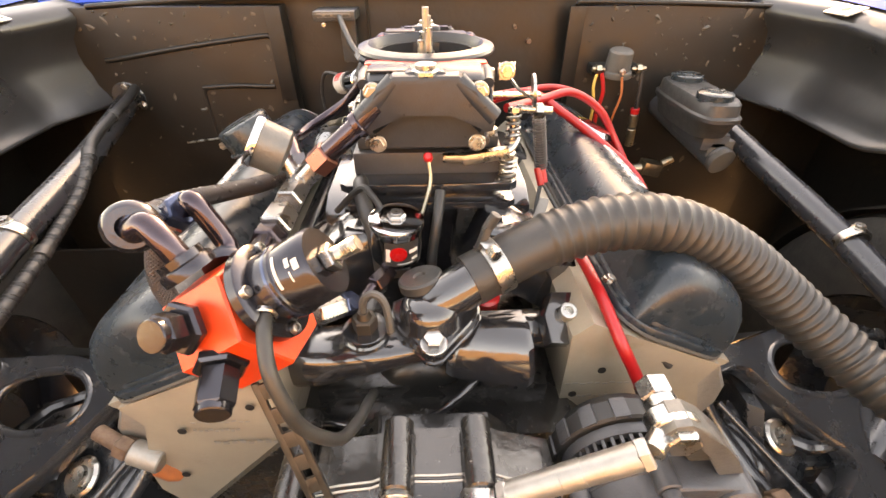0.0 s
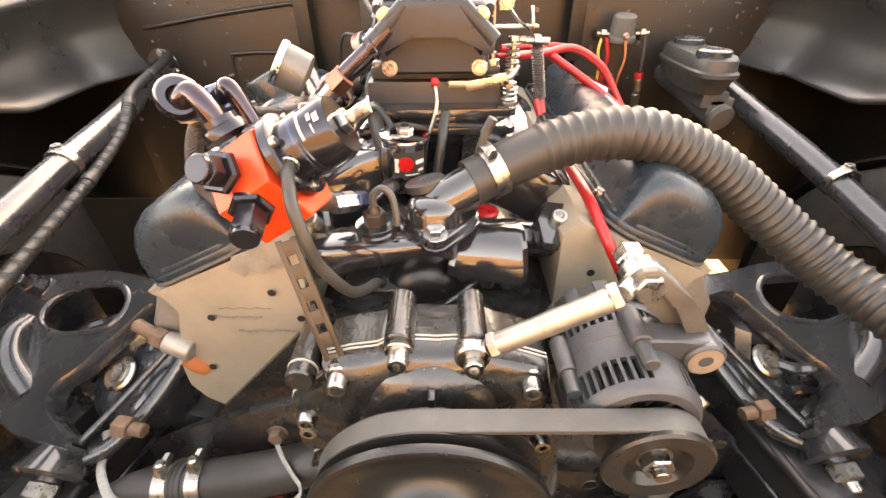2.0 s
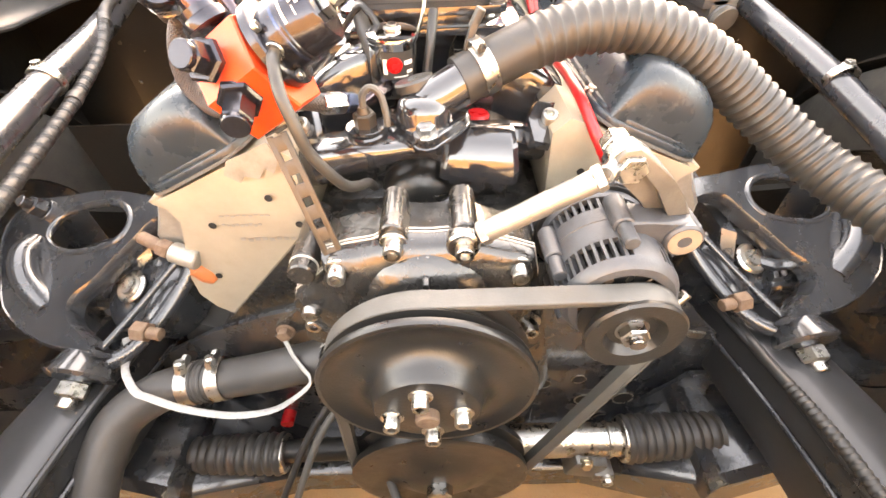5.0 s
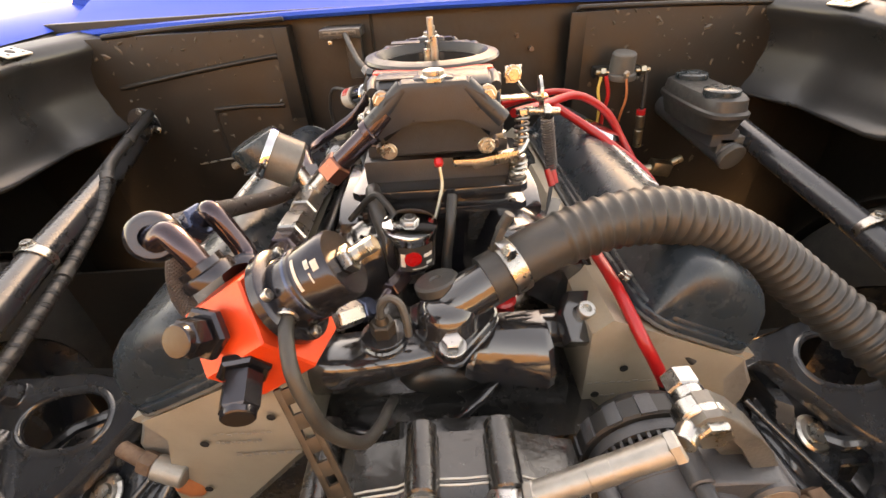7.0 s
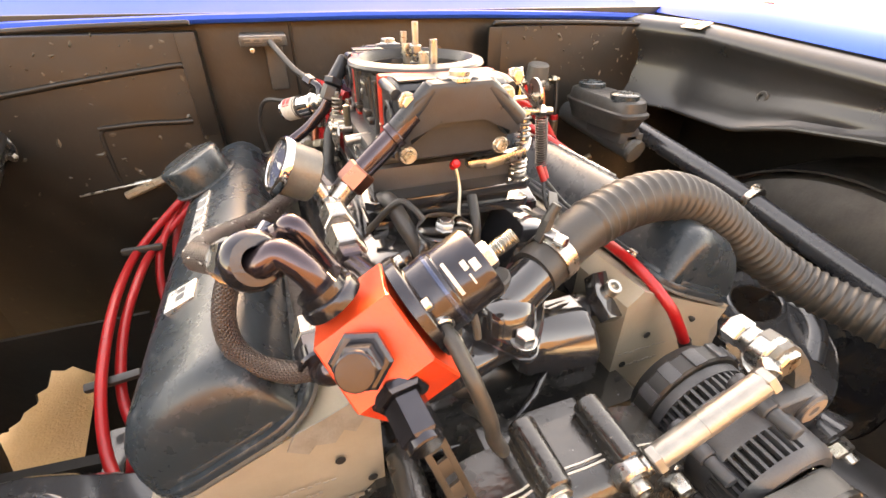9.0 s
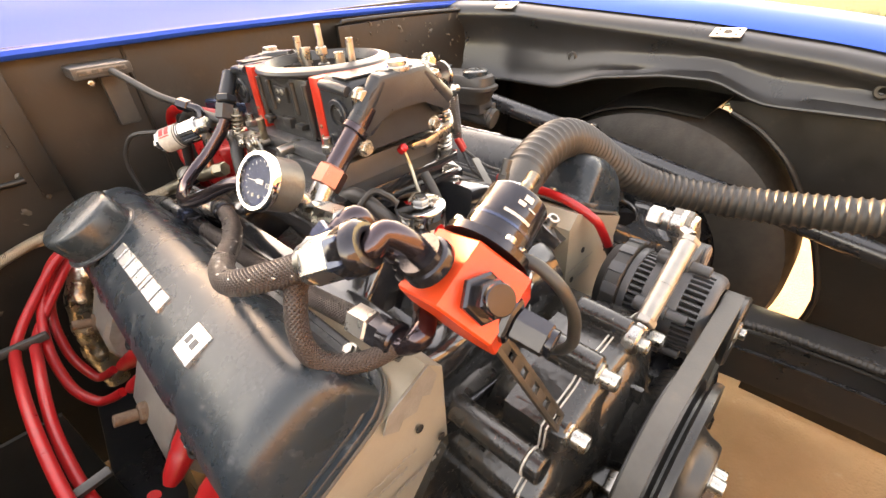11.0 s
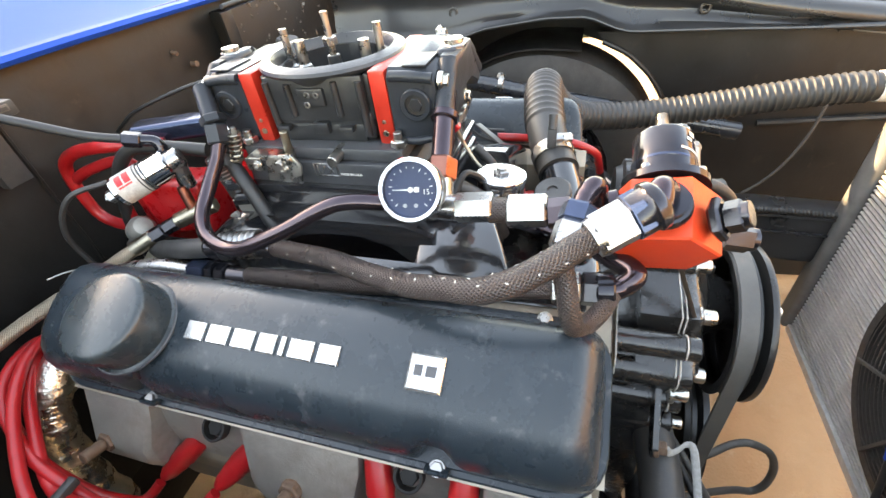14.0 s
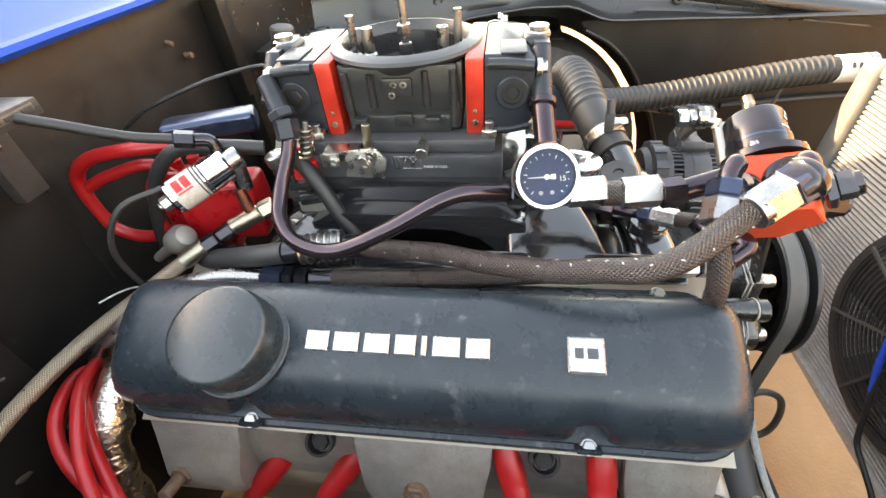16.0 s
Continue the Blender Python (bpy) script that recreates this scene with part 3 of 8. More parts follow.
    part("skin", bm, "blue", outer)
    bm = B()
    loft(bm, inside, close=False, caps=False)
    part("inner_skin", bm, "bay", outer, "black painted inner face")


fender_side(1)
fender_side(-1)


def wheel(sgn):
    w = thing("wheel", (sgn * 0.80, 0.40, 0.33), "black road tyre on a dark steel wheel", "wheel", "front wheels")
    bm = B()
    prof = [(-0.10, 0.20), (-0.105, 0.25), (-0.10, 0.30), (-0.085, 0.325), (-0.05, 0.335), (0.05, 0.335), (0.085, 0.325), (0.10, 0.30), (0.105, 0.25), (0.10, 0.20), (-0.10, 0.20)]
    lathe(bm, (sgn * 0.806, 0.40, 0.405), (sgn, 0, 0), [(d, r * 1.012) for d, r in prof], 64)
    part("tyre", bm, "tyre", w)
    bm = B()
    lathe(bm, (sgn * 0.806, 0.40, 0.405), (sgn, 0, 0), [(-0.09, 0), (-0.09, 0.08), (-0.03, 0.09), (-0.03, 0.17), (-0.10, 0.20), (0.10, 0.20), (0.05, 0.17), (0.05, 0)], 32)
    part("rim", bm, "arm", w)


wheel(1)
wheel(-1)

# ---- frame rails, crossmember, upper arms, braces, steering rack ----
def rail(sgn):
    bm = B()
    sec = []
    for y, x, z, hw, hh in ((-0.45, 0.47, 0.42, 0.04, 0.06), (-0.1, 0.465, 0.44, 0.042, 0.06), (0.10, 0.455, 0.44, 0.045, 0.06), (0.25, 0.43, 0.44, 0.045, 0.055), (0.42, 0.41, 0.43, 0.045, 0.05), (0.60, 0.38, 0.36, 0.045, 0.05), (0.95, 0.36, 0.32, 0.045, 0.05)):
        sec.append([(sgn * (x + a * hw), y, z + b * hh) for a, b in ((-1, -0.7), (-0.92, -0.92), (-0.7, -1), (0.7, -1), (0.92, -0.92), (1, -0.7), (1, 0.7), (0.92, 0.92), (0.7, 1), (-0.7, 1), (-0.92, 0.92), (-1, 0.7))])
    loft(bm, sec)
    fr_ = thing("frame_rail", (sgn * 0.42, 0.2, 0.4), "black painted boxed steel frame rail with welded seam", "frame rail", "frame rails")
    part("box_section", bm, "fendblk", fr_)
    bm = B()
    tube(bm, [(sgn * 0.43, -0.45, 0.478), (sgn * 0.423, -0.1, 0.497), (sgn * 0.411, 0.10, 0.497), (sgn * 0.387, 0.25, 0.493), (sgn * 0.367, 0.42, 0.478)], 0.0045, 8)
    part("weld_seam", bm, "fendblk", fr_)
    if sgn > 0:
        bm = B()
        tube(bm, [(0.385, 0.42, 0.462), (0.399, 0.322, 0.478), (0.401, 0.165, 0.500), (0.404, 0.095, 0.513), (0.412, 0.03, 0.515), (0.425, -0.12, 0.507), (0.432, -0.3, 0.494)], 0.007, 10, step=0.002, rf=lambda q: 0.0068 + (0.0007 * math.sin(q * 900) if q > 0.3 else 0))
        part("conduit", bm, "wireblk", fr_, "black convoluted conduit along the seam")
    bm = B()
    tube(bm, [(sgn * 0.425, -0.40, 0.44), (sgn * 0.419, -0.1, 0.46), (sgn * 0.405, 0.10, 0.46), (sgn * 0.38, 0.25, 0.455), (sgn * 0.36, 0.40, 0.44)], 0.0032, 8)
    part("brake_pipe", bm, "tube", fr_, "thin black brake pipe")


rail(1)
rail(-1)
bm = B()
sec = []
for x, y, z, h in ((-0.55, 0.2, 0.30, 0.05), (-0.38, 0.17, 0.27, 0.055), (-0.24, 0.24, 0.165, 0.04), (0.24, 0.24, 0.165, 0.04), (0.38, 0.17, 0.27, 0.055), (0.55, 0.2, 0.30, 0.05)):
    sec.append([(x, y + a * 0.09, z + b * h) for a, b in ((-1, -0.8), (-0.85, -1), (0.85, -1), (1, -0.8), (1, 0.8), (0.85, 1), (-0.85, 1), (-1, 0.8))])
loft(bm, sec)
cm = thing("crossmember", (0, 0.16, 0.2), "black painted front crossmember under the engine", "crossmember")
part("beam", bm, "arm", cm)
for s in (-1, 1):
    bm = B()
    prism(bm, [(0.0, 0.0), (0.11, 0.03), (0.11, 0.10), (0.07, 0.10)], (s * 0.30, 0.215, 0.29), (s, 0, 0), (0, 0, 1), 0.006)
    part("gusset", bm, "arm", cm)


def upper_arm(sgn):
    """Stamped upper wishbone with an oval window, tower cup, studs and pivot nuts."""
    t = thing("upper_wishbone", (sgn * 0.46, 0.32, 0.6), "gloss black stamped steel wishbone with oval window and chipped paint", "wishbone", "upper wishbones")
    o = V(-0.459, 0.318, 0.609) if sgn < 0 else V(0.488, 0.345, 0.598)
    ux = V(sgn * 1, 0.0, -0.28).normalized()
    nrm = V(sgn * 0.12, -0.42, 0.9)
    nrm = (nrm - ux * nrm.dot(ux)).normalized()
    uy = nrm.cross(ux)
    if uy.y < 0:
        uy = -uy
    inner = [(-0.175, -0.024), (-0.152, -0.024), (-0.125, -0.012), (-0.103, -0.012), (-0.080, -0.030), (-0.050, -0.052), (-0.021, -0.075), (0.004, -0.088), (0.012, -0.103), (0.006, -0.122), (-0.012, -0.138), (-0.034, -0.156)]
    outer = [(-0.042, -0.170), (-0.010, -0.160), (0.040, -0.143), (0.085, -0.115), (0.118, -0.082), (0.150, -0.030), (0.185, 0.01), (0.205, 0.05), (0.190, 0.078), (0.125, 0.082), (0.057, 0.070), (-0.025, 0.056), (-0.110, 0.020), (-0.165, 0.0)]
    hole = []
    for k in range(28):
        a = 2 * math.pi * k / 28
        hole.append((0.067 * math.copysign(abs(math.cos(a)) ** 0.8, math.cos(a)) + 0.001, 0.036 * math.sin(a) + 0.006 + 0.12 * 0.067 * math.cos(a)))
    bm = B()

    def smooth2(pts):
        return [(p.x, p.y) for p in smooth_path([(x, y, 0) for x, y in pts], 3)]

    outline = smooth2(inner) + smooth2(outer)

    def dome(x, y):
        return 0.010 * math.exp(-((x - 0.10) ** 2 + (y + 0.02) ** 2) / 0.006) - 0.25 * max(0.0, x - 0.12) - 0.04 * max(0.0, -x - 0.10)

    def P(x, y, h=0.0):
        return o + ux * x + uy * y + nrm * (h + dome(x, y))

    edges = []
    for ring in (outline, hole):
        vs = [bm.verts.new(P(x, y)) for x, y in ring]
        edges += [bm.edges.new((vs[k], vs[(k + 1) % len(vs)])) for k in range(len(vs))]
    bmesh.ops.triangle_fill(bm, edges=edges, use_beauty=True)
    down = bmesh.ops.extrude_face_region(bm, geom=list(bm.faces))
    bmesh.ops.translate(bm, verts=[v for v in down["geom"] if isinstance(v, bmesh.types.BMVert)], vec=-nrm * 0.006)
    part("plate", bm, "arm", t, sharp=60)
    bm = B()
    tube(bm, [P(x, y, -0.003) for x, y in hole + hole[:1]], 0.0055, 10, 2)
    part("window_lip", bm, "arm", t, sharp=80)
    bm = B()
    loft(bm, [[P(x, y, 0.0015), P(x, y + 0.003, -0.004), P(x, y, -0.022), P(x, y - 0.004, -0.022), P(x, y - 0.005, -0.004)] for x, y in smooth2(inner)])
    part("inner_flange", bm, "arm", t, sharp=60)
    bm = B()
    loft(bm, [[P(x, y, 0.0015), P(x * 0.97, y * 0.97, -0.004), P(x, y, -0.03), P(x * 1.02, y * 1.02, -0.028), P(x * 1.03, y * 1.03, -0.006)] for x, y in smooth2(outer)])
    part("outer_flange", bm, "arm", t, sharp=60)
    bm = B()
    tube(bm, [P(0.090, 0.004, -0.008), P(0.088, -0.02, 0.004), P(0.077, -0.055, 0.004), P(0.055, -0.092, -0.012)], 0.017, 14)
    part("pressed_rib", bm, "arm", t, sharp=80)
    bm = B()
    p = P(0.088, 0.055)
    rod(bm, p - nrm * 0.004, p + nrm * 0.003, 0.017)
    hexbar(bm, p + nrm * 0.003, p + nrm * 0.02, 0.014)
    rod(bm, p + nrm * 0.02, p + nrm * 0.032, 0.008)
    part("ball_joint_bolt", bm, "arm", t)
    bm = B()
    p = P(-0.046, -0.080, -0.035)
    lathe(bm, p, nrm, [(0, 0), (0, 0.021), (0.003, 0.022), (0.006, 0.019), (0.006, 0.012), (0.010, 0.011), (0.011, 0)], 28)
    part("shock_washer", bm, "zinc", t, "bright cupped washer")
    bm = B()
    c = P(-0.087, -0.150, -0.012)
    d = V(-sgn * 0.85, -0.15, -0.05).normalized()
    hexbar(bm, c, c + d * 0.018, 0.0125)
    rod(bm, c + d * 0.018, c + d * 0.034, 0.0075)
    part("pivot_nut", bm, "rust", t)
    bm = B()
    c = P(-0.006, -0.185, -0.02)
    d = V(sgn * 0.1, -0.9, -0.25).normalized()
    lathe(bm, c, d, [(-0.02, 0), (-0.02, 0.028), (0.0, 0.036), (0.005, 0.038), (0.009, 0.033), (0.009, 0.014), (0.012, 0.014), (0.012, 0)], 28)
    part("pivot_bushing", bm, "arm", t)
    bm = B()
    hexbar(bm, c + d * 0.012, c + d * 0.030, 0.0165)
    rod(bm, c + d * 0.030, c + d * 0.042, 0.010)
    part("pivot_end_nut", bm, "zinc", t, "dirty plated nut")
    bm = B()
    tube(bm, [P(-0.165, -0.02, -0.03), P(-0.11, -0.09, -0.05), P(-0.06, -0.16, -0.04), c], 0.010, 12)
    part("cross_shaft", bm, "arm", t)
    bm = B()
    tube(bm, [P(-0.13, -0.05, -0.03), P(-0.07, -0.11, -0.03), P(-0.03, -0.16, -0.02)], 0.0045, 10)
    part("shaft_ridge", bm, "arm", t)
    bm = B()
    lathe(bm, P(-0.046, -0.080, -0.045), nrm, [(-0.07, 0), (-0.07, 0.055), (-0.01, 0.06), (0.0, 0.05), (0.004, 0.03), (0.004, 0)], 28)
    part("shock_tower_cup", bm, "arm", t)


upper_arm(-1)
upper_arm(1)
for sgn in (-1, 1):
    b = thing("fender_brace", (sgn * 0.55, 0.5, 0.74), "gloss black tubular brace from firewall to front frame", "brace", "tubular braces")
    bm = B()
    if sgn < 0:
        tube(bm, [(-0.610, 0.92, 0.79), (-0.549, 0.66, 0.768), (-0.508, 0.45, 0.757), (-0.475, 0.30, 0.750), (-0.41, 0.0, 0.735)], 0.019, 16)
    else:
        tube(bm, [(0.545, 0.90, 0.79), (0.55, 0.68, 0.753), (0.57, 0.50, 0.715), (0.58, 0.35, 0.68), (0.59, -0.05, 0.60)], 0.019, 14)
    part("tube", bm, "tube", b)
    e_ = V(-0.610, 0.92, 0.79) if sgn < 0 else V(0.545, 0.90, 0.79)
    bm = B()
    rod(bm, e_ + V(0, -0.006, 0), e_ + V(0, 0.012, 0.001), 0.034)
    part("end_flange", bm, "arm", b)
    for k in range(3):
        a = radians(90 + 120 * k)
        bolt(b, e_ + V(0.026 * math.cos(a), -0.006, 0.026 * math.sin(a)), (0, -1, 0), 0.005, 0.005, kind="hex")
bm = B()
tube(bm, [(-0.590, 0.915, 0.812), (-0.573, 0.843, 0.805), (-0.545, 0.70, 0.794), (-0.530, 0.65, 0.782), (-0.512, 0.58, 0.755), (-0.490, 0.48, 0.738), (-0.478, 0.42, 0.731), (-0.45, 0.30, 0.724), (-0.40, 0.1, 0.715)], 0.0085, 10, step=0.003, rf=lambda s: 0.0085 + (0.0008 * math.sin(s * 900) if s > 0.28 else 0))
wl = thing("wiring_loom", (-0.5, 0.5, 0.74), "black convoluted wiring loom tied along the brace", "wiring loom")
part("conduit", bm, "wireblk", wl)
for c_, d_ in (((-0.530, 0.65, 0.782), (0.3, -0.6, -0.3)), ((-0.560, 0.78, 0.80), (0.2, -0.9, -0.1)), ((-0.484, 0.45, 0.7345), (0.2, -0.8, -0.1))):
    bm = B()
    ringbar(bm, V(c_) - V(d_).normalized() * 0.008, d_, 0.016, 0.0098, 0.0075, 20)
    part("tape_band", bm, "plastic", wl)

rk = thing("steering_rack", (0, 0.15, 0.33), "steering rack with black bellows boots and steel housing", "steering rack")
bm = B()
rod(bm, (-0.24, 0.145, 0.311), (0.12, 0.15, 0.315), 0.0165, seg=24)
part("rack_tube", bm, "bay", rk, "black rack tube")
bm = B()
rod(bm, (0.105, 0.15, 0.315), (0.268, 0.15, 0.3125), 0.0245, seg=28)
ringbar(bm, (0.243, 0.15, 0.313), (1, 0, -0.01), 0.006, 0.0262, 0.02, 28)
part("housing", bm, "zinc", rk)
bm = B()
box(bm, (0.212, 0.128, 0.290), (0.052, 0.030, 0.045), Matrix.Rotation(0.3, 3, "Y"), 0.006)
box(bm, (0.240, 0.122, 0.272), (0.030, 0.026, 0.022), bev=0.004)
part("mount_bracket", bm, "bracket", rk, "cast rack mounting bracket")
bolt(rk, (0.244, 0.108, 0.272), (0, -1, 0), 0.0075, 0.008, kind="hex")
bolt(rk, (0.208, 0.116, 0.312), (0, -1, 0.3), 0.007, 0.007, kind="hex", material="brass")
for s, p0, p1, r_ in ((1, (0.268, 0.15, 0.3125), (0.41, 0.155, 0.314), 0.0315), (-1, (-0.235, 0.143, 0.308), (-0.37, 0.142, 0.314), 0.027)):
    bm = B()
    tube(bm, [p0, p1], r_, 24, step=0.0016, rf=lambda q, r_=r_: r_ - 0.03 * q + 0.0042 * abs(math.sin(q * 230)))
    part("bellows", bm, "rubber", rk)
    bm = B()
    ringbar(bm, V(p0) - V(s * 0.004, 0, 0), (s, 0, 0), 0.010, r_ + 0.001, 0.018)
    part("clamp", bm, "zinc", rk)

# ---- radiator with fan ahead of the engine ----
ra = thing("radiator", (0, -0.26, 0.3), "aluminium radiator core with end tanks and electric fan", "radiator")
# core is coloured dark grey for the shade between the tubes
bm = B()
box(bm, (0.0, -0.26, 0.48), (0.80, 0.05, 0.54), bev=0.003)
part("core", bm, "altgrey", ra, "folded fins, shade between the tubes put into dark grey")
bm = B()
box(bm, (0, 0, 0), (0.795, 0.006, 0.0042), bev=0.0012, seg=1)
row = mesh_of("core_tube", bm, "radi")
for k in range(56):
    ob = new("core_tube", row)
    ob.parent = ra
    ob.matrix_parent_inverse = PLACE[ra.name].inverted()
    ob.location = (0.0, -0.233, 0.219 + 0.0095 * k)
for x in (-0.42, 0.425):
    bm = B()
    box(bm, (x, -0.250, 0.48), (0.045, 0.066, 0.575), bev=0.014, seg=3)
    part("end_tank", bm, "tank", ra, "dull grey end tank")
for z in (0.757, 0.203):
    bm = B()
    box(bm, (0, -0.255, z), (0.80, 0.06, 0.018), bev=0.003)
    part("side_channel", bm, "radi", ra)
fan = thing("cooling_fan", (0, -0.22, 0.5), "black plastic electric cooling fan with ring guard", "fan")
for k in range(14):
    bm = B()
    ringbar(bm, (0.0, -0.216, 0.47), (0, 1, 0), 0.004, 0.062 + 0.0095 * k, 0.0585 + 0.0095 * k, 44)
    part("guard_ring", bm, "plastic", fan)
for k in range(8):
    a = math.pi / 4 * k + 0.3
    bm = B()
    box(bm, (0.12 * math.cos(a), -0.211, 0.47 + 0.12 * math.sin(a)), (0.15, 0.005, 0.0055), Matrix.Rotation(-a, 3, "Y"))
    part("guard_spoke", bm, "rubgrey", fan)
bm = B()
lathe(bm, (0, -0.2285, 0.47), (0, 1, 0), [(0.0, 0.20), (0.004, 0.205), (0.016, 0.203), (0.016, 0.188), (0.003, 0.186), (0.0, 0.20)], 56)
part("shroud_ring", bm, "plastic", fan)
for k in range(5):
    a = 2 * math.pi * k / 5
    bm = B()
    sec = []
    for r_, tw in ((0.05, 0.5), (0.09, 0.42), (0.14, 0.34), (0.182, 0.28)):
        c_ = V(r_ * math.cos(a), -0.221, 0.47 + r_ * math.sin(a))
        tg = V(-math.sin(a), 0, math.cos(a))
        hw = 0.02 + r_ * 0.16
        sec.append([c_ + tg * hw + V(0, tw * 0.005, 0), c_ - tg * hw - V(0, tw * 0.005, 0), c_ - tg * hw - V(0, tw * 0.005 + 0.002, 0), c_ + tg * hw + V(0, tw * 0.005 - 0.002, 0)])
    loft(bm, sec)
    part("blade", bm, "plastic", fan)
bm = B()
lathe(bm, (0, -0.228, 0.47), (0, 1, 0), [(0, 0), (0, 0.06), (0.03, 0.055), (0.035, 0.04), (0.035, 0)], 32)
part("motor", bm, "plastic", fan)
# ---- engine: block, heads, covers ----
eb = thing("engine_block", (0, 0.5, 0.35), "black painted V8 engine block and timing cover", "engine")
bm = B()
sec = []
for y in (0.235, 0.80):
    sec.append([(x, y, z) for x, z in ((-0.16, 0.30), (0.16, 0.30), (0.20, 0.42), (0.29, 0.50), (0.14, 0.66), (-0.14, 0.66), (-0.29, 0.50), (-0.20, 0.42))])
loft(bm, sec)
part("casting", bm, "cast", eb)
bm = B()
box(bm, (0, 0.50, 0.215), (0.32, 0.56, 0.19), bev=0.02, seg=3)
part("oil_pan", bm, "cast", eb)
bm = B()
loft(bm, [[(x * k, y, 0.48 + (z - 0.48) * k) for x, z in ((-0.13, 0.34), (0.13, 0.34), (0.15, 0.45), (0.12, 0.62), (0.05, 0.695), (-0.05, 0.695), (-0.12, 0.62), (-0.15, 0.45))] for y, k in ((0.236, 1.0), (0.175, 0.98), (0.168, 0.9))])
part("timing_cover", bm, "cast", eb)

CA, SA = math.cos(radians(25)), math.sin(radians(25))


def bank(sgn, dy):
    """Maps cover-local (a across towards the valley, y, n off the gasket) to the place."""
    base = V(sgn * 0.2225, 0, 0.742)
    ax, nx = V(-sgn * CA, 0, SA), V(sgn * SA, 0, CA)
    return lambda a, y, h: base + ax * a + nx * h + V(0, y + dy, 0)


PROF = [(-0.080, 0.004), (-0.079, 0.016), (-0.0765, 0.030), (-0.070, 0.045), (-0.058, 0.0565), (-0.042, 0.0640), (-0.0175, 0.0678), (0.000, 0.0685), (0.010, 0.0680), (0.019, 0.0660), (0.027, 0.0620), (0.034, 0.0540), (0.039, 0.041), (0.043, 0.022), (0.0455, 0.004)]


def valve_cover(sgn, dy, label):
    f = bank(sgn, dy)
    vc = thing("valve_cover", f(0, 0.51, 0), label, "valve cover", "valve covers")
    y0, y1, R = 0.250, 0.795, 0.036
    bm = B()
    st = [0.0, 0.0002, 0.0005, 0.001, 0.0018, 0.003, 0.0045, 0.0065, 0.009, 0.012, 0.0155, 0.02, 0.025, 0.031, R]
    ys = [(y0 + e, e) for e in st] + [(y0 + R + (y1 - y0 - 2 * R) * k / 14, R) for k in range(1, 14)] + [(y1 - e, e) for e in reversed(st)]
    for yb in (0.37, 0.665):
        ys += [(yb + o, R) for o in (-0.03, -0.022, -0.015, -0.009, -0.004, 0, 0.004, 0.009, 0.015, 0.022, 0.03)]
    ys.sort()
    sec = []
    for y, e in ys:
        dent = max(math.exp(-(((y - yb) / 0.0135) ** 4)) for yb in (0.37, 0.665))
        q = 1 - e / R
        hgt = 0.05 + 0.95 * max(0.0, 1 - q ** 3.0) ** (1 / 2.8)
        wid = 0.865 + 0.135 * math.sqrt(max(0, 1 - q * q))
        sec.append([f(a * wid + dent * (0.0165, 0.0155, 0.011, 0.003)[k] if k < 4 else a * wid, y, 0.004 + (h - 0.004) * hgt) for k, (a, h) in enumerate(PROF)])
    loft(bm, sec, close=False, caps=False)
    part("shell", bm, "cover", vc, sharp=60)

    def plate(h0, h1, grow):
        bm = B()
        hw, ho, r = 0.0565 + grow, 0.0865 + grow, 0.04
        pts = []
        for cx, cy, a0 in ((hw - r, y1 + 0.008 - r + grow, 0), (-ho + r, y1 + 0.008 - r + grow, 90), (-ho + r, y0 - 0.008 + r - grow, 180), (hw - r, y0 - 0.008 + r - grow, 270)):
            for k in range(7):
                a = radians(a0 + 15 * k)
                pts.append((cx + r * math.cos(a), cy + r * math.sin(a)))
        loft(bm, [[f(x, y, h0) for x, y in pts], [f(x, y, h1 - 0.0015) for x, y in pts], [f(x * 0.985, 0.512 + (y - 0.512) * 0.996, h1) for x, y in pts]])
        return bm

    part("flange", plate(0.0, 0.007, 0.0), "cover", vc)
    part("flange_step", plate(0.0065, 0.011, -0.0055), "cover", vc)
    part("gasket", plate(-0.0035, -0.0002, 0.0008), "covergasket", vc, "thin dark gasket along the edge")
    for y in ((0.37, 0.665) if sgn < 0 else (0.37, 0.665)):
        bm = B()
        c = f(-0.082, y, 0.0085)
        box(bm, c, (0.016, 0.021, 0.005), Matrix.Rotation(radians(-25 * sgn), 3, "Y"), 0.0025)
        part("bolt_boss", bm, "cover", vc)
        bolt(vc, f(-0.0825, y, 0.0105), f(0, 0, 1) - f(0, 0, 0), 0.0050, 0.004, kind="hex", material="nickel")
    for y in (0.30, 0.72):
        bolt(vc, f(0.0515, y, 0.0085), f(0, 0, 1) - f(0, 0, 0), 0.0048, 0.005, kind="hex")
    # raised lettering as plain blocks, and the badge
    wy = 0.602
    for wdt in (0.0235, 0.0255, 0.0255, 0.0215, 0.009, 0.0265, 0.0235):
        bm = B()
        q = [(-0.0265, wy), (-0.0265, wy - wdt + 0.0045), (-0.0105, wy - wdt + 0.0045), (-0.0105, wy)]
        loft(bm, [[f(a + (i if a < -0.02 else -i), y + (-i if y == wy else i), 0.0668 + (a + 0.0265) * 0.06 + up) for a, y in q] for up, i in ((-0.002, 0), (0.0022, 0), (0.003, 0.0008))])
        part("raised_letter", bm, "badge", vc, "plain silver raised block")
        wy -= wdt
    bm = B()
    gy = 0.379
    loft(bm, [[f(a, y, 0.0675 + up) for a, y in ((-0.033 + i, gy + 0.0138 - i), (-0.033 + i, gy - 0.0138 + i), (-0.0055 - i, gy - 0.0138 + i), (-0.0055 - i, gy + 0.0138 - i))] for up, i in ((-0.003, 0), (0.002, 0), (0.0035, 0.0015))])
    badge = part("badge", bm, "badge", vc, "square silver badge")
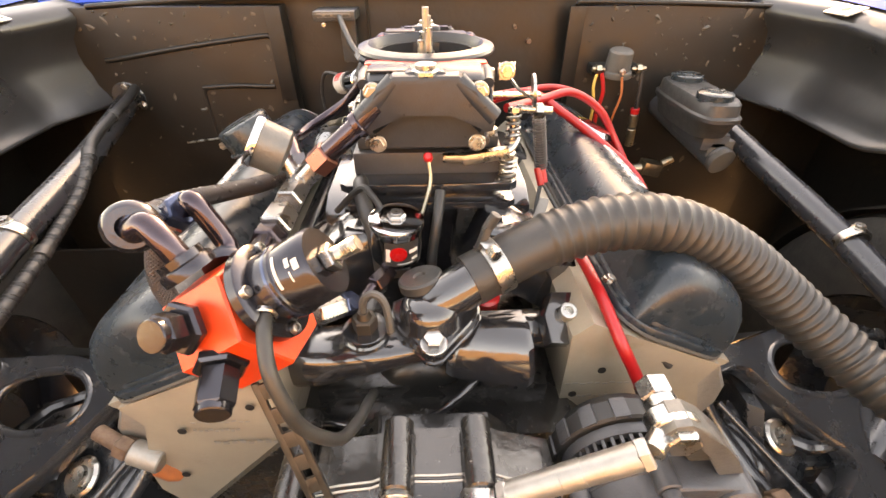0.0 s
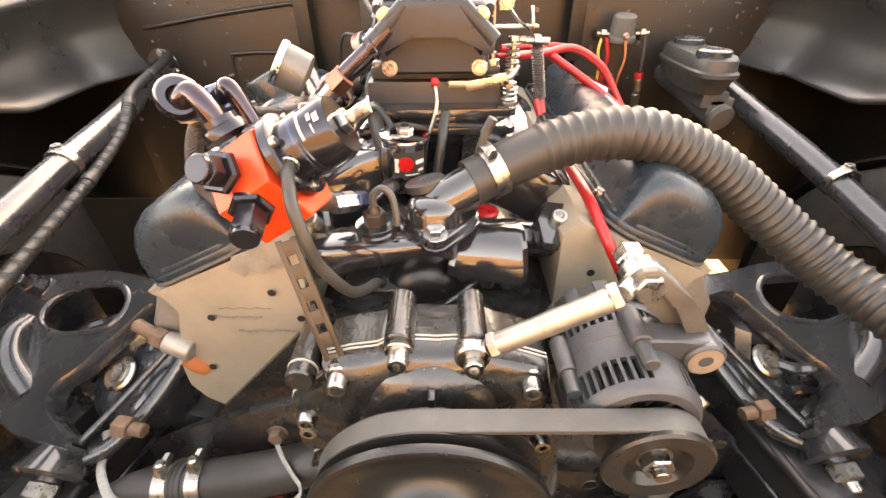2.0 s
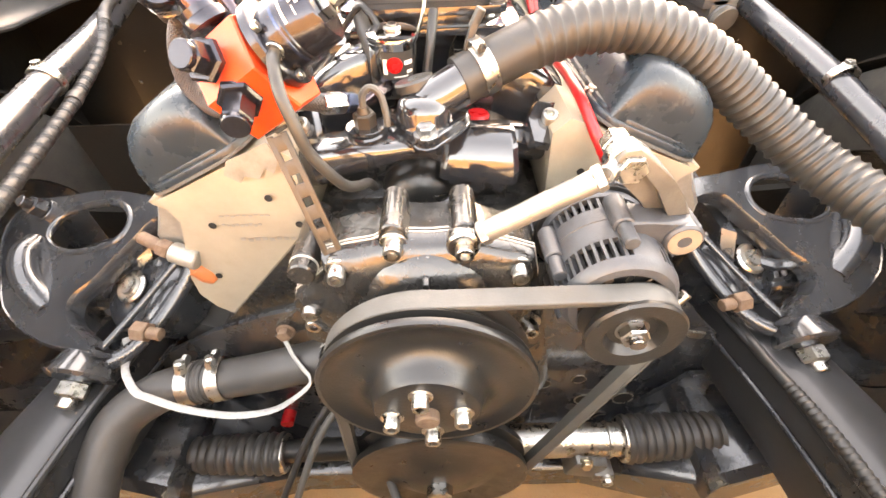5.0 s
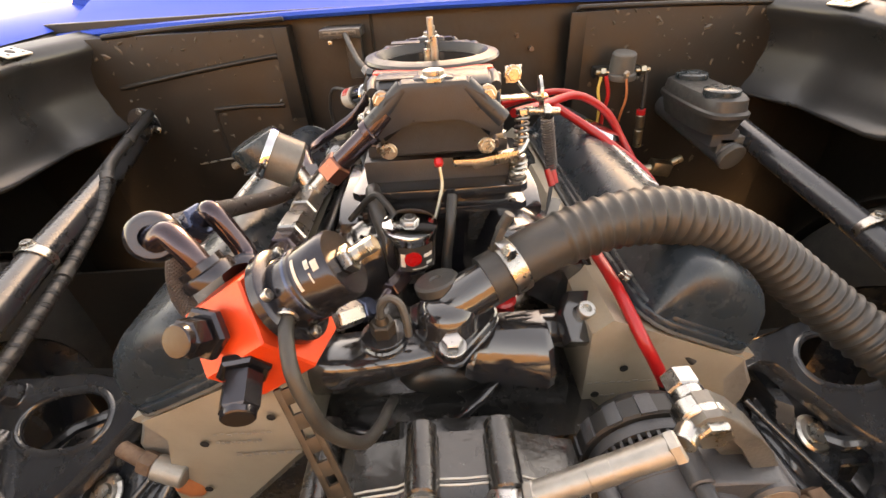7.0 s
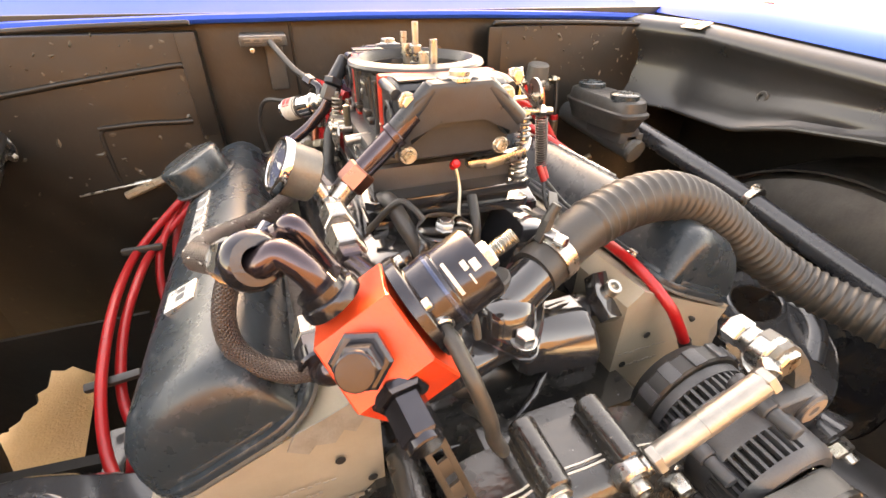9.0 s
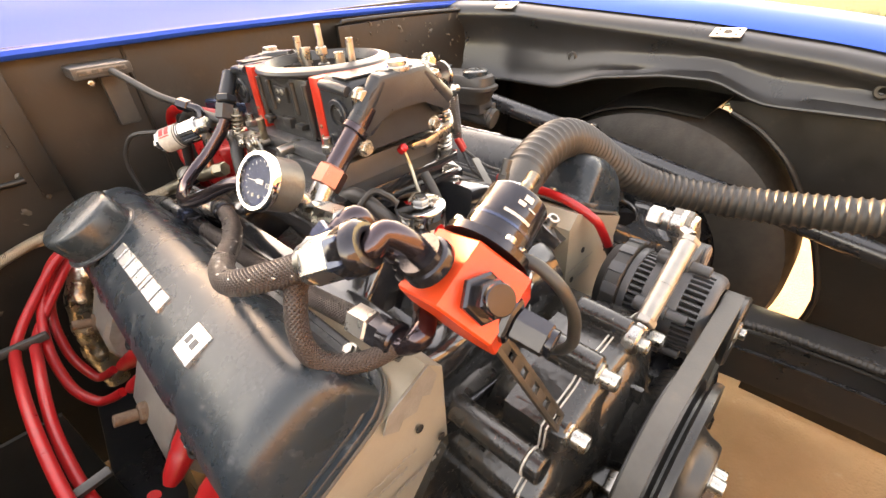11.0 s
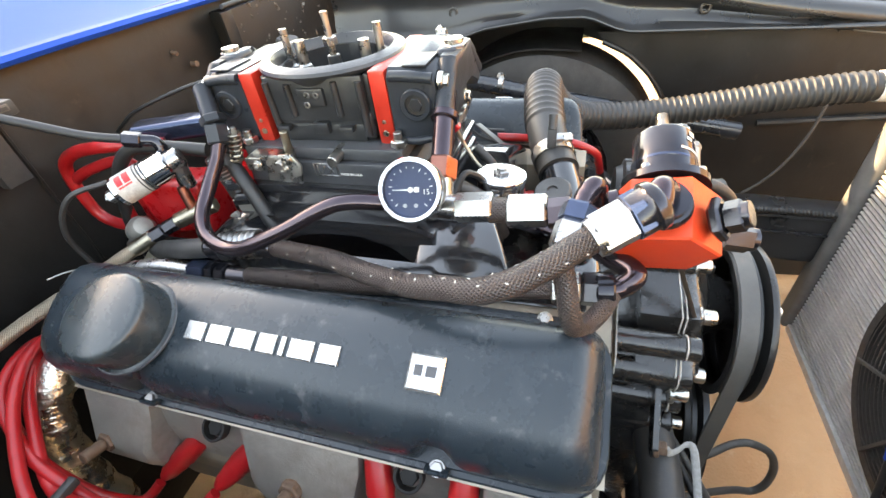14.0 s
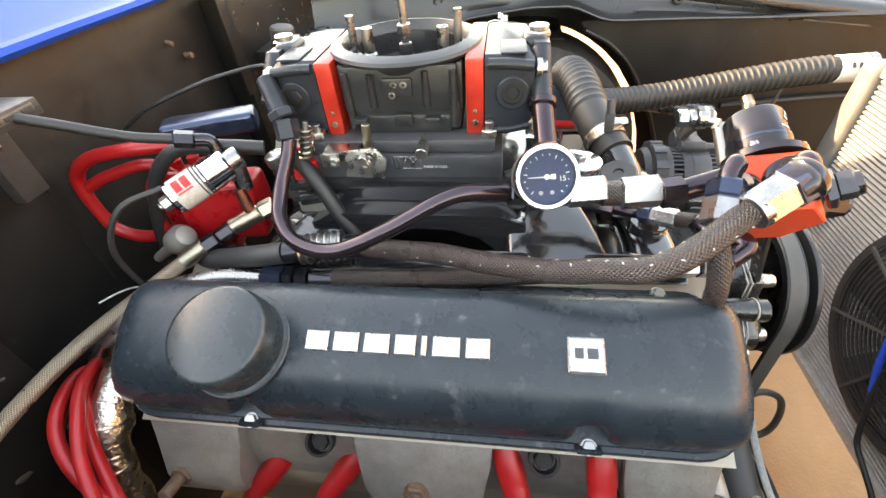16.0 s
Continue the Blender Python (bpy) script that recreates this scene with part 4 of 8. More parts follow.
    for o, wd in ((0.0055, 0.0065), (-0.0045, 0.008)):
        bm = B()
        loft(bm, [[f(a, y, 0.0709 + up) for a, y in ((-0.022, gy + o + wd / 2), (-0.022, gy + o - wd / 2), (-0.014, gy + o - wd / 2), (-0.014, gy + o + wd / 2))] for up in (-0.0006, 0.0003)])
        part("badge_bar", bm, "altgrey", badge)
    return f


fl = valve_cover(-1, 0.0, "satin black valve cover with raised silver lettering, dusty and worn")
fr = valve_cover(1, 0.03, "satin black valve cover beneath the corrugated radiator hose")

cap = thing("oil_filler_cap", fl(-0.02, 0.661, 0.07), "round black push-in oil filler cap on the valve cover", "cap")
bm = B()
nx = V(-SA, 0, CA)
lathe(bm, fl(-0.024, 0.661, 0.0655), nx, [(0, 0), (0, 0.043), (0.004, 0.043), (0.005, 0.0405), (0.034, 0.0405), (0.0375, 0.0385), (0.039, 0.035), (0.0395, 0)], 48)
part("lid", bm, "capblk", cap)
bm = B()
ringbar(bm, fl(-0.024, 0.661, 0.066), nx, 0.003, 0.0445, 0.03, 40)
part("rim", bm, "altgrey", cap, "thin grey rim")


def head(sgn, dy):
    f = bank(sgn, dy)
    h = thing("cylinder_head", (sgn * 0.22, 0.5 + dy, 0.64), "bare aluminium cylinder head with machined front face", "cylinder head", "cylinder heads")
    poly = [(-0.147, 0.768), (-0.130, 0.752), (-0.132, 0.620), (-0.142, 0.6075), (-0.253, 0.518), (-0.270, 0.520), (-0.288, 0.535), (-0.3002, 0.5596), (-0.2988, 0.5906), (-0.2822, 0.646), (-0.2722, 0.6776), (-0.285, 0.7065)]
    bm = B()
    loft(bm, [[(-sgn * x * k + (0 if k == 1 else -sgn * -0.21 * (1 - k)), y + dy, z) for x, z in poly] for y, k in ((0.243, 1.0), (0.785, 1.0))])
    part("casting", bm, "mach", h)
    for x, z in ((-0.237, 0.674), (-0.165, 0.708), (-0.26, 0.596), (-0.142, 0.672), (-0.24, 0.535)):
        # no bore is cut: a black disc carries the hole's shade
        bm = B()
        ringbar(bm, (-sgn * x, 0.2395 + dy, z), (0, -1, 0), 0.0010, 0.0042, 0.0027, 14)
        rod(bm, (-sgn * x, 0.2396 + dy, z), (-sgn * x, 0.2390 + dy, z), 0.0028, seg=12)
        part("tapped_hole", bm, "dark", h)
    marks = ((0.198, 0.686, 0.05), (0.205, 0.673, 0.04), (0.178, 0.652, 0.065)) if sgn < 0 else ((0.165, 0.688, 0.06), (0.166, 0.668, 0.045))
    for k, (mx_, mz, wd) in enumerate(marks):
        bm = B()
        for j in range(9):
            box(bm, (sgn * mx_ + (j / 8 - 0.5) * wd, 0.2397 + dy, mz + 0.001 * math.sin(j * 2.3 + k)), (wd / 12, 0.0006, 0.0016 + 0.0012 * ((j * 3 + k) % 3)))
        tagged(part("engraved_mark", bm, "alu", h, "faint engraved scribble"), kind="stuff")
    if sgn < 0:
        bm = B()
        prism(bm, [(-0.022, 0.012), (0.0, 0.020), (0.022, 0.03), (0.030, 0.012), (0.020, -0.004), (0.012, 0.002), (0.004, -0.010), (-0.010, -0.006), (-0.016, -0.014), (-0.03, -0.004)], (sgn * 0.170, 0.2398 + dy, 0.742), (-sgn, 0, 0), (-sgn * 0.0, 0, 1), 0.0012 * -sgn)
        part("sealant_smear", bm, "alu", h, "pale dried sealant smear")
    # exhaust side: floor rail, port bosses, studs
    bm = B()
    loft(bm, [[f(a, y, n_) for a, n_ in ((-0.0895, -0.0045), (-0.06, -0.0040), (-0.06, -0.03), (-0.076, -0.03), (-0.0885, -0.0095))] for y in (0.252, 0.785)])
    part("deck_rail", bm, "mach", h)
    bm = B()
    loft(bm, [[(sgn * x, y + dy, z) for x, z in ((0.284, 0.700), (0.296, 0.650), (0.298, 0.56), (0.285, 0.46), (0.23, 0.46), (0.25, 0.70))] for y in (0.262, 0.775)])
    part("recess_wall", bm, "alu", h)
    for y, wd in ((0.296, 0.075), (0.512, 0.125), (0.738, 0.09)):
        bm = B()
        c = V(sgn * 0.292, y + dy, 0.625)
        loft(bm, [[(sgn * x, y + dy + wd / 2 * s_, z) for x, z, s_ in ((0.285, 0.712, -1), (0.292, 0.704, -1.04), (0.306, 0.670, -1.0), (0.322, 0.640, -0.9), (0.324, 0.615, -0.85), (0.310, 0.570, -0.8), (0.25, 0.55, -0.8), (0.25, 0.70, -1))], [(sgn * (x + o), y + dy + wd / 2 * s_, z) for x, z, s_, o in ((0.285, 0.712, -0.9, 0.0), (0.292, 0.704, -0.9, 0.003), (0.306, 0.670, -0.86, 0.005), (0.322, 0.640, -0.76, 0.006), (0.324, 0.615, -0.7, 0.006), (0.310, 0.570, -0.66, 0.004), (0.25, 0.55, -0.66, 0), (0.25, 0.70, -0.9, 0))], [(sgn * (x + o), y + dy + wd / 2 * s_, z) for x, z, s_, o in ((0.285, 0.712, 0.9, 0.0), (0.292, 0.704, 0.9, 0.003), (0.306, 0.670, 0.86, 0.005), (0.322, 0.640, 0.76, 0.006), (0.324, 0.615, 0.7, 0.006), (0.310, 0.570, 0.66, 0.004), (0.25, 0.55, 0.66, 0), (0.25, 0.70, 0.9, 0))], [(sgn * x, y + dy + wd / 2 * s_, z) for x, z, s_ in ((0.285, 0.712, 1), (0.292, 0.704, 1.04), (0.306, 0.670, 1.0), (0.322, 0.640, 0.9), (0.324, 0.615, 0.85), (0.310, 0.570, 0.8), (0.25, 0.55, 0.8), (0.25, 0.70, 1))]])
        part("port_boss", bm, "alu", h)
    for y in (0.517, 0.757) if sgn < 0 else ():
        bm = B()
        p = V(sgn * 0.308, y + dy, 0.640 if y < 0.7 else 0.632)
        d = V(sgn * 0.8, 0.02, 0.30).normalized()
        rod(bm, p - d * 0.03, p + d * 0.010, 0.0155)
        part("stud_boss", bm, "alu", h)
        bm = B()
        rod(bm, p + d * 0.008, p + d * 0.020, 0.0115)
        hexbar(bm, p + d * 0.012, p + d * 0.024, 0.0118)
        rod(bm, p + d * 0.024, p + d * 0.046, 0.0066)
        part("stud", bm, "rust", h, "rusty stud")
    if sgn < 0:
        bm = B()
        rod(bm, (-0.274, 0.240, 0.622), (-0.304, 0.246, 0.632), 0.0125, seg=24)
        part("spacer", bm, "alu", h, "pale aluminium spacer")
        bm = B()
        hexbar(bm, (-0.304, 0.246, 0.632), (-0.318, 0.251, 0.636), 0.0118)
        rod(bm, (-0.318, 0.251, 0.636), (-0.344, 0.262, 0.642), 0.0078)
        part("stud", bm, "rust", h, "rusty stud")
        bm = B()
        lathe(bm, (-0.272, 0.247, 0.583), (-0.55, 0, 0.8), [(0, 0), (0, 0.008), (0.01, 0.012), (0.026, 0.012), (0.032, 0.006), (0.032, 0)], 18)
        part("plug_cap", bm, "orange", h, "orange cap")
    for y in (0.402, 0.612) if sgn < 0 else ():
        bm = B()
        p = V(sgn * 0.294, y + dy, 0.672)
        d = V(sgn * 0.55, 0, 0.6).normalized()
        ringbar(bm, p, d, 0.010, 0.014, 0.011, 24)
        hexbar(bm, p - d * 0.004, p + d * 0.007, 0.009)
        part("rocker_bolt", bm, "dark", h, "black bolt in a counterbore")
    return h


head(-1, 0.0)
head(1, 0.03)

# spark plug boots and wires on the near bank
for y, z in ((0.352, 0.672), (0.432, 0.662), (0.592, 0.630), (0.682, 0.605)):
    pw = thing("spark_plug_boot", (-0.345, y, z), "red silicone spark plug boot", "spark plug boot", "spark plug boots")
    bm = B()
    d = V(-0.62, {0.352: 0.0, 0.432: -0.25, 0.592: 0.60, 0.682: 0.60}[y], -0.5).normalized()
    p = V(-0.301, y, z)
    lathe(bm, p - d * 0.02, d, [(0, 0), (0, 0.0125), (0.03, 0.0135), (0.034, 0.012), (0.038, 0.0125), (0.058, 0.0095), (0.066, 0.006), (0.066, 0)], 18)
    part("boot", bm, "wirered", pw)

# ---- intake manifold, crossover, thermostat neck ----
im = thing("intake_manifold", (0, 0.52, 0.70), "gloss black single-plane intake manifold, oily in places", "intake manifold")
bm = B()
loft(bm, [[(sx * w, 0.55 + sy * d, z) for sx, sy in ((-1, -0.8), (-0.8, -1), (0.8, -1), (1, -0.8), (1, 0.8), (0.8, 1), (-0.8, 1), (-1, 0.8))] for z, w, d in ((0.66, 0.045, 0.12), (0.72, 0.03, 0.10), (0.78, 0.036, 0.10), (0.806, 0.05, 0.11), (0.812, 0.090, 0.120), (0.832, 0.090, 0.120), (0.835, 0.087, 0.118))])
part("plenum", bm, "gloss", im)
for sgn in (-1, 1):
    dy = 0.0 if sgn < 0 else 0.03
    for ys, ye, w0, w1 in ((0.405, 0.378, 0.036, 0.052), (0.625, 0.672, 0.030, 0.052)):
        bm = B()
        sec = []
        for k in range(10):
            t = k / 9
            p = V(sgn * (0.05 + 0.115 * t), ys + (ye + dy - ys) * t, 0.800 - 0.060 * t ** 1.8)
            w, hh = w0 + (w1 - w0) * min(1, t * 1.6), 0.030
            sec.append([p + V(sgn * hh * 0.4 * b, w * a, hh * b - 0.024) for a, b in ((-1, -1), (1, -1), (1.02, 0.2), (1, 0.72), (0.93, 0.95), (0.85, 1), (0.4, 1.04), (-0.4, 1.04), (-0.85, 1), (-0.93, 0.95), (-1, 0.72), (-1.02, 0.2))])
        loft(bm, sec)
        part("runner", bm, "gloss", im, sharp=50)
    bm = B()
    arch = [(0.65, 0.80), (0.645, 0.748), (0.628, 0.752), (0.603, 0.775), (0.575, 0.788), (0.535, 0.794), (0.498, 0.793), (0.467, 0.782), (0.449, 0.766), (0.438, 0.742), (0.42, 0.745), (0.42, 0.80), (0.45, 0.812), (0.62, 0.812)]
    prism(bm, arch, (sgn * 0.104 - 0.013, dy * 0.5, 0), (0, 1, 0), (0, 0, 1), 0.026, 0.003)
    part("arch_web", bm, "gloss", im)
    bm = B()
    box(bm, (sgn * 0.150, 0.53 + dy, 0.722), (0.02, 0.46, 0.05), Matrix.Rotation(radians(30 * sgn), 3, "Y"), 0.004)
    part("flange", bm, "gloss", im)
bm = B()
box(bm, (-0.145, 0.515, 0.770), (0.030, 0.50, 0.008), Matrix.Rotation(radians(-30), 3, "Y"), 0.003)
part("flange_lip", bm, "gloss", im)
lobes = [(-0.096, 0.425), (-0.088, 0.418), (0.088, 0.418), (0.096, 0.425), (0.094, 0.46), (0.089, 0.50), (0.089, 0.60), (0.094, 0.64), (0.096, 0.675), (0.088, 0.682), (-0.088, 0.682), (-0.096, 0.675), (-0.094, 0.64), (-0.0905, 0.60), (-0.0905, 0.50), (-0.094, 0.46)]
for z, h_ in ((0.8275, 0.009), (0.806, 0.008)):
    bm = B()
    prism(bm, lobes, (0, 0, z), (1, 0, 0), (0, 1, 0), h_, 0.0018)
    part("carb_pad", bm, "gloss", im)
bm = B()
box(bm, (0, 0.53, 0.665), (0.24, 0.5, 0.02), bev=0.004)
part("valley_pan", bm, "cast", im)

bm = B()
box(bm, (-0.086, 0.655, 0.818), (0.030, 0.028, 0.014), Matrix.Rotation(0.3, 3, "Z"), 0.005)
ringbar(bm, (-0.090, 0.662, 0.8255), (0, 0, 1), 0.0016, 0.0075, 0.004, 18)
part("ear_tab", bm, "gloss", im)
bm = B()
for k, (y, z, sx) in enumerate(((0.655, 0.806, 0.03), (0.63, 0.800, 0.022), (0.672, 0.792, 0.018))):
    box(bm, (-0.094 - 0.004 * k, y, z), (0.006, sx, 0.014), Matrix.Rotation(0.5 * k, 3, "X"), 0.0025)
part("sealant_smear", bm, "alu", im, "silver sealant smear")
bm = B()
sec = []
for x, ya, yb, za, zb in ((-0.148, 0.268, 0.312, 0.702, 0.742), (-0.128, 0.258, 0.308, 0.700, 0.748), (-0.105, 0.252, 0.304, 0.708, 0.752), (-0.085, 0.250, 0.302, 0.718, 0.755), (-0.060, 0.251, 0.302, 0.724, 0.757), (-0.040, 0.254, 0.304, 0.729, 0.755), (-0.018, 0.260, 0.306, 0.732, 0.753), (0.002, 0.266, 0.306, 0.728, 0.753), (0.016, 0.272, 0.306, 0.718, 0.752), (0.026, 0.284, 0.306, 0.708, 0.750)):
    ym, zm, hy, hz = (ya + yb) / 2, (za + zb) / 2, (yb - ya) / 2, (zb - za) / 2
    sec.append([(x, ym + hy * math.copysign(abs(math.cos(a)) ** 0.6, math.cos(a)), zm + hz * math.copysign(abs(math.sin(a)) ** 0.6, math.sin(a))) for a in [2 * math.pi * k / 20 for k in range(20)]])
loft(bm, sec)
part("water_crossover", bm, "gloss", im, sharp=60)
bm = B()
loft(bm, [[(x, y, z) for x, y in ((x0, y0_), (x0 + 0.006, y0_ - 0.005), (x1 - 0.006, y1_ - 0.005), (x1, y1_), (x1, 0.312), (x0, 0.312))] for z, x0, x1, y0_, y1_ in ((0.699, 0.018, 0.090, 0.280, 0.266), (0.703, 0.013, 0.096, 0.275, 0.260), (0.716, 0.014, 0.097, 0.276, 0.261), (0.738, 0.022, 0.096, 0.286, 0.274), (0.748, 0.029, 0.094, 0.297, 0.288), (0.7505, 0.034, 0.089, 0.302, 0.294))])
part("crossover_box", bm, "gloss", im, sharp=24)
bm = B()
tube(bm, [(0.055, 0.300, 0.731), (0.085, 0.305, 0.730), (0.108, 0.311, 0.725), (0.126, 0.317, 0.719)], 0.0205, 20)
part("crossover_arm", bm, "gloss", im)
for x, y, z in ((0.030, 0.284, 0.694), (0.056, 0.276, 0.690), (0.078, 0.270, 0.694)):
    bm = B()
    lathe(bm, (x, y, z + 0.008), (0, -0.35, -1), [(0, 0), (0, 0.009), (0.010, 0.008), (0.013, 0.005), (0.013, 0)], 14)
    part("casting_lug", bm, "gloss", im)
bm = B()
lathe(bm, (-0.010, 0.315, 0.652), (0, -1, 0.05), [(0, 0), (0, 0.052), (0.018, 0.050), (0.030, 0.040), (0.036, 0.022), (0.037, 0)], 40)
part("valley_boss", bm, "pulley", im)
bm = B()
tube(bm, [(-0.125, 0.252, 0.664), (-0.09, 0.246, 0.668), (-0.05, 0.244, 0.664), (-0.01, 0.246, 0.668), (0.02, 0.256, 0.684), (0.045, 0.275, 0.694)], 0.0042, 10)
part("bypass_pipe", bm, "gloss", im)
for s in (-1, 1):
    bm = B()
    prism(bm, [(-0.026, -0.022), (0.02, -0.026), (0.03, 0.0), (0.022, 0.028), (-0.018, 0.028), (-0.03, 0.005)], (s * 0.132, 0.305, 0.738), (1, 0.25 * s, -0.25 * s), (0, 0.85, 0.5), 0.014, 0.002)
    part("crossover_flange", bm, "gloss", im)
    bolt(im, (s * 0.131, 0.302, 0.752), (0, -0.45, 0.9), 0.0085, 0.012)
bm = B()
rod(bm, (-0.059, 0.279, 0.748), (-0.059, 0.277, 0.763), 0.021)
part("sender_boss", bm, "gloss", im)

th = thing("thermostat_housing", (0, 0.285, 0.765), "black painted thermostat housing with hose neck", "thermostat housing")
bm = B()
ear = [(-0.008, -0.0385), (0.0, -0.0415), (0.008, -0.0385), (0.018, -0.026), (0.034, -0.006), (0.044, 0.010), (0.044, 0.026), (0.034, 0.032), (-0.030, 0.032), (-0.040, 0.026), (-0.040, 0.010), (-0.031, -0.006), (-0.017, -0.026)]
loft(bm, [[(0.002 + x * k, 0.286 + y * k, z + 0.02 * y) for x, y in ear] for z, k in ((0.752, 1.03), (0.7555, 1.04), (0.7565, 1.0), (0.7645, 1.0), (0.766, 0.95))])
part("flange", bm, "gloss", th, sharp=30)
bm = B()
lathe(bm, (0.0, 0.290, 0.764), (0.0, 0.05, 1), [(0, 0.0305), (0.004, 0.029), (0.013, 0.0284), (0.020, 0.0256), (0.025, 0.020), (0.028, 0.011), (0.029, 0)], 36)
part("dome", bm, "gloss", th)
bm = B()
lathe(bm, (0.002, 0.293, 0.777), (0.9, 0.30, 0.42), [(-0.020, 0), (-0.018, 0.008), (-0.012, 0.0155), (-0.004, 0.0195), (0.008, 0.0218), (0.020, 0.0222), (0.072, 0.0222), (0.072, 0)], 32)
part("neck", bm, "gloss", th)
bm = B()
lathe(bm, (-0.004, 0.305, 0.776), (-0.25, 0.18, 1), [(0, 0.0175), (0.013, 0.0175), (0.015, 0.021), (0.0225, 0.021), (0.0245, 0.019), (0.0245, 0.006), (0.0225, 0.005), (0.0225, 0)], 28)
part("plug", bm, "plastic", th)
bolt(th, (0.002, 0.257, 0.765), (0, -0.1, 1), 0.0085, 0.010, kind="hex", material="nickel")

# ---- carburettor ----
sp = thing("nitrous_plate", (0, 0.55, 0.85), "black spacer plate under the carburettor", "spacer plate")
bm = B()
box(bm, (0, 0.55, 0.8485), (0.165, 0.21, 0.0265), bev=0.003)
part("plate", bm, "altgrey", sp)
cb = thing("carburetor", (0, 0.55, 0.87), "black four-barrel carburettor with red metering blocks", "carburetor")
bm = B()
box(bm, (0, 0.548, 0.8695), (0.155, 0.19, 0.014), bev=0.003)
part("base_plate", bm, "altgrey", cb)
bm = B()
box(bm, (0, 0.546, 0.8935), (0.118, 0.118, 0.030), bev=0.006, seg=3)
part("main_body", bm, "carb", cb)
bm = B()
ringbar(bm, (0, 0.547, 0.90), (0, 0, 1), 0.045, 0.0605, 0.0565, 40)
part("throat_wall", bm, "carb", cb)
for sx in (-1, 1):
    bm = B()
    box(bm, (sx * 0.0585, 0.546, 0.922), (0.006, 0.112, 0.045), bev=0.002)
    part("side_wall", bm, "carb", cb)
for sy in (-1, 1):
    bm = B()
    box(bm, (0, 0.546 + sy * 0.058, 0.922), (0.112, 0.006, 0.045), bev=0.002)
    part("end_wall", bm, "carb", cb)
bm = B()
box(bm, (0, 0.546, 0.886), (0.121, 0.098, 0.02), bev=0.004)
part("skirt", bm, "carb", cb)
bm = B()
lathe(bm, (0, 0.547, 0.928), (0, 0, 1), [(0.0, 0.058), (0.016, 0.066), (0.018, 0.078), (0.021, 0.0795), (0.024, 0.078), (0.026, 0.072), (0.027, 0.0665), (0.022, 0.063), (0.004, 0.059), (-0.010, 0.057), (-0.010, 0.055), (0.0, 0.0575), (0.0, 0.058)], 56)
part("air_horn", bm, "carb", cb)
# throat depth is a flat disc with its shade put into the colour
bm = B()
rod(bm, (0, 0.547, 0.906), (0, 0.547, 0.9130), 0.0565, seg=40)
part("throat_floor", bm, "dark", cb, "throat floor, black standing in for shade in the throat")
for x in (-0.023, 0.023):
    for y in (0.523, 0.571):
        bm = B()
        ringbar(bm, (x, y, 0.9135), (0, 0, 1), 0.004, 0.0235, 0.019, 28)
        part("venturi_rim", bm, "carb", cb)
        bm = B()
        # shallow disc, coloured black as the shaded depth of the bore
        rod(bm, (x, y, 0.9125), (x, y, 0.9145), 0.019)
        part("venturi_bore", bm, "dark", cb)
        bm = B()
        ringbar(bm, (x, y, 0.913), (0, 0, 1), 0.012, 0.008, 0.006, 20)
        part("booster", bm, "altgrey", cb)
for y0 in (0.464, 0.610):
    bm = B()
    box(bm, (0, y0 + 0.009, 0.9125), (0.126, 0.0175, 0.074), bev=0.003)
    part("metering_block", bm, "redano", cb, "red anodised metering block")
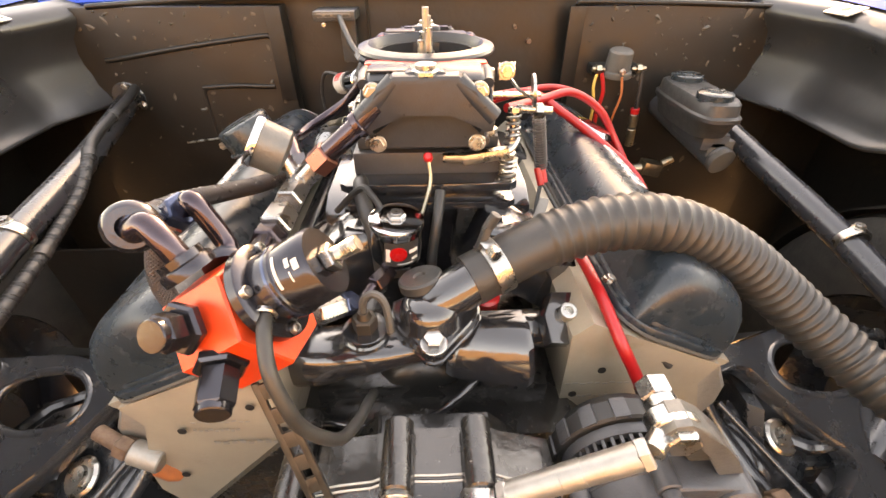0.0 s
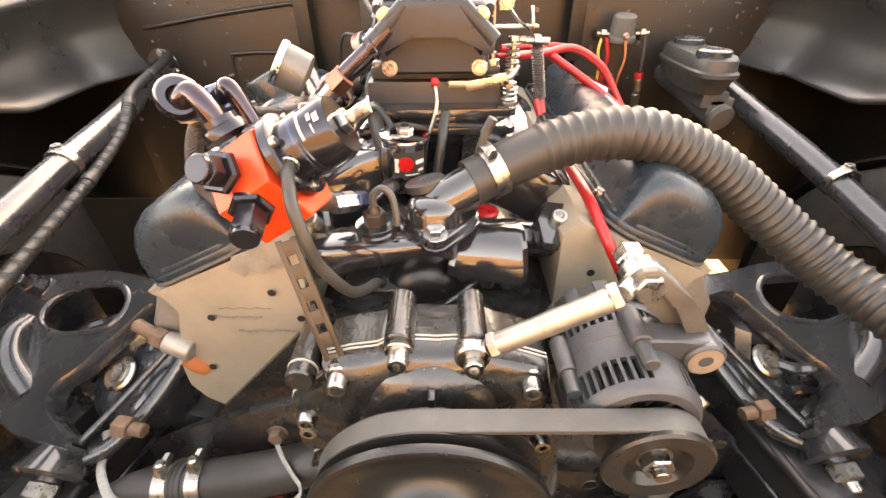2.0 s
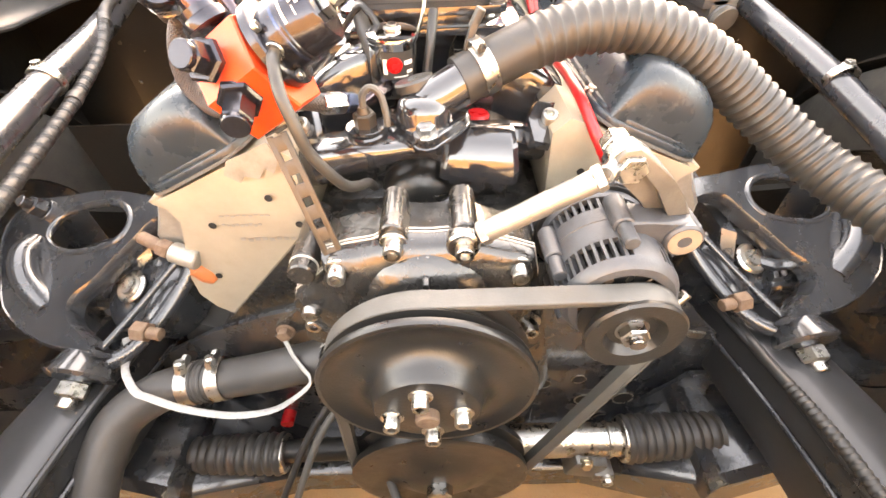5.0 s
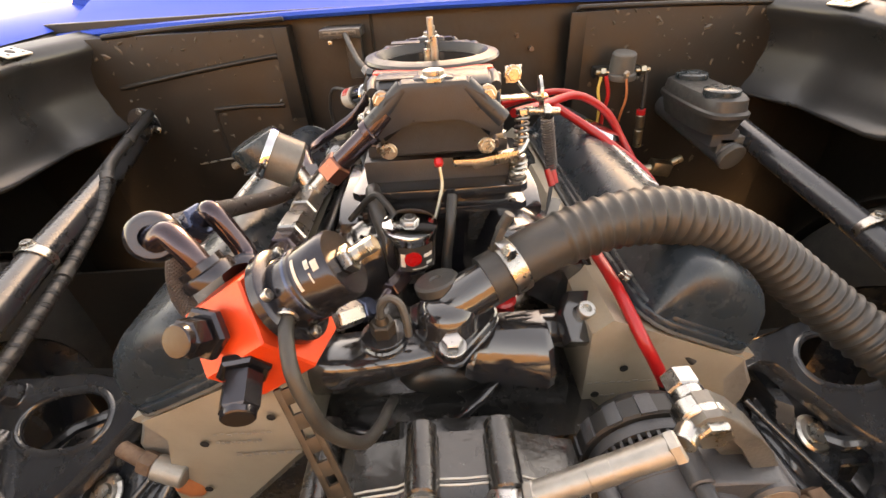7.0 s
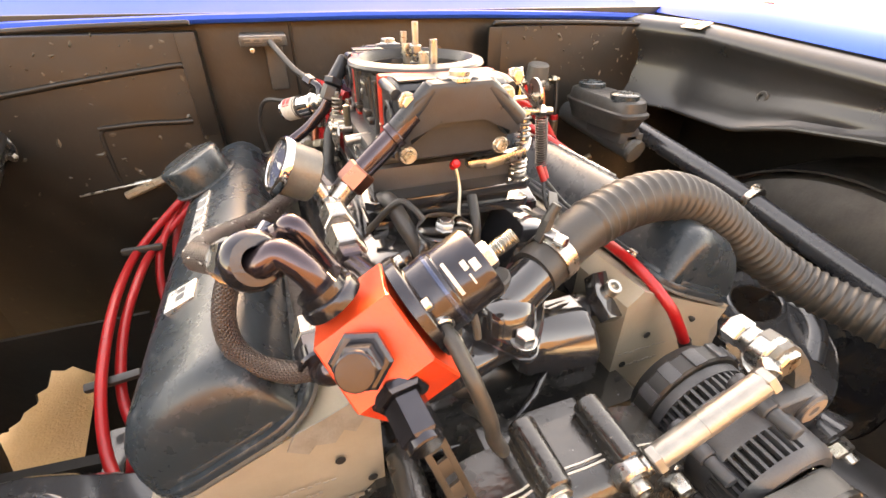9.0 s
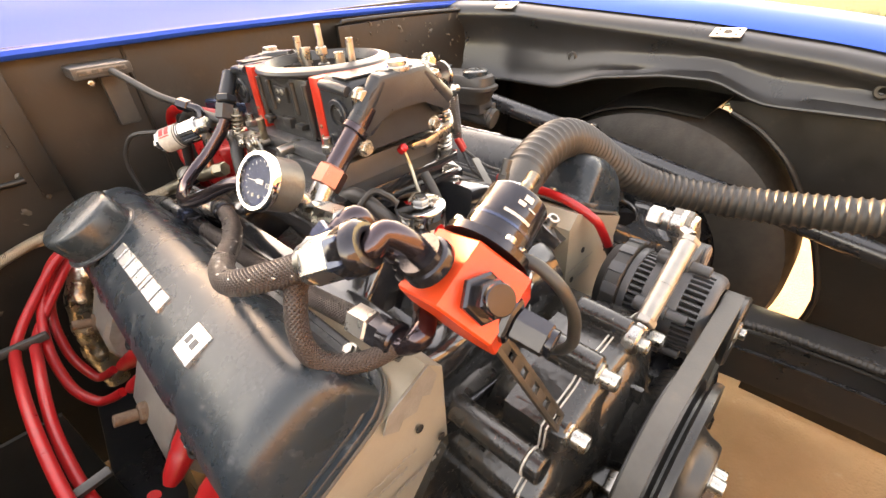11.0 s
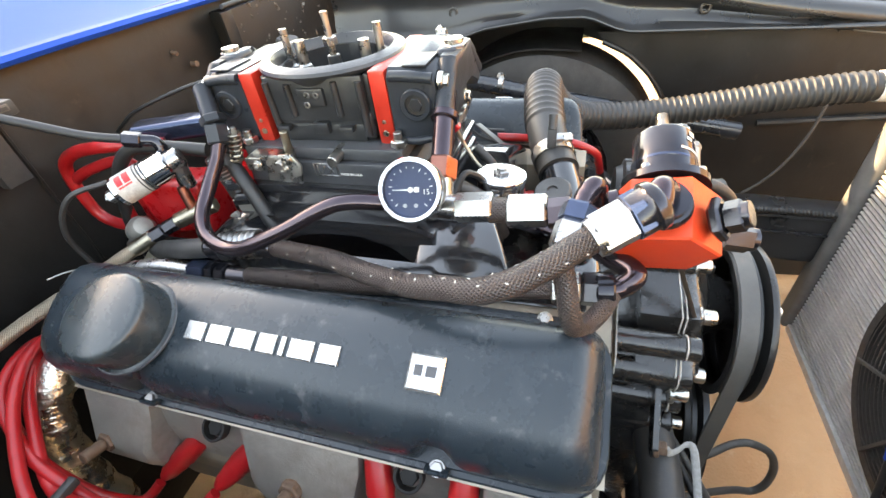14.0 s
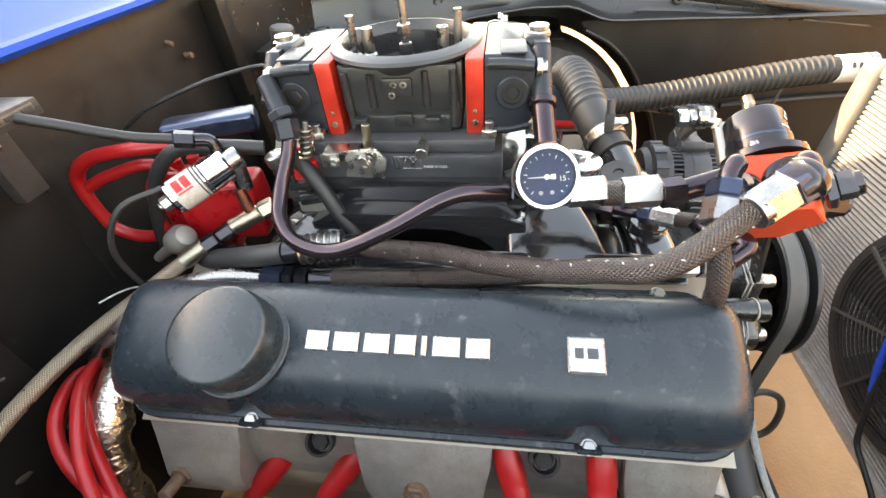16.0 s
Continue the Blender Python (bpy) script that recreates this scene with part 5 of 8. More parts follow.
for fy, d in ((0.4635, -1), (0.628, 1)):
    bm = B()
    sec = []
    for k, (o, w, zt, zb) in enumerate(((0.0, 0.062, 0.950, 0.872), (0.012, 0.062, 0.950, 0.872), (0.040, 0.060, 0.948, 0.875), (0.046, 0.057, 0.944, 0.879))):
        y = fy + d * o
        c = 0.008
        sec.append([(-w, y, zb + c), (-w + c, y, zb), (w - c, y, zb), (w, y, zb + c), (w, y, zt - c), (w - c, y, zt), (-w + c, y, zt), (-w, y, zt - c)])
    loft(bm, sec)
    bowl = part("fuel_bowl", bm, "carbhi", cb)
    bm = B()
    yf = fy + d * 0.0455
    prism(bm, [(-0.030, 0.031), (0.030, 0.031), (0.046, 0.016), (0.066, -0.008), (0.064, -0.022), (0.050, -0.024), (0.036, -0.006), (0.024, 0.0), (-0.024, 0.0), (-0.036, -0.006), (-0.050, -0.024), (-0.064, -0.022), (-0.066, -0.008), (-0.046, 0.016)], (0, yf, 0.921), (-d, 0, 0), (0, 0, 1), 0.016, 0.005)
    part("bowl_face", bm, "carbhi", bowl)
    bm = B()
    box(bm, (0, fy + d * 0.047, 0.945), (0.04, 0.022, 0.018), bev=0.006, seg=3)
    part("needle_boss", bm, "carbhi", bowl)
    bm = B()
    c = V(0, fy + d * 0.051, 0.9495)
    hexbar(bm, c, c + V(0, 0, 0.006), 0.0125)
    rod(bm, c + V(0, 0, 0.006), c + V(0, 0, 0.0105), 0.0098)
    part("needle_screw", bm, "zinc", bowl)
    for x in (-0.05, 0.05):
        for z in (0.935, 0.883):
            bolt(bowl, (x, yf + (d * 0.006 if z > 0.9 else 0), z), (0, d, 0), 0.0062, 0.006, kind="hex", material="zinc")
    for s in (-1, 1):
        yc = fy + d * 0.026
        bm = B()
        ringbar(bm, (s * 0.0605, yc, 0.917), (s, 0, 0), 0.0042, 0.0155, 0.0105, 28)
        plug = part("sight_plug", bm, "carbhi", bowl)
        # black disc paints the shade of the plug recess
        bm = B()
        rod(bm, (s * 0.0605, yc, 0.917), (s * 0.0622, yc, 0.917), 0.0106, seg=20)
        part("recess", bm, "dark", plug)
        bm = B()
        hexbar(bm, (s * 0.0605, yc, 0.917), (s * 0.0638, yc, 0.917), 0.0072)
        part("hex_plug", bm, "carb", plug)
        bm = B()
        tube(bm, [(s * 0.0605, fy + d * 0.003, 0.9435), (s * 0.0612, fy + d * 0.022, 0.9435), (s * 0.0590, fy + d * 0.044, 0.9405)], 0.0052, 12)
        part("top_rail", bm, "carbhi", bowl)
        bm = B()
        tube(bm, [(s * 0.0605, fy + d * 0.003, 0.880), (s * 0.0612, fy + d * 0.022, 0.880), (s * 0.0590, fy + d * 0.043, 0.883)], 0.0042, 10)
        part("lower_rail", bm, "carbhi", bowl)
    for s in (-1, 1):
        bm = B()
        c = V(s * 0.028, fy + d * 0.052, 0.945)
        e = V(s * 0.064, fy + d * 0.054, 0.911)
        tube(bm, [c, e], 0.0098, 14)
        part("inlet_arm", bm, "carbhi", bowl)
for x, y, top, r, m in ((0.002, 0.604, 0.975, 0.0042, "nickel"), (0.003, 0.493, 0.977, 0.0042, "nickel"), (0.002, 0.588, 0.963, 0.006, "zinc"), (-0.003, 0.508, 0.963, 0.006, "zinc")):
    bm = B()
    lathe(bm, (x, y, 0.915), (0, 0, 1), [(0, 0), (0, 0.010), (0.022, 0.008), (0.024, r), (top - 0.915, r), (top - 0.915, r * 0.6), (top - 0.93, r * 0.6), (top - 0.93, 0)], 14)
    part("vent_tube", bm, m, cb, "plated vent tube")
bm = B()
rod(bm, (0, 0.548, 0.905), (0, 0.548, 0.948), 0.0085, 0.007)
part("stud_boss", bm, "carb", cb)
bm = B()
rod(bm, (0, 0.548, 0.94), (0, 0.548, 0.99), 0.0038)
hexbar(bm, (0, 0.548, 0.957), (0, 0.548, 0.966), 0.0075)
part("air_cleaner_stud", bm, "nickel", cb, "threaded plated stud with nut")

# ---- fuel pressure regulator ----
FR = V(-0.102, 0.216, 0.865)
FD = V(0.86, 0.04, 0.50).normalized()
PA, PB = V(-0.150, 0.167, 0.876), V(-0.122, 0.147, 0.833)
ra_ = (PA - FR) - FD * (PA - FR).dot(FD)
E1 = ra_.normalized()
E2 = FD.cross(E1)
fpr = thing("fuel_pressure_regulator", FR, "orange-red anodised billet fuel pressure regulator with black cap", "fuel regulator")


def radial(deg, r=1.0, w=0.0):
    a = radians(deg)
    return FR + FD * w + (E1 * math.cos(a) + E2 * math.sin(a)) * r


bm = B()
RC, RD = V(-0.1037, 0.2158, 0.8548), V(0.85, -0.007, 0.527).normalized()
RU = RD.cross(V(0, 1, 0)).normalized()
RV = RD.cross(RU)
loft(bm, [[RC + RD * w + (RU * math.cos(5.543 + k * math.pi / 3) + RV * math.sin(5.543 + k * math.pi / 3)) * r for k in range(6)] for w, r in ((-0.050, 0.0405), (-0.0485, 0.0422), (-0.001, 0.0422), (0.0005, 0.0407))])
part("body", bm, "regred", fpr, sharp=20)
bm = B()
lathe(bm, FR + FD * -0.004, FD, [(0, 0), (0, 0.0335), (0.006, 0.0335), (0.007, 0.0325), (0.008, 0.0250), (0.024, 0.0250), (0.025, 0.0238), (0.047, 0.0236), (0.049, 0.0222), (0.049, 0)], 48)
part("cap", bm, "ano", fpr, "glossy black anodised cap")
bm = B()
ringbar(bm, FR + FD * 0.0145, FD, 0.004, 0.0253, 0.020, 48)
part("band", bm, "anoblue", fpr)
bm = B()
hexbar(bm, FR + FD * 0.045, FR + FD * 0.052, 0.0095)
part("lock_nut", bm, "nickel", fpr)
bm = B()
tube(bm, [FR + FD * 0.05, FR + FD * 0.069], 0.0052, 14, step=0.0005, rf=lambda s: 0.0048 + 0.0006 * math.sin(s * 4000))
part("adjusting_screw", bm, "zinc", fpr)
for k in range(4):
    a = 87 + 90 * k
    bolt(fpr, radial(a, 0.0288, 0.003), FD, 0.0038, 0.004, washer=False, material="nickel")
for tip, ln in ((PA, 0.03), (PB, 0.036)):
    rd = tip - FR
    w = rd.dot(FD)
    d = (rd - FD * w).normalized()
    root = FR + FD * w + d * 0.036
    bm = B()
    hexbar(bm, root - d * 0.002, root + d * 0.006, 0.0165)
    hexbar(bm, root + d * 0.006, tip - d * 0.004, 0.0118)
    rod(bm, tip - d * 0.006, tip, 0.0098)
    part("port_plug", bm, "ano", fpr)
# ports and lines of the regulator
def port_fitting(deg, w, ln, r=0.0145, collar=0.021, m="ano"):
    bm = B()
    d = (radial(deg, 1.0) - radial(deg, 0.0)).normalized()
    root = FR + FD * w + d * 0.036
    lathe(bm, root, d, [(0, 0), (0, collar), (0.004, collar), (0.007, collar * 0.95), (0.008, r), (ln, r), (ln, 0)], 24)
    part("port_collar", bm, m, fpr)
    return root + d * ln, d


pe, de = port_fitting(-66, -0.036, 0.013, 0.0148, 0.0178)
bm = B()
tube(bm, [pe - de * 0.006, pe + de * 0.012, pe + de * 0.022 + V(-0.006, 0.004, 0), V(-0.184, 0.234, 0.9015), V(-0.190, 0.243, 0.898)], 0.0082, 16)
part("elbow", bm, "purple", fpr, "bent tube elbow")
bm = B()
hd = V(-0.30, 0.60, -0.30).normalized()
h0 = V(-0.188, 0.238, 0.902)
lathe(bm, h0 + hd * -0.006, hd, [(0, 0.008), (0, 0.0135), (0.003, 0.0165), (0.008, 0.0172), (0.010, 0.0155), (0.020, 0.0150), (0.020, 0.008)], 28)
part("swivel_ring", bm, "ano", fpr)
bm = B()
hexbar(bm, h0 + hd * 0.004, h0 + hd * 0.017, 0.0165)
part("swivel_nut", bm, "anoblue", fpr, "blue-black anodised hex nut")

hl = thing("braided_fuel_hose", (-0.20, 0.45, 0.83), "thick brown-black braided fuel hose with nickel end over the valve cover", "fuel hose", "braided fuel hoses")
bm = B()
hexbar(bm, h0 + hd * 0.014, h0 + hd * 0.040, 0.0152)
lathe(bm, h0 + hd * 0.036, hd, [(0, 0), (0, 0.0145), (0.006, 0.0135), (0.007, 0)], 20)
part("hose_end", bm, "nickel", hl, "nickel plated hose end")
pth = [h0 + hd * 0.038, h0 + hd * 0.055, (-0.222, 0.300, 0.872), (-0.233, 0.322, 0.863), (-0.236, 0.345, 0.855), (-0.231, 0.370, 0.849), (-0.222, 0.401, 0.838), (-0.209, 0.430, 0.829), (-0.194, 0.462, 0.820), (-0.178, 0.500, 0.814), (-0.163, 0.548, 0.804), (-0.155, 0.585, 0.800)]
bm = B()
tube(bm, pth, 0.0097, 18, 8)
hs = part("hose", bm, "braid", hl, "woven nylon sleeve with white tracer flecks")
path = smooth_path(pth, 8)
bm = B()
for k in range(6, len(path) - 3, 3):
    t = (path[k + 1] - path[k]).normalized()
    side = V(0, 0, 1).cross(t).normalized()
    for a in (0.3,):
        o = (side * math.cos(a + k) + t.cross(side) * abs(math.sin(a + k))) * 0.0094
        box(bm, path[k] + o, (0.0030, 0.0013, 0.0010), Matrix.Rotation(k * 0.7, 3, "Z"), 0.0004)
tagged(part("tracer_flecks", bm, "gasket", hs), kind="stuff")
bm = B()
e0 = V(-0.155, 0.585, 0.800)
ed = V(0.03, 0.30, -0.03).normalized()
rod(bm, e0 - ed * 0.004, e0 + ed * 0.016, 0.0125)
hexbar(bm, e0 + ed * 0.016, e0 + ed * 0.03, 0.013)
part("hose_end", bm, "ano", hl)

# small elbow, collar and the looped hose
pa, da = port_fitting(-117, -0.036, 0.012, 0.011, 0.016)
lp = thing("braided_fuel_hose", (-0.20, 0.28, 0.82), "brown braided hose looping beside the valve cover", "fuel hose", "braided fuel hoses")
bm = B()
tube(bm, [pa - da * 0.004, pa + da * 0.010, (-0.164, 0.272, 0.899), (-0.172, 0.278, 0.896), (-0.180, 0.281, 0.889)], 0.0078, 14)
part("elbow", bm, "purple", lp)
bm = B()
c0 = V(-0.177, 0.280, 0.892)
cd = V(-0.72, 0.22, -0.60).normalized()
hexbar(bm, c0, c0 + cd * 0.014, 0.0135)
part("swivel_nut", bm, "anoblue", lp)
bm = B()
hexbar(bm, c0 + cd * 0.014, c0 + cd * 0.034, 0.0135)
part("hose_end", bm, "nickel", lp, "nickel plated hose end")
bm = B()
tube(bm, [c0 + cd * 0.030, c0 + cd * 0.042, (-0.216, 0.286, 0.852), (-0.221, 0.282, 0.833), (-0.220, 0.278, 0.815), (-0.212, 0.273, 0.802), (-0.198, 0.265, 0.796), (-0.184, 0.256, 0.797), (-0.168, 0.248, 0.803)], 0.0079, 16)
part("hose", bm, "braid", lp)

# lower elbow with the long line along the cover
pl, dl = port_fitting(178, -0.046, 0.012, 0.012, 0.017)
ll = thing("braided_fuel_hose", (-0.175, 0.45, 0.79), "long dark braided fuel line along the valve cover edge", "fuel hose", "braided fuel hoses")
bm = B()
tube(bm, [pl - dl * 0.004, pl + dl * 0.008, (-0.155, 0.233, 0.815), (-0.163, 0.241, 0.806), (-0.167, 0.252, 0.803)], 0.0095, 16)
part("elbow", bm, "purple", ll)
bm = B()
rod(bm, (-0.166, 0.247, 0.804), (-0.167, 0.262, 0.803), 0.0145)
hexbar(bm, (-0.167, 0.259, 0.803), (-0.168, 0.273, 0.803), 0.0145)
part("swivel_nut", bm, "ano", ll)
bm = B()
hexbar(bm, (-0.168, 0.273, 0.803), (-0.169, 0.297, 0.801), 0.014)
part("hose_end", bm, "nickel", ll, "nickel plated hose end")
bm = B()
tube(bm, [(-0.169, 0.295, 0.801), (-0.172, 0.36, 0.793), (-0.175, 0.46, 0.783), (-0.176, 0.56, 0.777), (-0.176, 0.63, 0.773)], 0.0095, 16)
part("hose", bm, "braid", ll)
for y0, y1, r, m, nm in ((0.612, 0.637, 0.0115, "ano", "socket"), (0.639, 0.652, 0.013, "ano", "nut"), (0.655, 0.664, 0.0135, "ano", "nut"), (0.667, 0.69, 0.013, "anoblue", "nut")):
    bm = B()
    (hexbar if nm == "nut" else rod)(bm, (-0.176, y0, 0.772), (-0.176, y1, 0.771), r)
    part(nm, bm, m, ll)
bm = B()
tube(bm, [(-0.176, 0.69, 0.771), (-0.182, 0.74, 0.775), (-0.20, 0.80, 0.765), (-0.235, 0.85, 0.735), (-0.26, 0.88, 0.69)], 0.0095, 14)
part("tail_tube", bm, "nickel", ll, "bright aluminium tube")

# feed along the top: tee, gauge, fuel log to both bowls
fg = thing("fuel_log", (-0.13, 0.36, 0.85), "nickel and black fuel feed between tee and regulator", "fuel line")
for y0, y1, r, m in ((0.386, 0.352, 0.0135, "nickel"), (0.340, 0.306, 0.0145, "nickel"), (0.306, 0.286, 0.0135, "purple")):
    bm = B()
    hexbar(bm, (-0.131, y0, 0.850), (-0.130, y1, 0.853), r)
    part("hex_fitting", bm, m, fg)
bm = B()
tube(bm, [(-0.131, 0.355, 0.850), (-0.131, 0.338, 0.851)], 0.0115, 16)
part("braid", bm, "braid", fg)
bm = B()
rod(bm, (-0.130, 0.288, 0.853), (-0.122, 0.25, 0.862), 0.010)
part("adapter", bm, "purple", fg)
bm = B()
rod(bm, (-0.131, 0.384, 0.850), (-0.131, 0.418, 0.851), 0.012)
rod(bm, (-0.131, 0.400, 0.850), (-0.112, 0.404, 0.868), 0.0115)
rod(bm, (-0.131, 0.401, 0.850), (-0.147, 0.408, 0.880), 0.0075)
part("tee", bm, "nickel", fg, "nickel plated tee")
bm = B()
hexbar(bm, (-0.113, 0.404, 0.866), (-0.097, 0.405, 0.880), 0.0145)
part("union_nut", bm, "copper", fg, "coppery union nut")
bm = B()
tube(bm, [(-0.100, 0.405, 0.878), (-0.066, 0.409, 0.906), (-0.046, 0.411, 0.924)], 0.0105, 16)
rod(bm, (-0.068, 0.409, 0.9045), (-0.062, 0.409, 0.909), 0.0135)
part("log_arm", bm, "purple", fg, "dark anodised log arm")
bm = B()
hexbar(bm, (-0.131, 0.416, 0.851), (-0.139, 0.440, 0.857), 0.0125)
part("tube_nut", bm, "ano", fg)
bm = B()
tube(bm, [(-0.135, 0.430, 0.853), (-0.145, 0.450, 0.860), (-0.160, 0.490, 0.865), (-0.179, 0.545, 0.842), (-0.188, 0.596, 0.823), (-0.178, 0.637, 0.823), (-0.155, 0.660, 0.833), (-0.127, 0.665, 0.850), (-0.105, 0.660, 0.872), (-0.094, 0.657, 0.888)], 0.0075, 14)
part("tube", bm, "purple", fg, "bent purple tube to the rear bowl")
bm = B()
hexbar(bm, (-0.0945, 0.657, 0.887), (-0.086, 0.660, 0.905), 0.0125)
hexbar(bm, (-0.086, 0.660, 0.905), (-0.082, 0.664, 0.913), 0.0135)
rod(bm, (-0.084, 0.663, 0.911), (-0.062, 0.680, 0.936), 0.0095)
part("rear_union", bm, "carbhi", fg)

gg = thing("pressure_gauge", (-0.166, 0.41, 0.89), "round fuel pressure gauge with bright bezel and navy face", "gauge")
GC, GD = V(-0.170, 0.410, 0.8915), V(-0.84, -0.12, 0.50).normalized()
bm = B()
lathe(bm, GC - GD * 0.034, GD, [(0, 0), (0, 0.012), (0.002, 0.0225), (0.004, 0.0243), (0.030, 0.0243), (0.030, 0)], 48)
part("case", bm, "bracket", gg)
bm = B()
lathe(bm, GC - GD * 0.005, GD, [(0, 0.0236), (0.001, 0.0262), (0.006, 0.0262), (0.008, 0.025), (0.008, 0.0222), (0.0045, 0.0212), (0.0, 0.0212), (0, 0.0236)], 48)
part("bezel", bm, "chrome", gg)
bm = B()
lathe(bm, GC - GD * 0.004, GD, [(0, 0), (0, 0.0216), (0.002, 0.0216), (0.002, 0)], 40)
part("dial", bm, "dial", gg)
gu, gv, _ = frame_of(GD)
gv2 = V(0, 0, 1) - GD * GD.z
gv2.normalize()
gu2 = gv2.cross(GD)
bm = B()
for k in range(16):
    a = radians(225 - 18 * k)
    c = GC - GD * 0.0016 + (gu2 * math.cos(a) + gv2 * math.sin(a)) * 0.0182
    e = GC - GD * 0.0016 + (gu2 * math.cos(a) + gv2 * math.sin(a)) * (0.0155 if k % 3 == 0 else 0.017)
    rod(bm, c, e, 0.0004, seg=5)
part("scale_marks", bm, "white", gg)
bm = B()
s_ = -1
rod(bm, GC - GD * 0.001 + gu2 * 0.006, GC - GD * 0.001 - gu2 * 0.015, 0.0007, 0.0003, seg=6)
box(bm, GC - GD * 0.001 + gu2 * 0.005, (0.004, 0.004, 0.001), Matrix((gu2, gv2, GD)).transposed())
rod(bm, GC - GD * 0.002, GC, 0.0022, seg=14)
part("needle", bm, "white", gg)
fnt = bpy.data.curves.new("numeral", "FONT")
fnt.body = "15"
fnt.size = 0.006
fnt.extrude = 0.0002
fnt.align_x, fnt.align_y = "CENTER", "CENTER"
tmp = new("numeral_source", fnt)
dg = bpy.context.evaluated_depsgraph_get()
me = bpy.data.meshes.new_from_object(tmp.evaluated_get(dg))
bpy.data.objects.remove(tmp)
rt = Matrix((gu2, gv2, GD)).transposed().to_4x4()
me.transform(Matrix.Translation(GC - GD * 0.0015 + gu2 * 0.0125 - gv2 * 0.002) @ rt)
me.materials.clear()
me.materials.append(M["white"])
ob = new("numeral", me)
ob.parent = gg
ob.matrix_parent_inverse = PLACE[gg.name].inverted()
for o in (-0.005, 0.004):
    bm = B()
    rod(bm, GC - GD * 0.002 + gu2 * o - gv2 * 0.0125, GC - GD * 0.001 + gu2 * o - gv2 * 0.0125, 0.0017, seg=12)
    part("dial_screw", bm, "nickel", gg)
bm = B()
lathe(bm, GC + GD * 0.0005, GD, [(0, 0), (0, 0.0212), (0.0015, 0.0212), (0.0015, 0)], 40)
gl = part("lens", bm, "glass", gg)
gl.visible_shadow = False

# ---- nitrous solenoid beside the neck ----
ns = thing("solenoid", (-0.0345, 0.364, 0.788), "chrome fuel solenoid with black label and red roundel", "solenoid", "solenoids")
NC, ND = V(-0.0345, 0.3660, 0.783), V(0.05, -0.08, 1).normalized()
bm = B()
lathe(bm, NC, ND, [(0, 0), (0, 0.0245), (0.003, 0.0260), (0.039, 0.0260), (0.039, 0)], 40)
part("can", bm, "chrome", ns)
bm = B()
lathe(bm, NC + ND * 0.039, ND, [(0, 0), (0, 0.0268), (0.0045, 0.0278), (0.0072, 0.0268), (0.0085, 0.0205), (0.0085, 0)], 40)
part("top_cap", bm, "chrome", ns)
bm = B()
hexbar(bm, NC + ND * 0.0475, NC + ND * 0.0525, 0.0095)
rod(bm, NC + ND * 0.0525, NC + ND * 0.0545, 0.0055)
part("nut", bm, "nickel", ns)
nu, nv, _ = frame_of(ND, (0, 1, 0))


def wrap(c, d, r, a0, a1, h0, h1, ref):
    """A sleeve patch on a round can, from angle a0 to a1 about ref."""
    bm = B()
    u = (V(ref) - d * V(ref).dot(d)).normalized()
    v = d.cross(u)
    n_ = 16
    rows = []
    for h in (h0, h1):
        rows.append([bm.verts.new(c + d * h + (u * math.cos(radians(a0 + (a1 - a0) * k / n_)) + v * math.sin(radians(a0 + (a1 - a0) * k / n_))) * r) for k in range(n_ + 1)])
    for k in range(n_):
        bm.faces.new((rows[0][k], rows[0][k + 1], rows[1][k + 1], rows[1][k]))
    return bm


for a0, a1, h0, h1 in ((-26, 26, 0.0225, 0.0248), (-6, 10, 0.036, 0.0405), (-12, 2, 0.0315, 0.0348), (8, 24, 0.0322, 0.0334)):
    part("print_bar", wrap(FR, FD, 0.0241, a0, a1, h0, h1, (-0.35, -0.62, 0.5)), "gasket", fpr)
part("label", wrap(NC, ND, 0.0263, -38, 42, 0.006, 0.035, (0.25, -1, 0)), "plastic", ns, "black printed label")
bm = B()
ref = V(0.12, -1, 0.0)
ref = (ref - ND * ref.dot(ND)).normalized()
c = NC + ND * 0.0215 + ref * 0.0256
lathe(bm, c, ref, [(0, 0), (0, 0.0086), (0.0012, 0.0086), (0.0012, 0)], 28)
part("roundel", bm, "redplastic", ns, "red round emblem")
for a0, a1, h0, h1 in ((16, 38, 0.018, 0.022), (22, 38, 0.010, 0.013), (-34, -24, 0.010, 0.024), (-10, 25, 0.0072, 0.0085)):
    part("print_bar", wrap(NC, ND, 0.0267, a0, a1, h0 * 1.15, h1 * 1.15, (0.25, -1, 0)), "white", ns)
bm = B()
rod(bm, NC - ND * 0.016, NC, 0.0135)
box(bm, NC - ND * 0.018, (0.026, 0.022, 0.016), bev=0.003)
part("valve_body", bm, "nickel", ns)
bm = B()
tube(bm, [NC + V(-0.012, 0.012, 0.044), NC + V(-0.022, 0.02, 0.058), NC + V(-0.035, 0.03, 0.062), NC + V(-0.065, 0.04, 0.03)], 0.0035, 8)
part("lead", bm, "wireblk", ns)
fl2 = thing("fuel_line", (-0.07, 0.30, 0.785), "black and nickel line from regulator to solenoid", "fuel line")
bm = B()
hexbar(bm, (-0.042, 0.346, 0.777), (-0.055, 0.318, 0.780), 0.0095)
part("nut", bm, "purple", fl2)
bm = B()
tube(bm, [(-0.055, 0.319, 0.780), (-0.063, 0.301, 0.779), (-0.070, 0.293, 0.783)], 0.0055, 12)
part("tube", bm, "purple", fl2)
bm = B()
hexbar(bm, (-0.069, 0.294, 0.783), (-0.078, 0.284, 0.788), 0.0105)
part("swivel_nut", bm, "anoblue", fl2)
bm = B()
hexbar(bm, (-0.078, 0.284, 0.788), (-0.096, 0.266, 0.795), 0.0105)
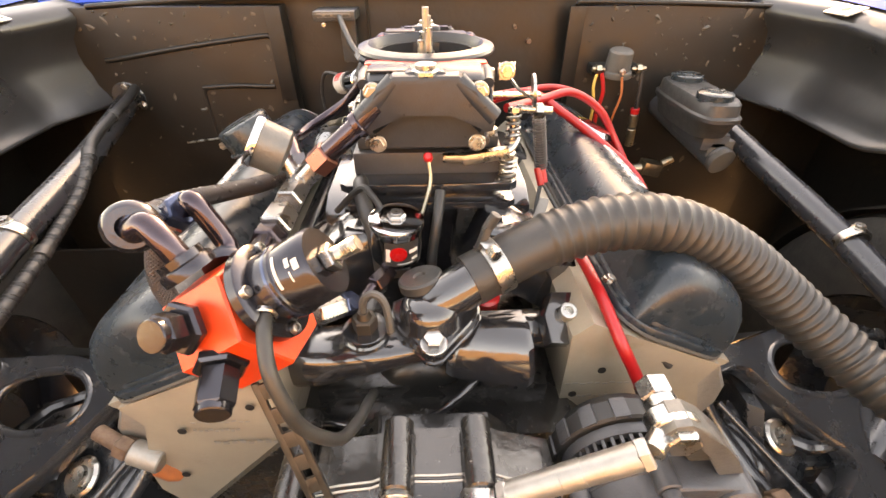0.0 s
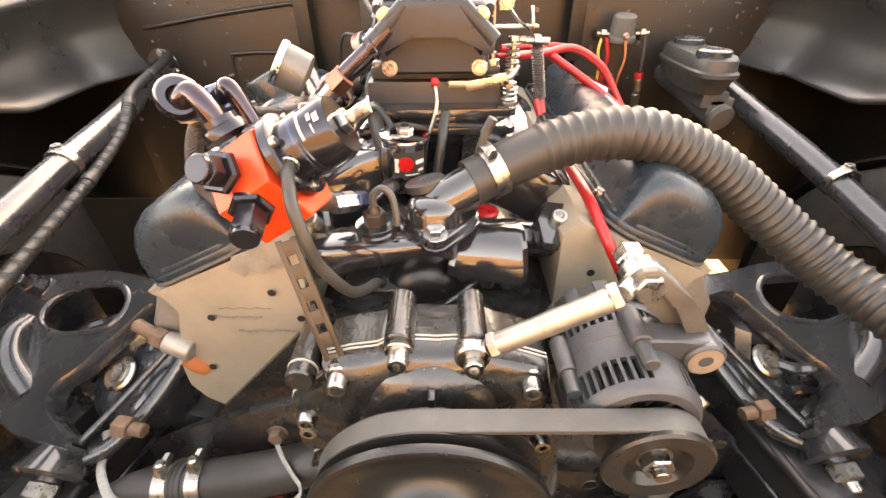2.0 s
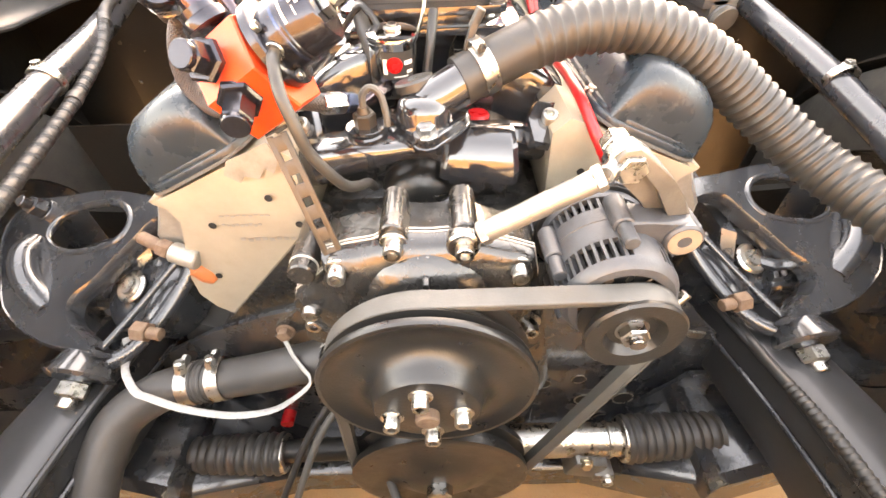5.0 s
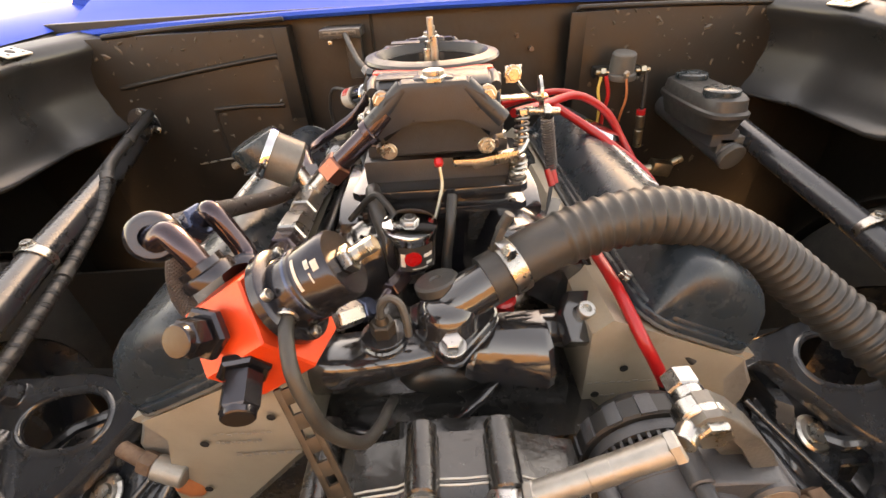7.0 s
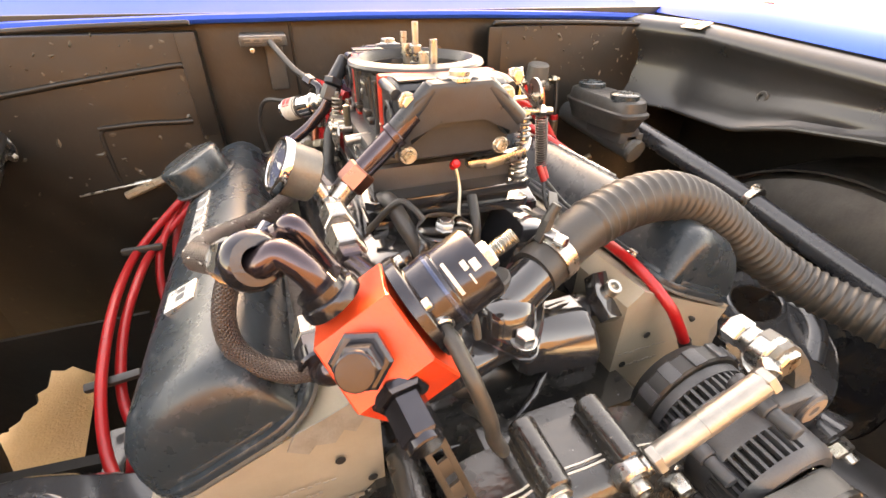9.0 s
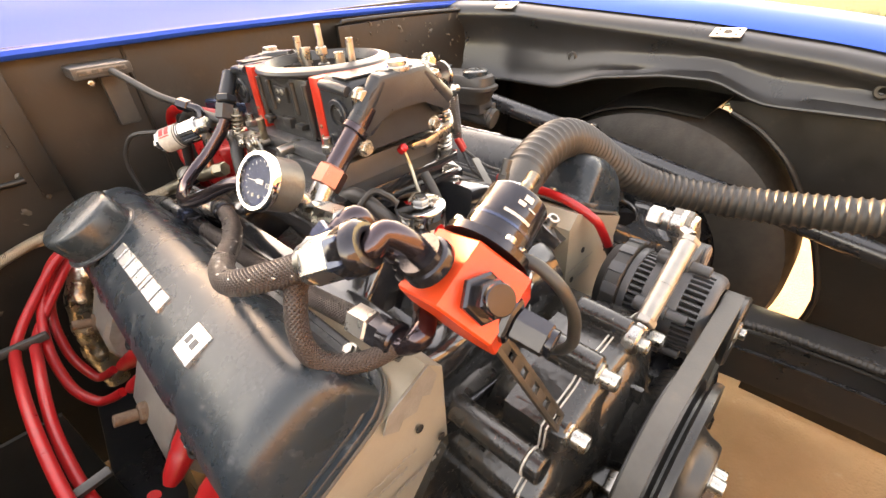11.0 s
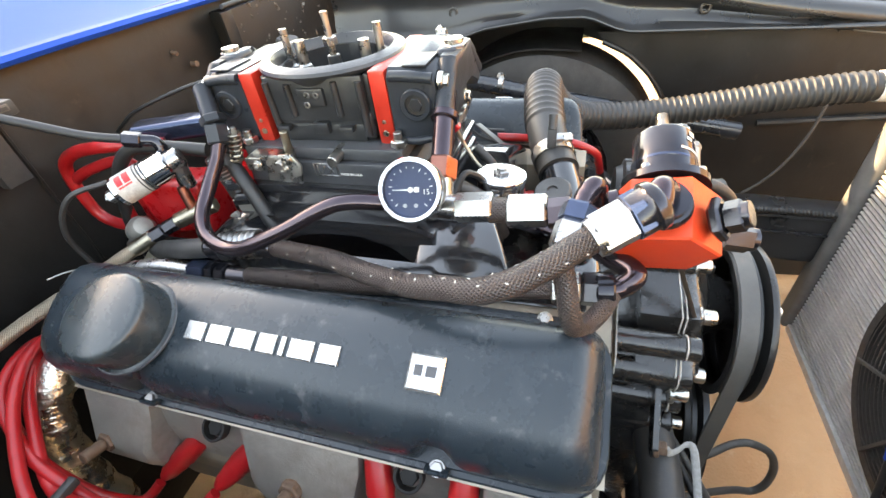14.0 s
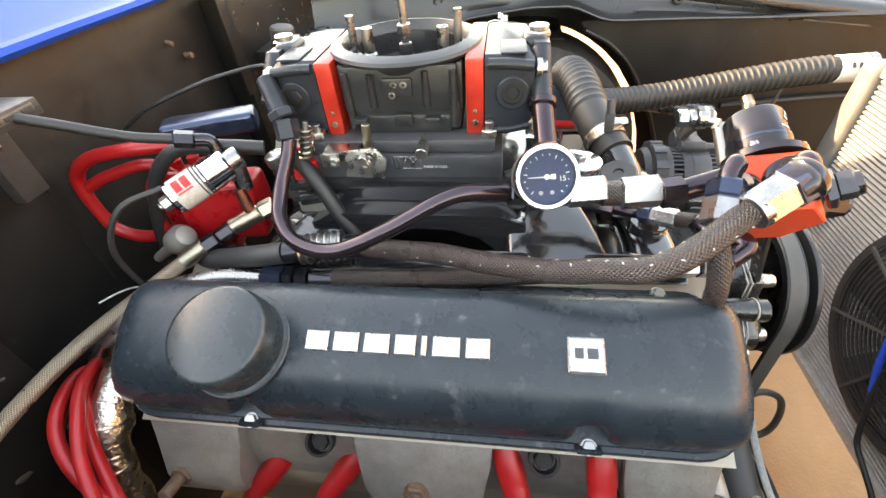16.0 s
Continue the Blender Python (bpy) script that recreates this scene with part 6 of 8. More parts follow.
part("hose_end", bm, "nickel", fl2, "nickel plated hose end")
bm = B()
tube(bm, [(-0.095, 0.267, 0.795), (-0.112, 0.252, 0.805)], 0.008, 12)
part("hose", bm, "braid", fl2)
bm = B()
tube(bm, [(0.0, 0.418, 0.866), (0.002, 0.410, 0.845), (-0.004, 0.395, 0.825), (-0.012, 0.375, 0.812), (-0.018, 0.360, 0.80)], 0.0020, 8)
cl = single("capillary_tube", bm, "brass", "thin pale brass dipstick tube below the carburettor", "tube")
bm = B()
lathe(bm, (0.0, 0.419, 0.867), (0, -0.6, 0.5), [(-0.004, 0), (-0.004, 0.005), (0.004, 0.005), (0.006, 0.003), (0.006, 0)], 12)
single("tube_nut", bm, "redplastic", "small red tube nut on the carburettor", "nut")
bm = B()
tube(bm, [(0.012, 0.40, 0.838), (0.008, 0.378, 0.815), (0.002, 0.365, 0.78), (0.0, 0.35, 0.74)], 0.0055, 10)
single("vacuum_hose", bm, "wireblk", "short black vacuum hose by the solenoid", "hose")
bm = B()
tube(bm, [(-0.075, 0.44, 0.83), (-0.072, 0.415, 0.838), (-0.066, 0.39, 0.825), (-0.055, 0.37, 0.80), (-0.05, 0.36, 0.76)], 0.0085, 12)
single("vacuum_hose", bm, "rubber", "thick black vacuum hose curving off the plenum", "hose")

# temperature sender with its grey lead, small red breather
ts = thing("temperature_sender", (-0.059, 0.278, 0.765), "brass temperature sender with crimped grey lead", "sender")
bm = B()
rod(bm, (-0.059, 0.278, 0.762), (-0.059, 0.278, 0.766), 0.0205)
part("washer", bm, "gloss", ts)
bm = B()
hexbar(bm, (-0.059, 0.278, 0.765), (-0.059, 0.2775, 0.780), 0.0115)
lathe(bm, (-0.059, 0.2775, 0.780), (0, 0, 1), [(0, 0), (0, 0.007), (0.006, 0.005), (0.006, 0)], 14)
part("hex_body", bm, "sooty", ts, "tarnished brass hex")
bm = B()
tube(bm, [(-0.059, 0.2775, 0.784), (-0.058, 0.279, 0.797), (-0.050, 0.281, 0.803), (-0.041, 0.279, 0.797), (-0.037, 0.274, 0.782), (-0.036, 0.270, 0.768)], 0.0036, 8)
part("lead", bm, "rubgrey", ts)
br = thing("breather_filter", (0.058, 0.34, 0.73), "small red-topped crankcase breather filter", "filter")
bm = B()
lathe(bm, (0.058, 0.34, 0.738), (0, 0, 1), [(0, 0), (0, 0.0135), (0.005, 0.0145), (0.008, 0.012), (0.008, 0)], 24)
part("cap", bm, "redplastic", br)
bm = B()
for k in range(22):
    a = 2 * math.pi * k / 22
    box(bm, (0.058 + 0.0115 * math.cos(a), 0.34 + 0.0115 * math.sin(a), 0.727), (0.0022, 0.0012, 0.022), Matrix.Rotation(a, 3, "Z"))
rod(bm, (0.058, 0.34, 0.716), (0.058, 0.34, 0.738), 0.0105)
part("pleats", bm, "redano", br)

# ---- upper radiator hose ----
uh = thing("radiator_hose", (0.25, 0.33, 0.8), "ribbed black flexible upper radiator hose", "radiator hose", "radiator hoses")
UH = [(0.036, 0.305, 0.7955), (0.052, 0.311, 0.801), (0.080, 0.321, 0.812), (0.120, 0.331, 0.825), (0.165, 0.337, 0.834), (0.215, 0.341, 0.832), (0.265, 0.343, 0.814), (0.312, 0.340, 0.787), (0.352, 0.330, 0.757), (0.390, 0.310, 0.727), (0.425, 0.275, 0.702), (0.455, 0.215, 0.690), (0.474, 0.13, 0.690), (0.485, 0.03, 0.701), (0.492, -0.08, 0.717), (0.495, -0.17, 0.728), (0.495, -0.22, 0.731), (0.494, -0.275, 0.733)]


def ribs(s):
    s -= 0.018
    if s < 0.062 or s > 0.925:
        return 0.0245
    ph = (s % 0.0119) / 0.0119
    return 0.0248 + 0.0029 * min(1.0, 0.35 + s * 4) * max(0.0, math.sin(math.pi * ph)) ** 5


bm = B()
tube(bm, UH, 0.0245, 28, 10, step=0.0013, rf=ribs)
part("hose", bm, "hosedust", uh, sharp=70)


def clamp(parent, c, axis, r, w=0.013, screw=(0, 0, 1)):
    """Worm-drive band clamp with its screw housing."""
    a = V(axis).normalized()
    bm = B()
    ringbar(bm, V(c) - a * w / 2, a, w, r + 0.0012, r, 36)
    k = part("hose_clamp", bm, "zinc", parent, "worm-drive band clamp")
    s = (V(screw) - a * V(screw).dot(a)).normalized()
    t = a.cross(s)
    p = V(c) + s * (r + 0.004)
    bm = B()
    box(bm, p, (0.014, 0.011, 0.008), Matrix((t, a, s)).transposed(), 0.0015)
    part("screw_housing", bm, "nickel", k)
    bm = B()
    hexbar(bm, p + t * 0.006, p + t * 0.017, 0.0055)
    part("screw", bm, "nickel", k)
    return k


clamp(uh, (0.060, 0.314, 0.804), (0.9, 0.33, 0.33), 0.0252, 0.016, (-0.15, -0.1, 1))
bm = B()
box(bm, (0.048, 0.316, 0.835), (0.007, 0.011, 0.026), Matrix.Rotation(0.3, 3, "Y"), 0.002)
rod(bm, (0.050, 0.316, 0.843), (0.058, 0.316, 0.859), 0.005)
part("clamp_tail", bm, "plastic", uh)
bm = B()
ringbar(bm, (0.495, -0.208, 0.7305), (0.0, -1, 0.04), 0.05, 0.0262, 0.024, 32)
part("label_sleeve", bm, "white", uh, "white printed sleeve")
for k, (a, wd) in enumerate(((0.0, 0.012), (0.5, 0.008))):
    bm = B()
    box(bm, (0.4722, -0.238 + 0.012 * k, 0.7455), (0.002, 0.005, 0.010), Matrix.Rotation(0.6, 3, "Y"))
    part("print_bar", bm, "plastic", uh)
clamp(uh, (0.494, -0.266, 0.733), (0, -1, 0.04), 0.0262, 0.013, (-1, 0, 0.6))

# ---- water pump, pulleys, belt ----
wp = thing("water_pump", (0, 0.15, 0.64), "dirty black cast water pump with zinc bolts", "water pump")
out = [(-0.128, 0.625), (-0.130, 0.655), (-0.112, 0.668), (-0.096, 0.682), (-0.094, 0.705), (-0.070, 0.712), (-0.046, 0.716), (-0.036, 0.7225), (-0.018, 0.7235), (0.004, 0.722), (0.026, 0.7235), (0.043, 0.7225), (0.056, 0.715), (0.078, 0.708), (0.098, 0.700), (0.104, 0.672), (0.108, 0.60), (0.075, 0.545), (-0.06, 0.545), (-0.11, 0.59)]
bm = B()
loft(bm, [[(x * k, y, 0.64 + (z - 0.64) * k) for x, z in out] for y, k in ((0.205, 0.99), (0.163, 1.0))])
part("rear_housing", bm, "cast", wp)
for y_ in (0.1655, 0.1610):
    bm = B()
    loft(bm, [[(x * k, y, 0.64 + (z - 0.64) * k) for x, z in out] for y, k in ((y_ + 0.0007, 1.012), (y_ - 0.0007, 1.012))])
    part("gasket", bm, "gasket", wp, "thin pale gasket edge")
bm = B()
loft(bm, [[(x * k, y, 0.64 + (z - 0.64) * k) for x, z in out] for y, k in ((0.1605, 1.0), (0.150, 0.99), (0.143, 0.93), (0.138, 0.78), (0.132, 0.6))])
part("front_housing", bm, "cast", wp)
bm = B()
lathe(bm, (0, 0.145, 0.64), (0, -1, 0), [(0, 0.075), (0.012, 0.068), (0.022, 0.045), (0.05, 0.030), (0.075, 0.028), (0.075, 0)], 32)
part("snout", bm, "cast", wp)
for k in range(3):
    a = radians(90 + 120 * k)
    bm = B()
    box(bm, (0.035 * math.cos(a), 0.128, 0.64 + 0.035 * math.sin(a)), (0.05, 0.02, 0.006), Matrix.Rotation(-a, 3, "Y"), 0.002)
    part("web", bm, "cast", wp)
for x, y, z in ((-0.079, 0.143, 0.695), (-0.027, 0.146, 0.721), (0.034, 0.138, 0.719), (0.083, 0.143, 0.690), (-0.115, 0.147, 0.642), (0.103, 0.15, 0.600)):
    bm = B()
    rod(bm, (x, 0.2, z), (x, y + 0.004, z), 0.0135)
    part("bolt_boss", bm, "cast", wp)
    bolt(wp, (x, y + 0.003, z), (0, -1, 0), 0.0082, 0.016 if x != 0.034 else 0.010, name="bolt")
for x in (-0.027, 0.034):
    bm = B()
    rod(bm, (x, 0.205, 0.731), (x, 0.150, 0.729), 0.0118, seg=28)
    part("ridge", bm, "cast", wp)
for z, r_ in ((0.685, 0.0135), (0.642, 0.0185), (0.595, 0.017), (0.545, 0.0165)):
    bm = B()
    rod(bm, (-0.116, 0.245, z), (-0.116, 0.1623, z), r_, seg=24)
    part("side_boss", bm, "cast", wp)
    bm = B()
    rod(bm, (-0.116, 0.1625, z), (-0.116, 0.1610, z), r_ * 1.015, seg=24)
    part("gasket_ring", bm, "gasket", wp, "thin pale gasket edge")
    bm = B()
    rod(bm, (-0.116, 0.1612, z), (-0.116, 0.148, z), r_ * 0.97, seg=24)
    part("front_boss", bm, "cast", wp)
bolt(wp, (-0.116, 0.148, 0.545), (0, -1, 0), 0.0075, 0.013)
bm = B()
loft(bm, [[(x, y, z) for x, z in ((-0.112, 0.622), (-0.126, 0.622), (-0.176, 0.582), (-0.177, 0.566), (-0.165, 0.561), (-0.112, 0.598))] for y in (0.178, 0.172)])
part("side_lug", bm, "cast", wp)
bolt(wp, (-0.121, 0.160, 0.612), (0, -1, 0), 0.0085, 0.016)
bolt(wp, (-0.1675, 0.1715, 0.572), (0, -1, 0.1), 0.0075, 0.010, kind="hex", material="rust")

pp = thing("water_pump_pulley", (-0.002, 0.07, 0.6165), "black two-groove water pump pulley with four bolts", "pulley", "pulleys")
bm = B()
lathe(bm, (-0.002, 0.1045, 0.6165), (0, -1, 0), [(0, 0.084), (0, 0.0935), (0.001, 0.0945), (0.0025, 0.0945), (0.007, 0.084), (0.016, 0.084), (0.0205, 0.0955), (0.0225, 0.096), (0.0255, 0.086), (0.0275, 0.086), (0.031, 0.098), (0.035, 0.0985), (0.0375, 0.0975), (0.0375, 0.094), (0.034, 0.088), (0.031, 0.078), (0.032, 0.064), (0.036, 0.056), (0.044, 0.050), (0.052, 0.0475), (0.055, 0.045), (0.056, 0.040), (0.056, 0.018), (0.055, 0)], 72)
part("sheave", bm, "pulley", pp, sharp=30)
for x, z in ((-0.033, 0.6080), (-0.006, 0.6430), (0.028, 0.6130), (0.001, 0.5800)):
    bolt(pp, (x, 0.0485, z), (0, -1, 0), 0.0072, 0.012)
bm = B()
rod(bm, (-0.002, 0.051, 0.6125), (-0.002, 0.040, 0.6125), 0.0105)
part("hub_nose", bm, "rust", pp, "rusty hub nose")
cp = thing("crank_pulley", (0, 0.10, 0.385), "black crankshaft pulley below the water pump", "pulley", "pulleys")
bm = B()
lathe(bm, (0, 0.1110, 0.385), (0, -1, 0), [(0, 0), (0, 0.104), (0.003, 0.110), (0.010, 0.110), (0.015, 0.100), (0.021, 0.100), (0.026, 0.110), (0.034, 0.110), (0.036, 0.103), (0.030, 0.07), (0.04, 0.045), (0.045, 0.03), (0.045, 0)], 56)
part("sheave", bm, "pulley", cp)
bm = B()
hexbar(bm, (0, 0.069, 0.385), (0, 0.053, 0.385), 0.016)
part("bolt", bm, "zinc", cp)
ap = V(0.1695, 0.093, 0.672)
circles = [((-0.002, 0.6165), 0.0890), ((0.1695, 0.672), 0.0345), ((0.0, 0.385), 0.105)]
pts = []
for (cx, cz), r in circles:
    for k in range(120):
        a = 2 * math.pi * k / 120
        pts.append((cx + r * math.cos(a), cz + r * math.sin(a)))


def hull(p):
    p = sorted(set(p))

    def half(seq):
        h = []
        for q in seq:
            while len(h) > 1 and (h[-1][0] - h[-2][0]) * (q[1] - h[-2][1]) - (h[-1][1] - h[-2][1]) * (q[0] - h[-2][0]) <= 0:
                h.pop()
            h.append(q)
        return h[:-1]

    return half(p) + half(p[::-1])


loop = hull(pts)
fine = []
for (x0, z0), (x1, z1) in zip(loop, loop[1:] + loop[:1]):
    n_ = max(1, int(math.hypot(x1 - x0, z1 - z0) / 0.012))
    fine += [(x0 + (x1 - x0) * k / n_, z0 + (z1 - z0) * k / n_) for k in range(n_)]
bm = B()
secs = []
for i, (x, z) in enumerate(fine):
    xa, za = fine[i - 1]
    xb, zb = fine[(i + 1) % len(fine)]
    t = V(xb - xa, 0, zb - za).normalized()
    o = V(t.z, 0, -t.x)
    c = V(x, 0.093, z)
    secs.append([[c + o * p + V(0, q, 0) for p, q in row] for row in (((0.006, 0.0092), (0.0066, 0.0085), (0.0066, -0.0085), (0.006, -0.0092), (0.0036, -0.0092), (0.0036, 0.0092)), ((0.0038, 0.0086), (0.0038, -0.0086), (-0.004, -0.0055), (-0.004, 0.0055)))])
belt = thing("drive_belt", (0.0, 0.093, 0.55), "dusty black rubber V-belt round the pulleys", "belt")
for k_, nm in ((0, "back_cover"), (1, "wedge_core")):
    bm = B()
    loft(bm, [r[k_] for r in secs] + [secs[0][k_]], caps=False)
    part(nm, bm, "rubgrey", belt)

# ---- alternator, bracket and turnbuckle ----
al = thing("alternator", (0.163, 0.15, 0.69), "dark grey alternator with vented end frames", "alternator")
AC = V(0.163, 0.100, 0.683)
# end frames are open castings: solid rings bridged by ribs over a core coloured black as vent shade
for pts_ in ([(0.004, 0.036), (0.004, 0.0435), (0.007, 0.0470), (0.012, 0.0492), (0.0135, 0.0495), (0.0135, 0.043), (0.004, 0.036)],
             [(0.0345, 0.044), (0.0345, 0.0500), (0.037, 0.0508), (0.056, 0.0508), (0.0565, 0.0516), (0.0605, 0.0516), (0.061, 0.0508), (0.0735, 0.0508), (0.0735, 0.044), (0.0345, 0.044)],
             [(0.0885, 0.044), (0.0885, 0.0510), (0.091, 0.0518), (0.097, 0.0518), (0.098, 0.046), (0.098, 0)]):
    bm = B()
    lathe(bm, AC, (0, 1, 0), pts_, 60)
    part("end_frame", bm, "altgrey", al)
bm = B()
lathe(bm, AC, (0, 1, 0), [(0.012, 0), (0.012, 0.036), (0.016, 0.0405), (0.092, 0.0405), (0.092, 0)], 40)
part("stator", bm, "dark", al, "stator core, blackened for the shade inside the vents")
for k in range(10):
    a = 2 * math.pi * k / 10 + 0.2
    bm = B()
    box(bm, AC + V(0.030 * math.cos(a), 0.0105, 0.030 * math.sin(a)), (0.014, 0.002, 0.008), Matrix.Rotation(-a, 3, "Y") @ Matrix.Rotation(0.5, 3, "X"), 0.0006, 1)
    part("fan_blade", bm, "rust" if k % 2 else "zinc", al, "dull inner fan blade")
RIBS = {}


def rib(key, a):
    """One cooling rib; alike ribs share a mesh."""
    if key not in RIBS:
        bm = B()
        p0, p1 = {"front": (0.0125, 0.0355), "side": (0.0725, 0.0895)}[key]
        loft(bm, [[(r - 0.007, y, -0.0016), (r, y, -0.0013), (r, y, 0.0013), (r - 0.007, y, 0.0016)] for y, r in ((p0, 0.0490), ((p0 + p1) / 2, 0.0500), (p1, 0.0500))])
        RIBS[key] = mesh_of("rib", bm, "altgrey")
    ob = new("rib", RIBS[key])
    ob.parent = al
    ob.matrix_parent_inverse = PLACE[al.name].inverted()
    ob.matrix_basis = Matrix.Translation(AC) @ Matrix.Rotation(-a, 4, "Y")


for k in range(42):
    rib("front", 2 * math.pi * k / 42)
    rib("side", 2 * math.pi * (k + 0.5) / 42)
bm = B()
loft(bm, [[AC + V(r * math.cos(radians(a)), y, r * math.sin(radians(a))) for y, r in ((0.0125, 0.0492), (0.036, 0.0512), (0.036, 0.044), (0.0125, 0.043))] for a in range(56, 96, 8)])
part("ear_web", bm, "altgrey", al)
bm = B()
lathe(bm, AC + V(0, 0.098, 0), (0, 1, 0), [(0, 0.047), (0.0, 0.0555), (0.002, 0.0575), (0.017, 0.0575), (0.019, 0.0555), (0.021, 0.050), (0.030, 0.046), (0.031, 0.0)], 48)
part("rear_cover", bm, "wireblk", al, "black plastic rear cover")
for k in range(7):
    a = radians(20 + 27 * k)
    bm = B()
    box(bm, AC + V(0.0578 * math.cos(a), 0.107, 0.0578 * math.sin(a)), (0.003, 0.018, 0.013), Matrix.Rotation(-a, 3, "Y"), 0.001)
    part("cover_clip", bm, "altgrey", al)
for a, r_ in ((89, 0.0088), (158, 0.0082), (225, 0.0078), (300, 0.0078)):
    o = V(math.cos(radians(a)), 0, math.sin(radians(a)))
    bm = B()
    rod(bm, AC + o * 0.0545 + V(0, 0.020, 0), AC + o * 0.0550 + V(0, 0.041, 0), r_ * 0.72)
    rod(bm, AC + o * 0.0550 + V(0, 0.041, 0), AC + o * 0.0560 + V(0, 0.076, 0), r_)
    part("through_bolt_boss", bm, "altgrey", al)
bm = B()
prism(bm, [(0.165, 0.744), (0.190, 0.7405), (0.2155, 0.740), (0.228, 0.735), (0.2325, 0.723), (0.228, 0.711), (0.2155, 0.706), (0.203, 0.712), (0.192, 0.722), (0.178, 0.725), (0.17, 0.72)], (0, 0.166, 0), (1, 0, 0), (0, 0, 1), 0.026, 0.003)
rod(bm, (0.2155, 0.136, 0.723), (0.2155, 0.170, 0.723), 0.0165)
part("mount_ear", bm, "altgrey", al)
bm = B()
lathe(bm, (0.2155, 0.1365, 0.723), (0, -1, 0), [(0, 0), (0, 0.0135), (0.001, 0.0135), (0.001, 0.006), (-0.003, 0.005), (-0.003, 0)], 24)
part("ear_bush", bm, "bush", al, "worn brassy ear bush")
pu = thing("alternator_pulley", ap, "black alternator pulley with centre nut", "pulley", "pulleys")
bm = B()
lathe(bm, ap + V(0, 0.012, 0), (0, -1, 0), [(0, 0), (0, 0.036), (0.002, 0.041), (0.004, 0.041), (0.009, 0.032), (0.015, 0.032), (0.020, 0.041), (0.0245, 0.042), (0.0265, 0.040), (0.0255, 0.026), (0.018, 0.020), (0.018, 0)], 48)
part("sheave", bm, "pulley", pu)
bm = B()
lathe(bm, ap + V(0, -0.0045, 0), (0, -1, 0), [(0, 0), (0, 0.014), (0.002, 0.014), (0.002, 0)], 24)
hexbar(bm, ap + V(0, -0.006, 0), ap + V(0, -0.016, 0), 0.0125)
rod(bm, ap + V(0, -0.016, 0), ap + V(0, -0.022, 0), 0.0065)
part("nut", bm, "nickel", pu)

ab = thing("alternator_bracket", (0.17, 0.16, 0.78), "silver cast alternator bracket", "bracket")
bm = B()
prism(bm, [(0.147, 0.784), (0.1475, 0.794), (0.153, 0.8015), (0.163, 0.803), (0.177, 0.794), (0.196, 0.775), (0.210, 0.758), (0.2205, 0.741), (0.202, 0.7395), (0.1945, 0.752), (0.186, 0.766), (0.172, 0.7845), (0.162, 0.792), (0.153, 0.790)], (0, 0.170, 0), (1, 0, 0), (0, 0, 1), 0.020, 0.0025)
part("rim", bm, "bracket", ab)
bm = B()
prism(bm, [(0.146, 0.781), (0.150, 0.793), (0.160, 0.797), (0.173, 0.787), (0.188, 0.765), (0.203, 0.739), (0.187, 0.739), (0.177, 0.753), (0.163, 0.766), (0.152, 0.772)], (0, 0.169, 0), (1, 0, 0), (0, 0, 1), 0.008, 0.001)
part("web", bm, "bracket", ab)
bm = B()
rod(bm, (0.161, 0.170, 0.785), (0.161, 0.160, 0.785), 0.0125)
part("spacer", bm, "bracket", ab)
bm = B()
rod(bm, (0.159, 0.180, 0.787), (0.159, 0.169, 0.787), 0.0115)
hexbar(bm, (0.159, 0.195, 0.787), (0.159, 0.180, 0.787), 0.0125)
part("nut", bm, "nickel", ab, "bright plated nut")
bolt(ab, (0.160, 0.157, 0.787), (0, -1, 0), 0.0112, 0.012, kind="hex")
tb = thing("turnbuckle", (0.09, 0.145, 0.76), "silver adjusting turnbuckle rod with ball ends", "adjusting rod")
T0, T1 = V(0.046, 0.1445, 0.731), V(0.139, 0.144, 0.786)
td = (T1 - T0).normalized()
bm = B()
rod(bm, T0 + td * 0.006, T1 - td * 0.004, 0.0092, seg=24)
rod(bm, T0 + td * 0.046, T0 + td * 0.064, 0.0095, seg=24)
part("sleeve", bm, "rodalu", tb)
for p, s in ((T0, 1), (T1, -1)):
    bm = B()
    hexbar(bm, p + td * (s * 0.001), p + td * (s * 0.009), 0.0108)
    part("jam_nut", bm, "rodalu", tb)
for c, o in ((V(0.033, 0.146, 0.7225), T0), (V(0.157, 0.163, 0.787), T1)):
    bm = B()
    ringbar(bm, c + V(0, 0.007, 0), (0, -1, 0), 0.014, 0.0145, 0.007, 28)
    rod(bm, c + (o - c).normalized() * 0.011, o, 0.0075)
    part("rod_end", bm, "nickel", tb)
# slotted support strap, boost hose, charge wire
sb = thing("support_strap", (-0.1, 0.2, 0.73), "flat dark slotted support strap under the regulator", "strap")
bm = B()
q0, q1 = V(-0.116, 0.194, 0.803), V(-0.080, 0.152, 0.698)
ud = (q1 - q0).normalized()
side = V(1, 0.2, 0.3)
side = (side - ud * side.dot(ud)).normalized()
nn = ud.cross(side)
ln = (q1 - q0).length
for s in (-1, 1):
    box(bm, (q0 + q1) / 2 + side * s * 0.0062, (0.005, ln, 0.004), Matrix((side, ud, nn)).transposed(), 0.001)
for k in range(6):
    box(bm, q0 + ud * (0.008 + (ln - 0.016) * k / 5), (0.012, 0.0125, 0.0036), Matrix((side, ud, nn)).transposed(), 0.001)
part("strap", bm, "sooty", sb)
bh = thing("vacuum_hose", (-0.09, 0.19, 0.78), "grey rubber reference hose looping under the regulator", "hose")
bm = B()
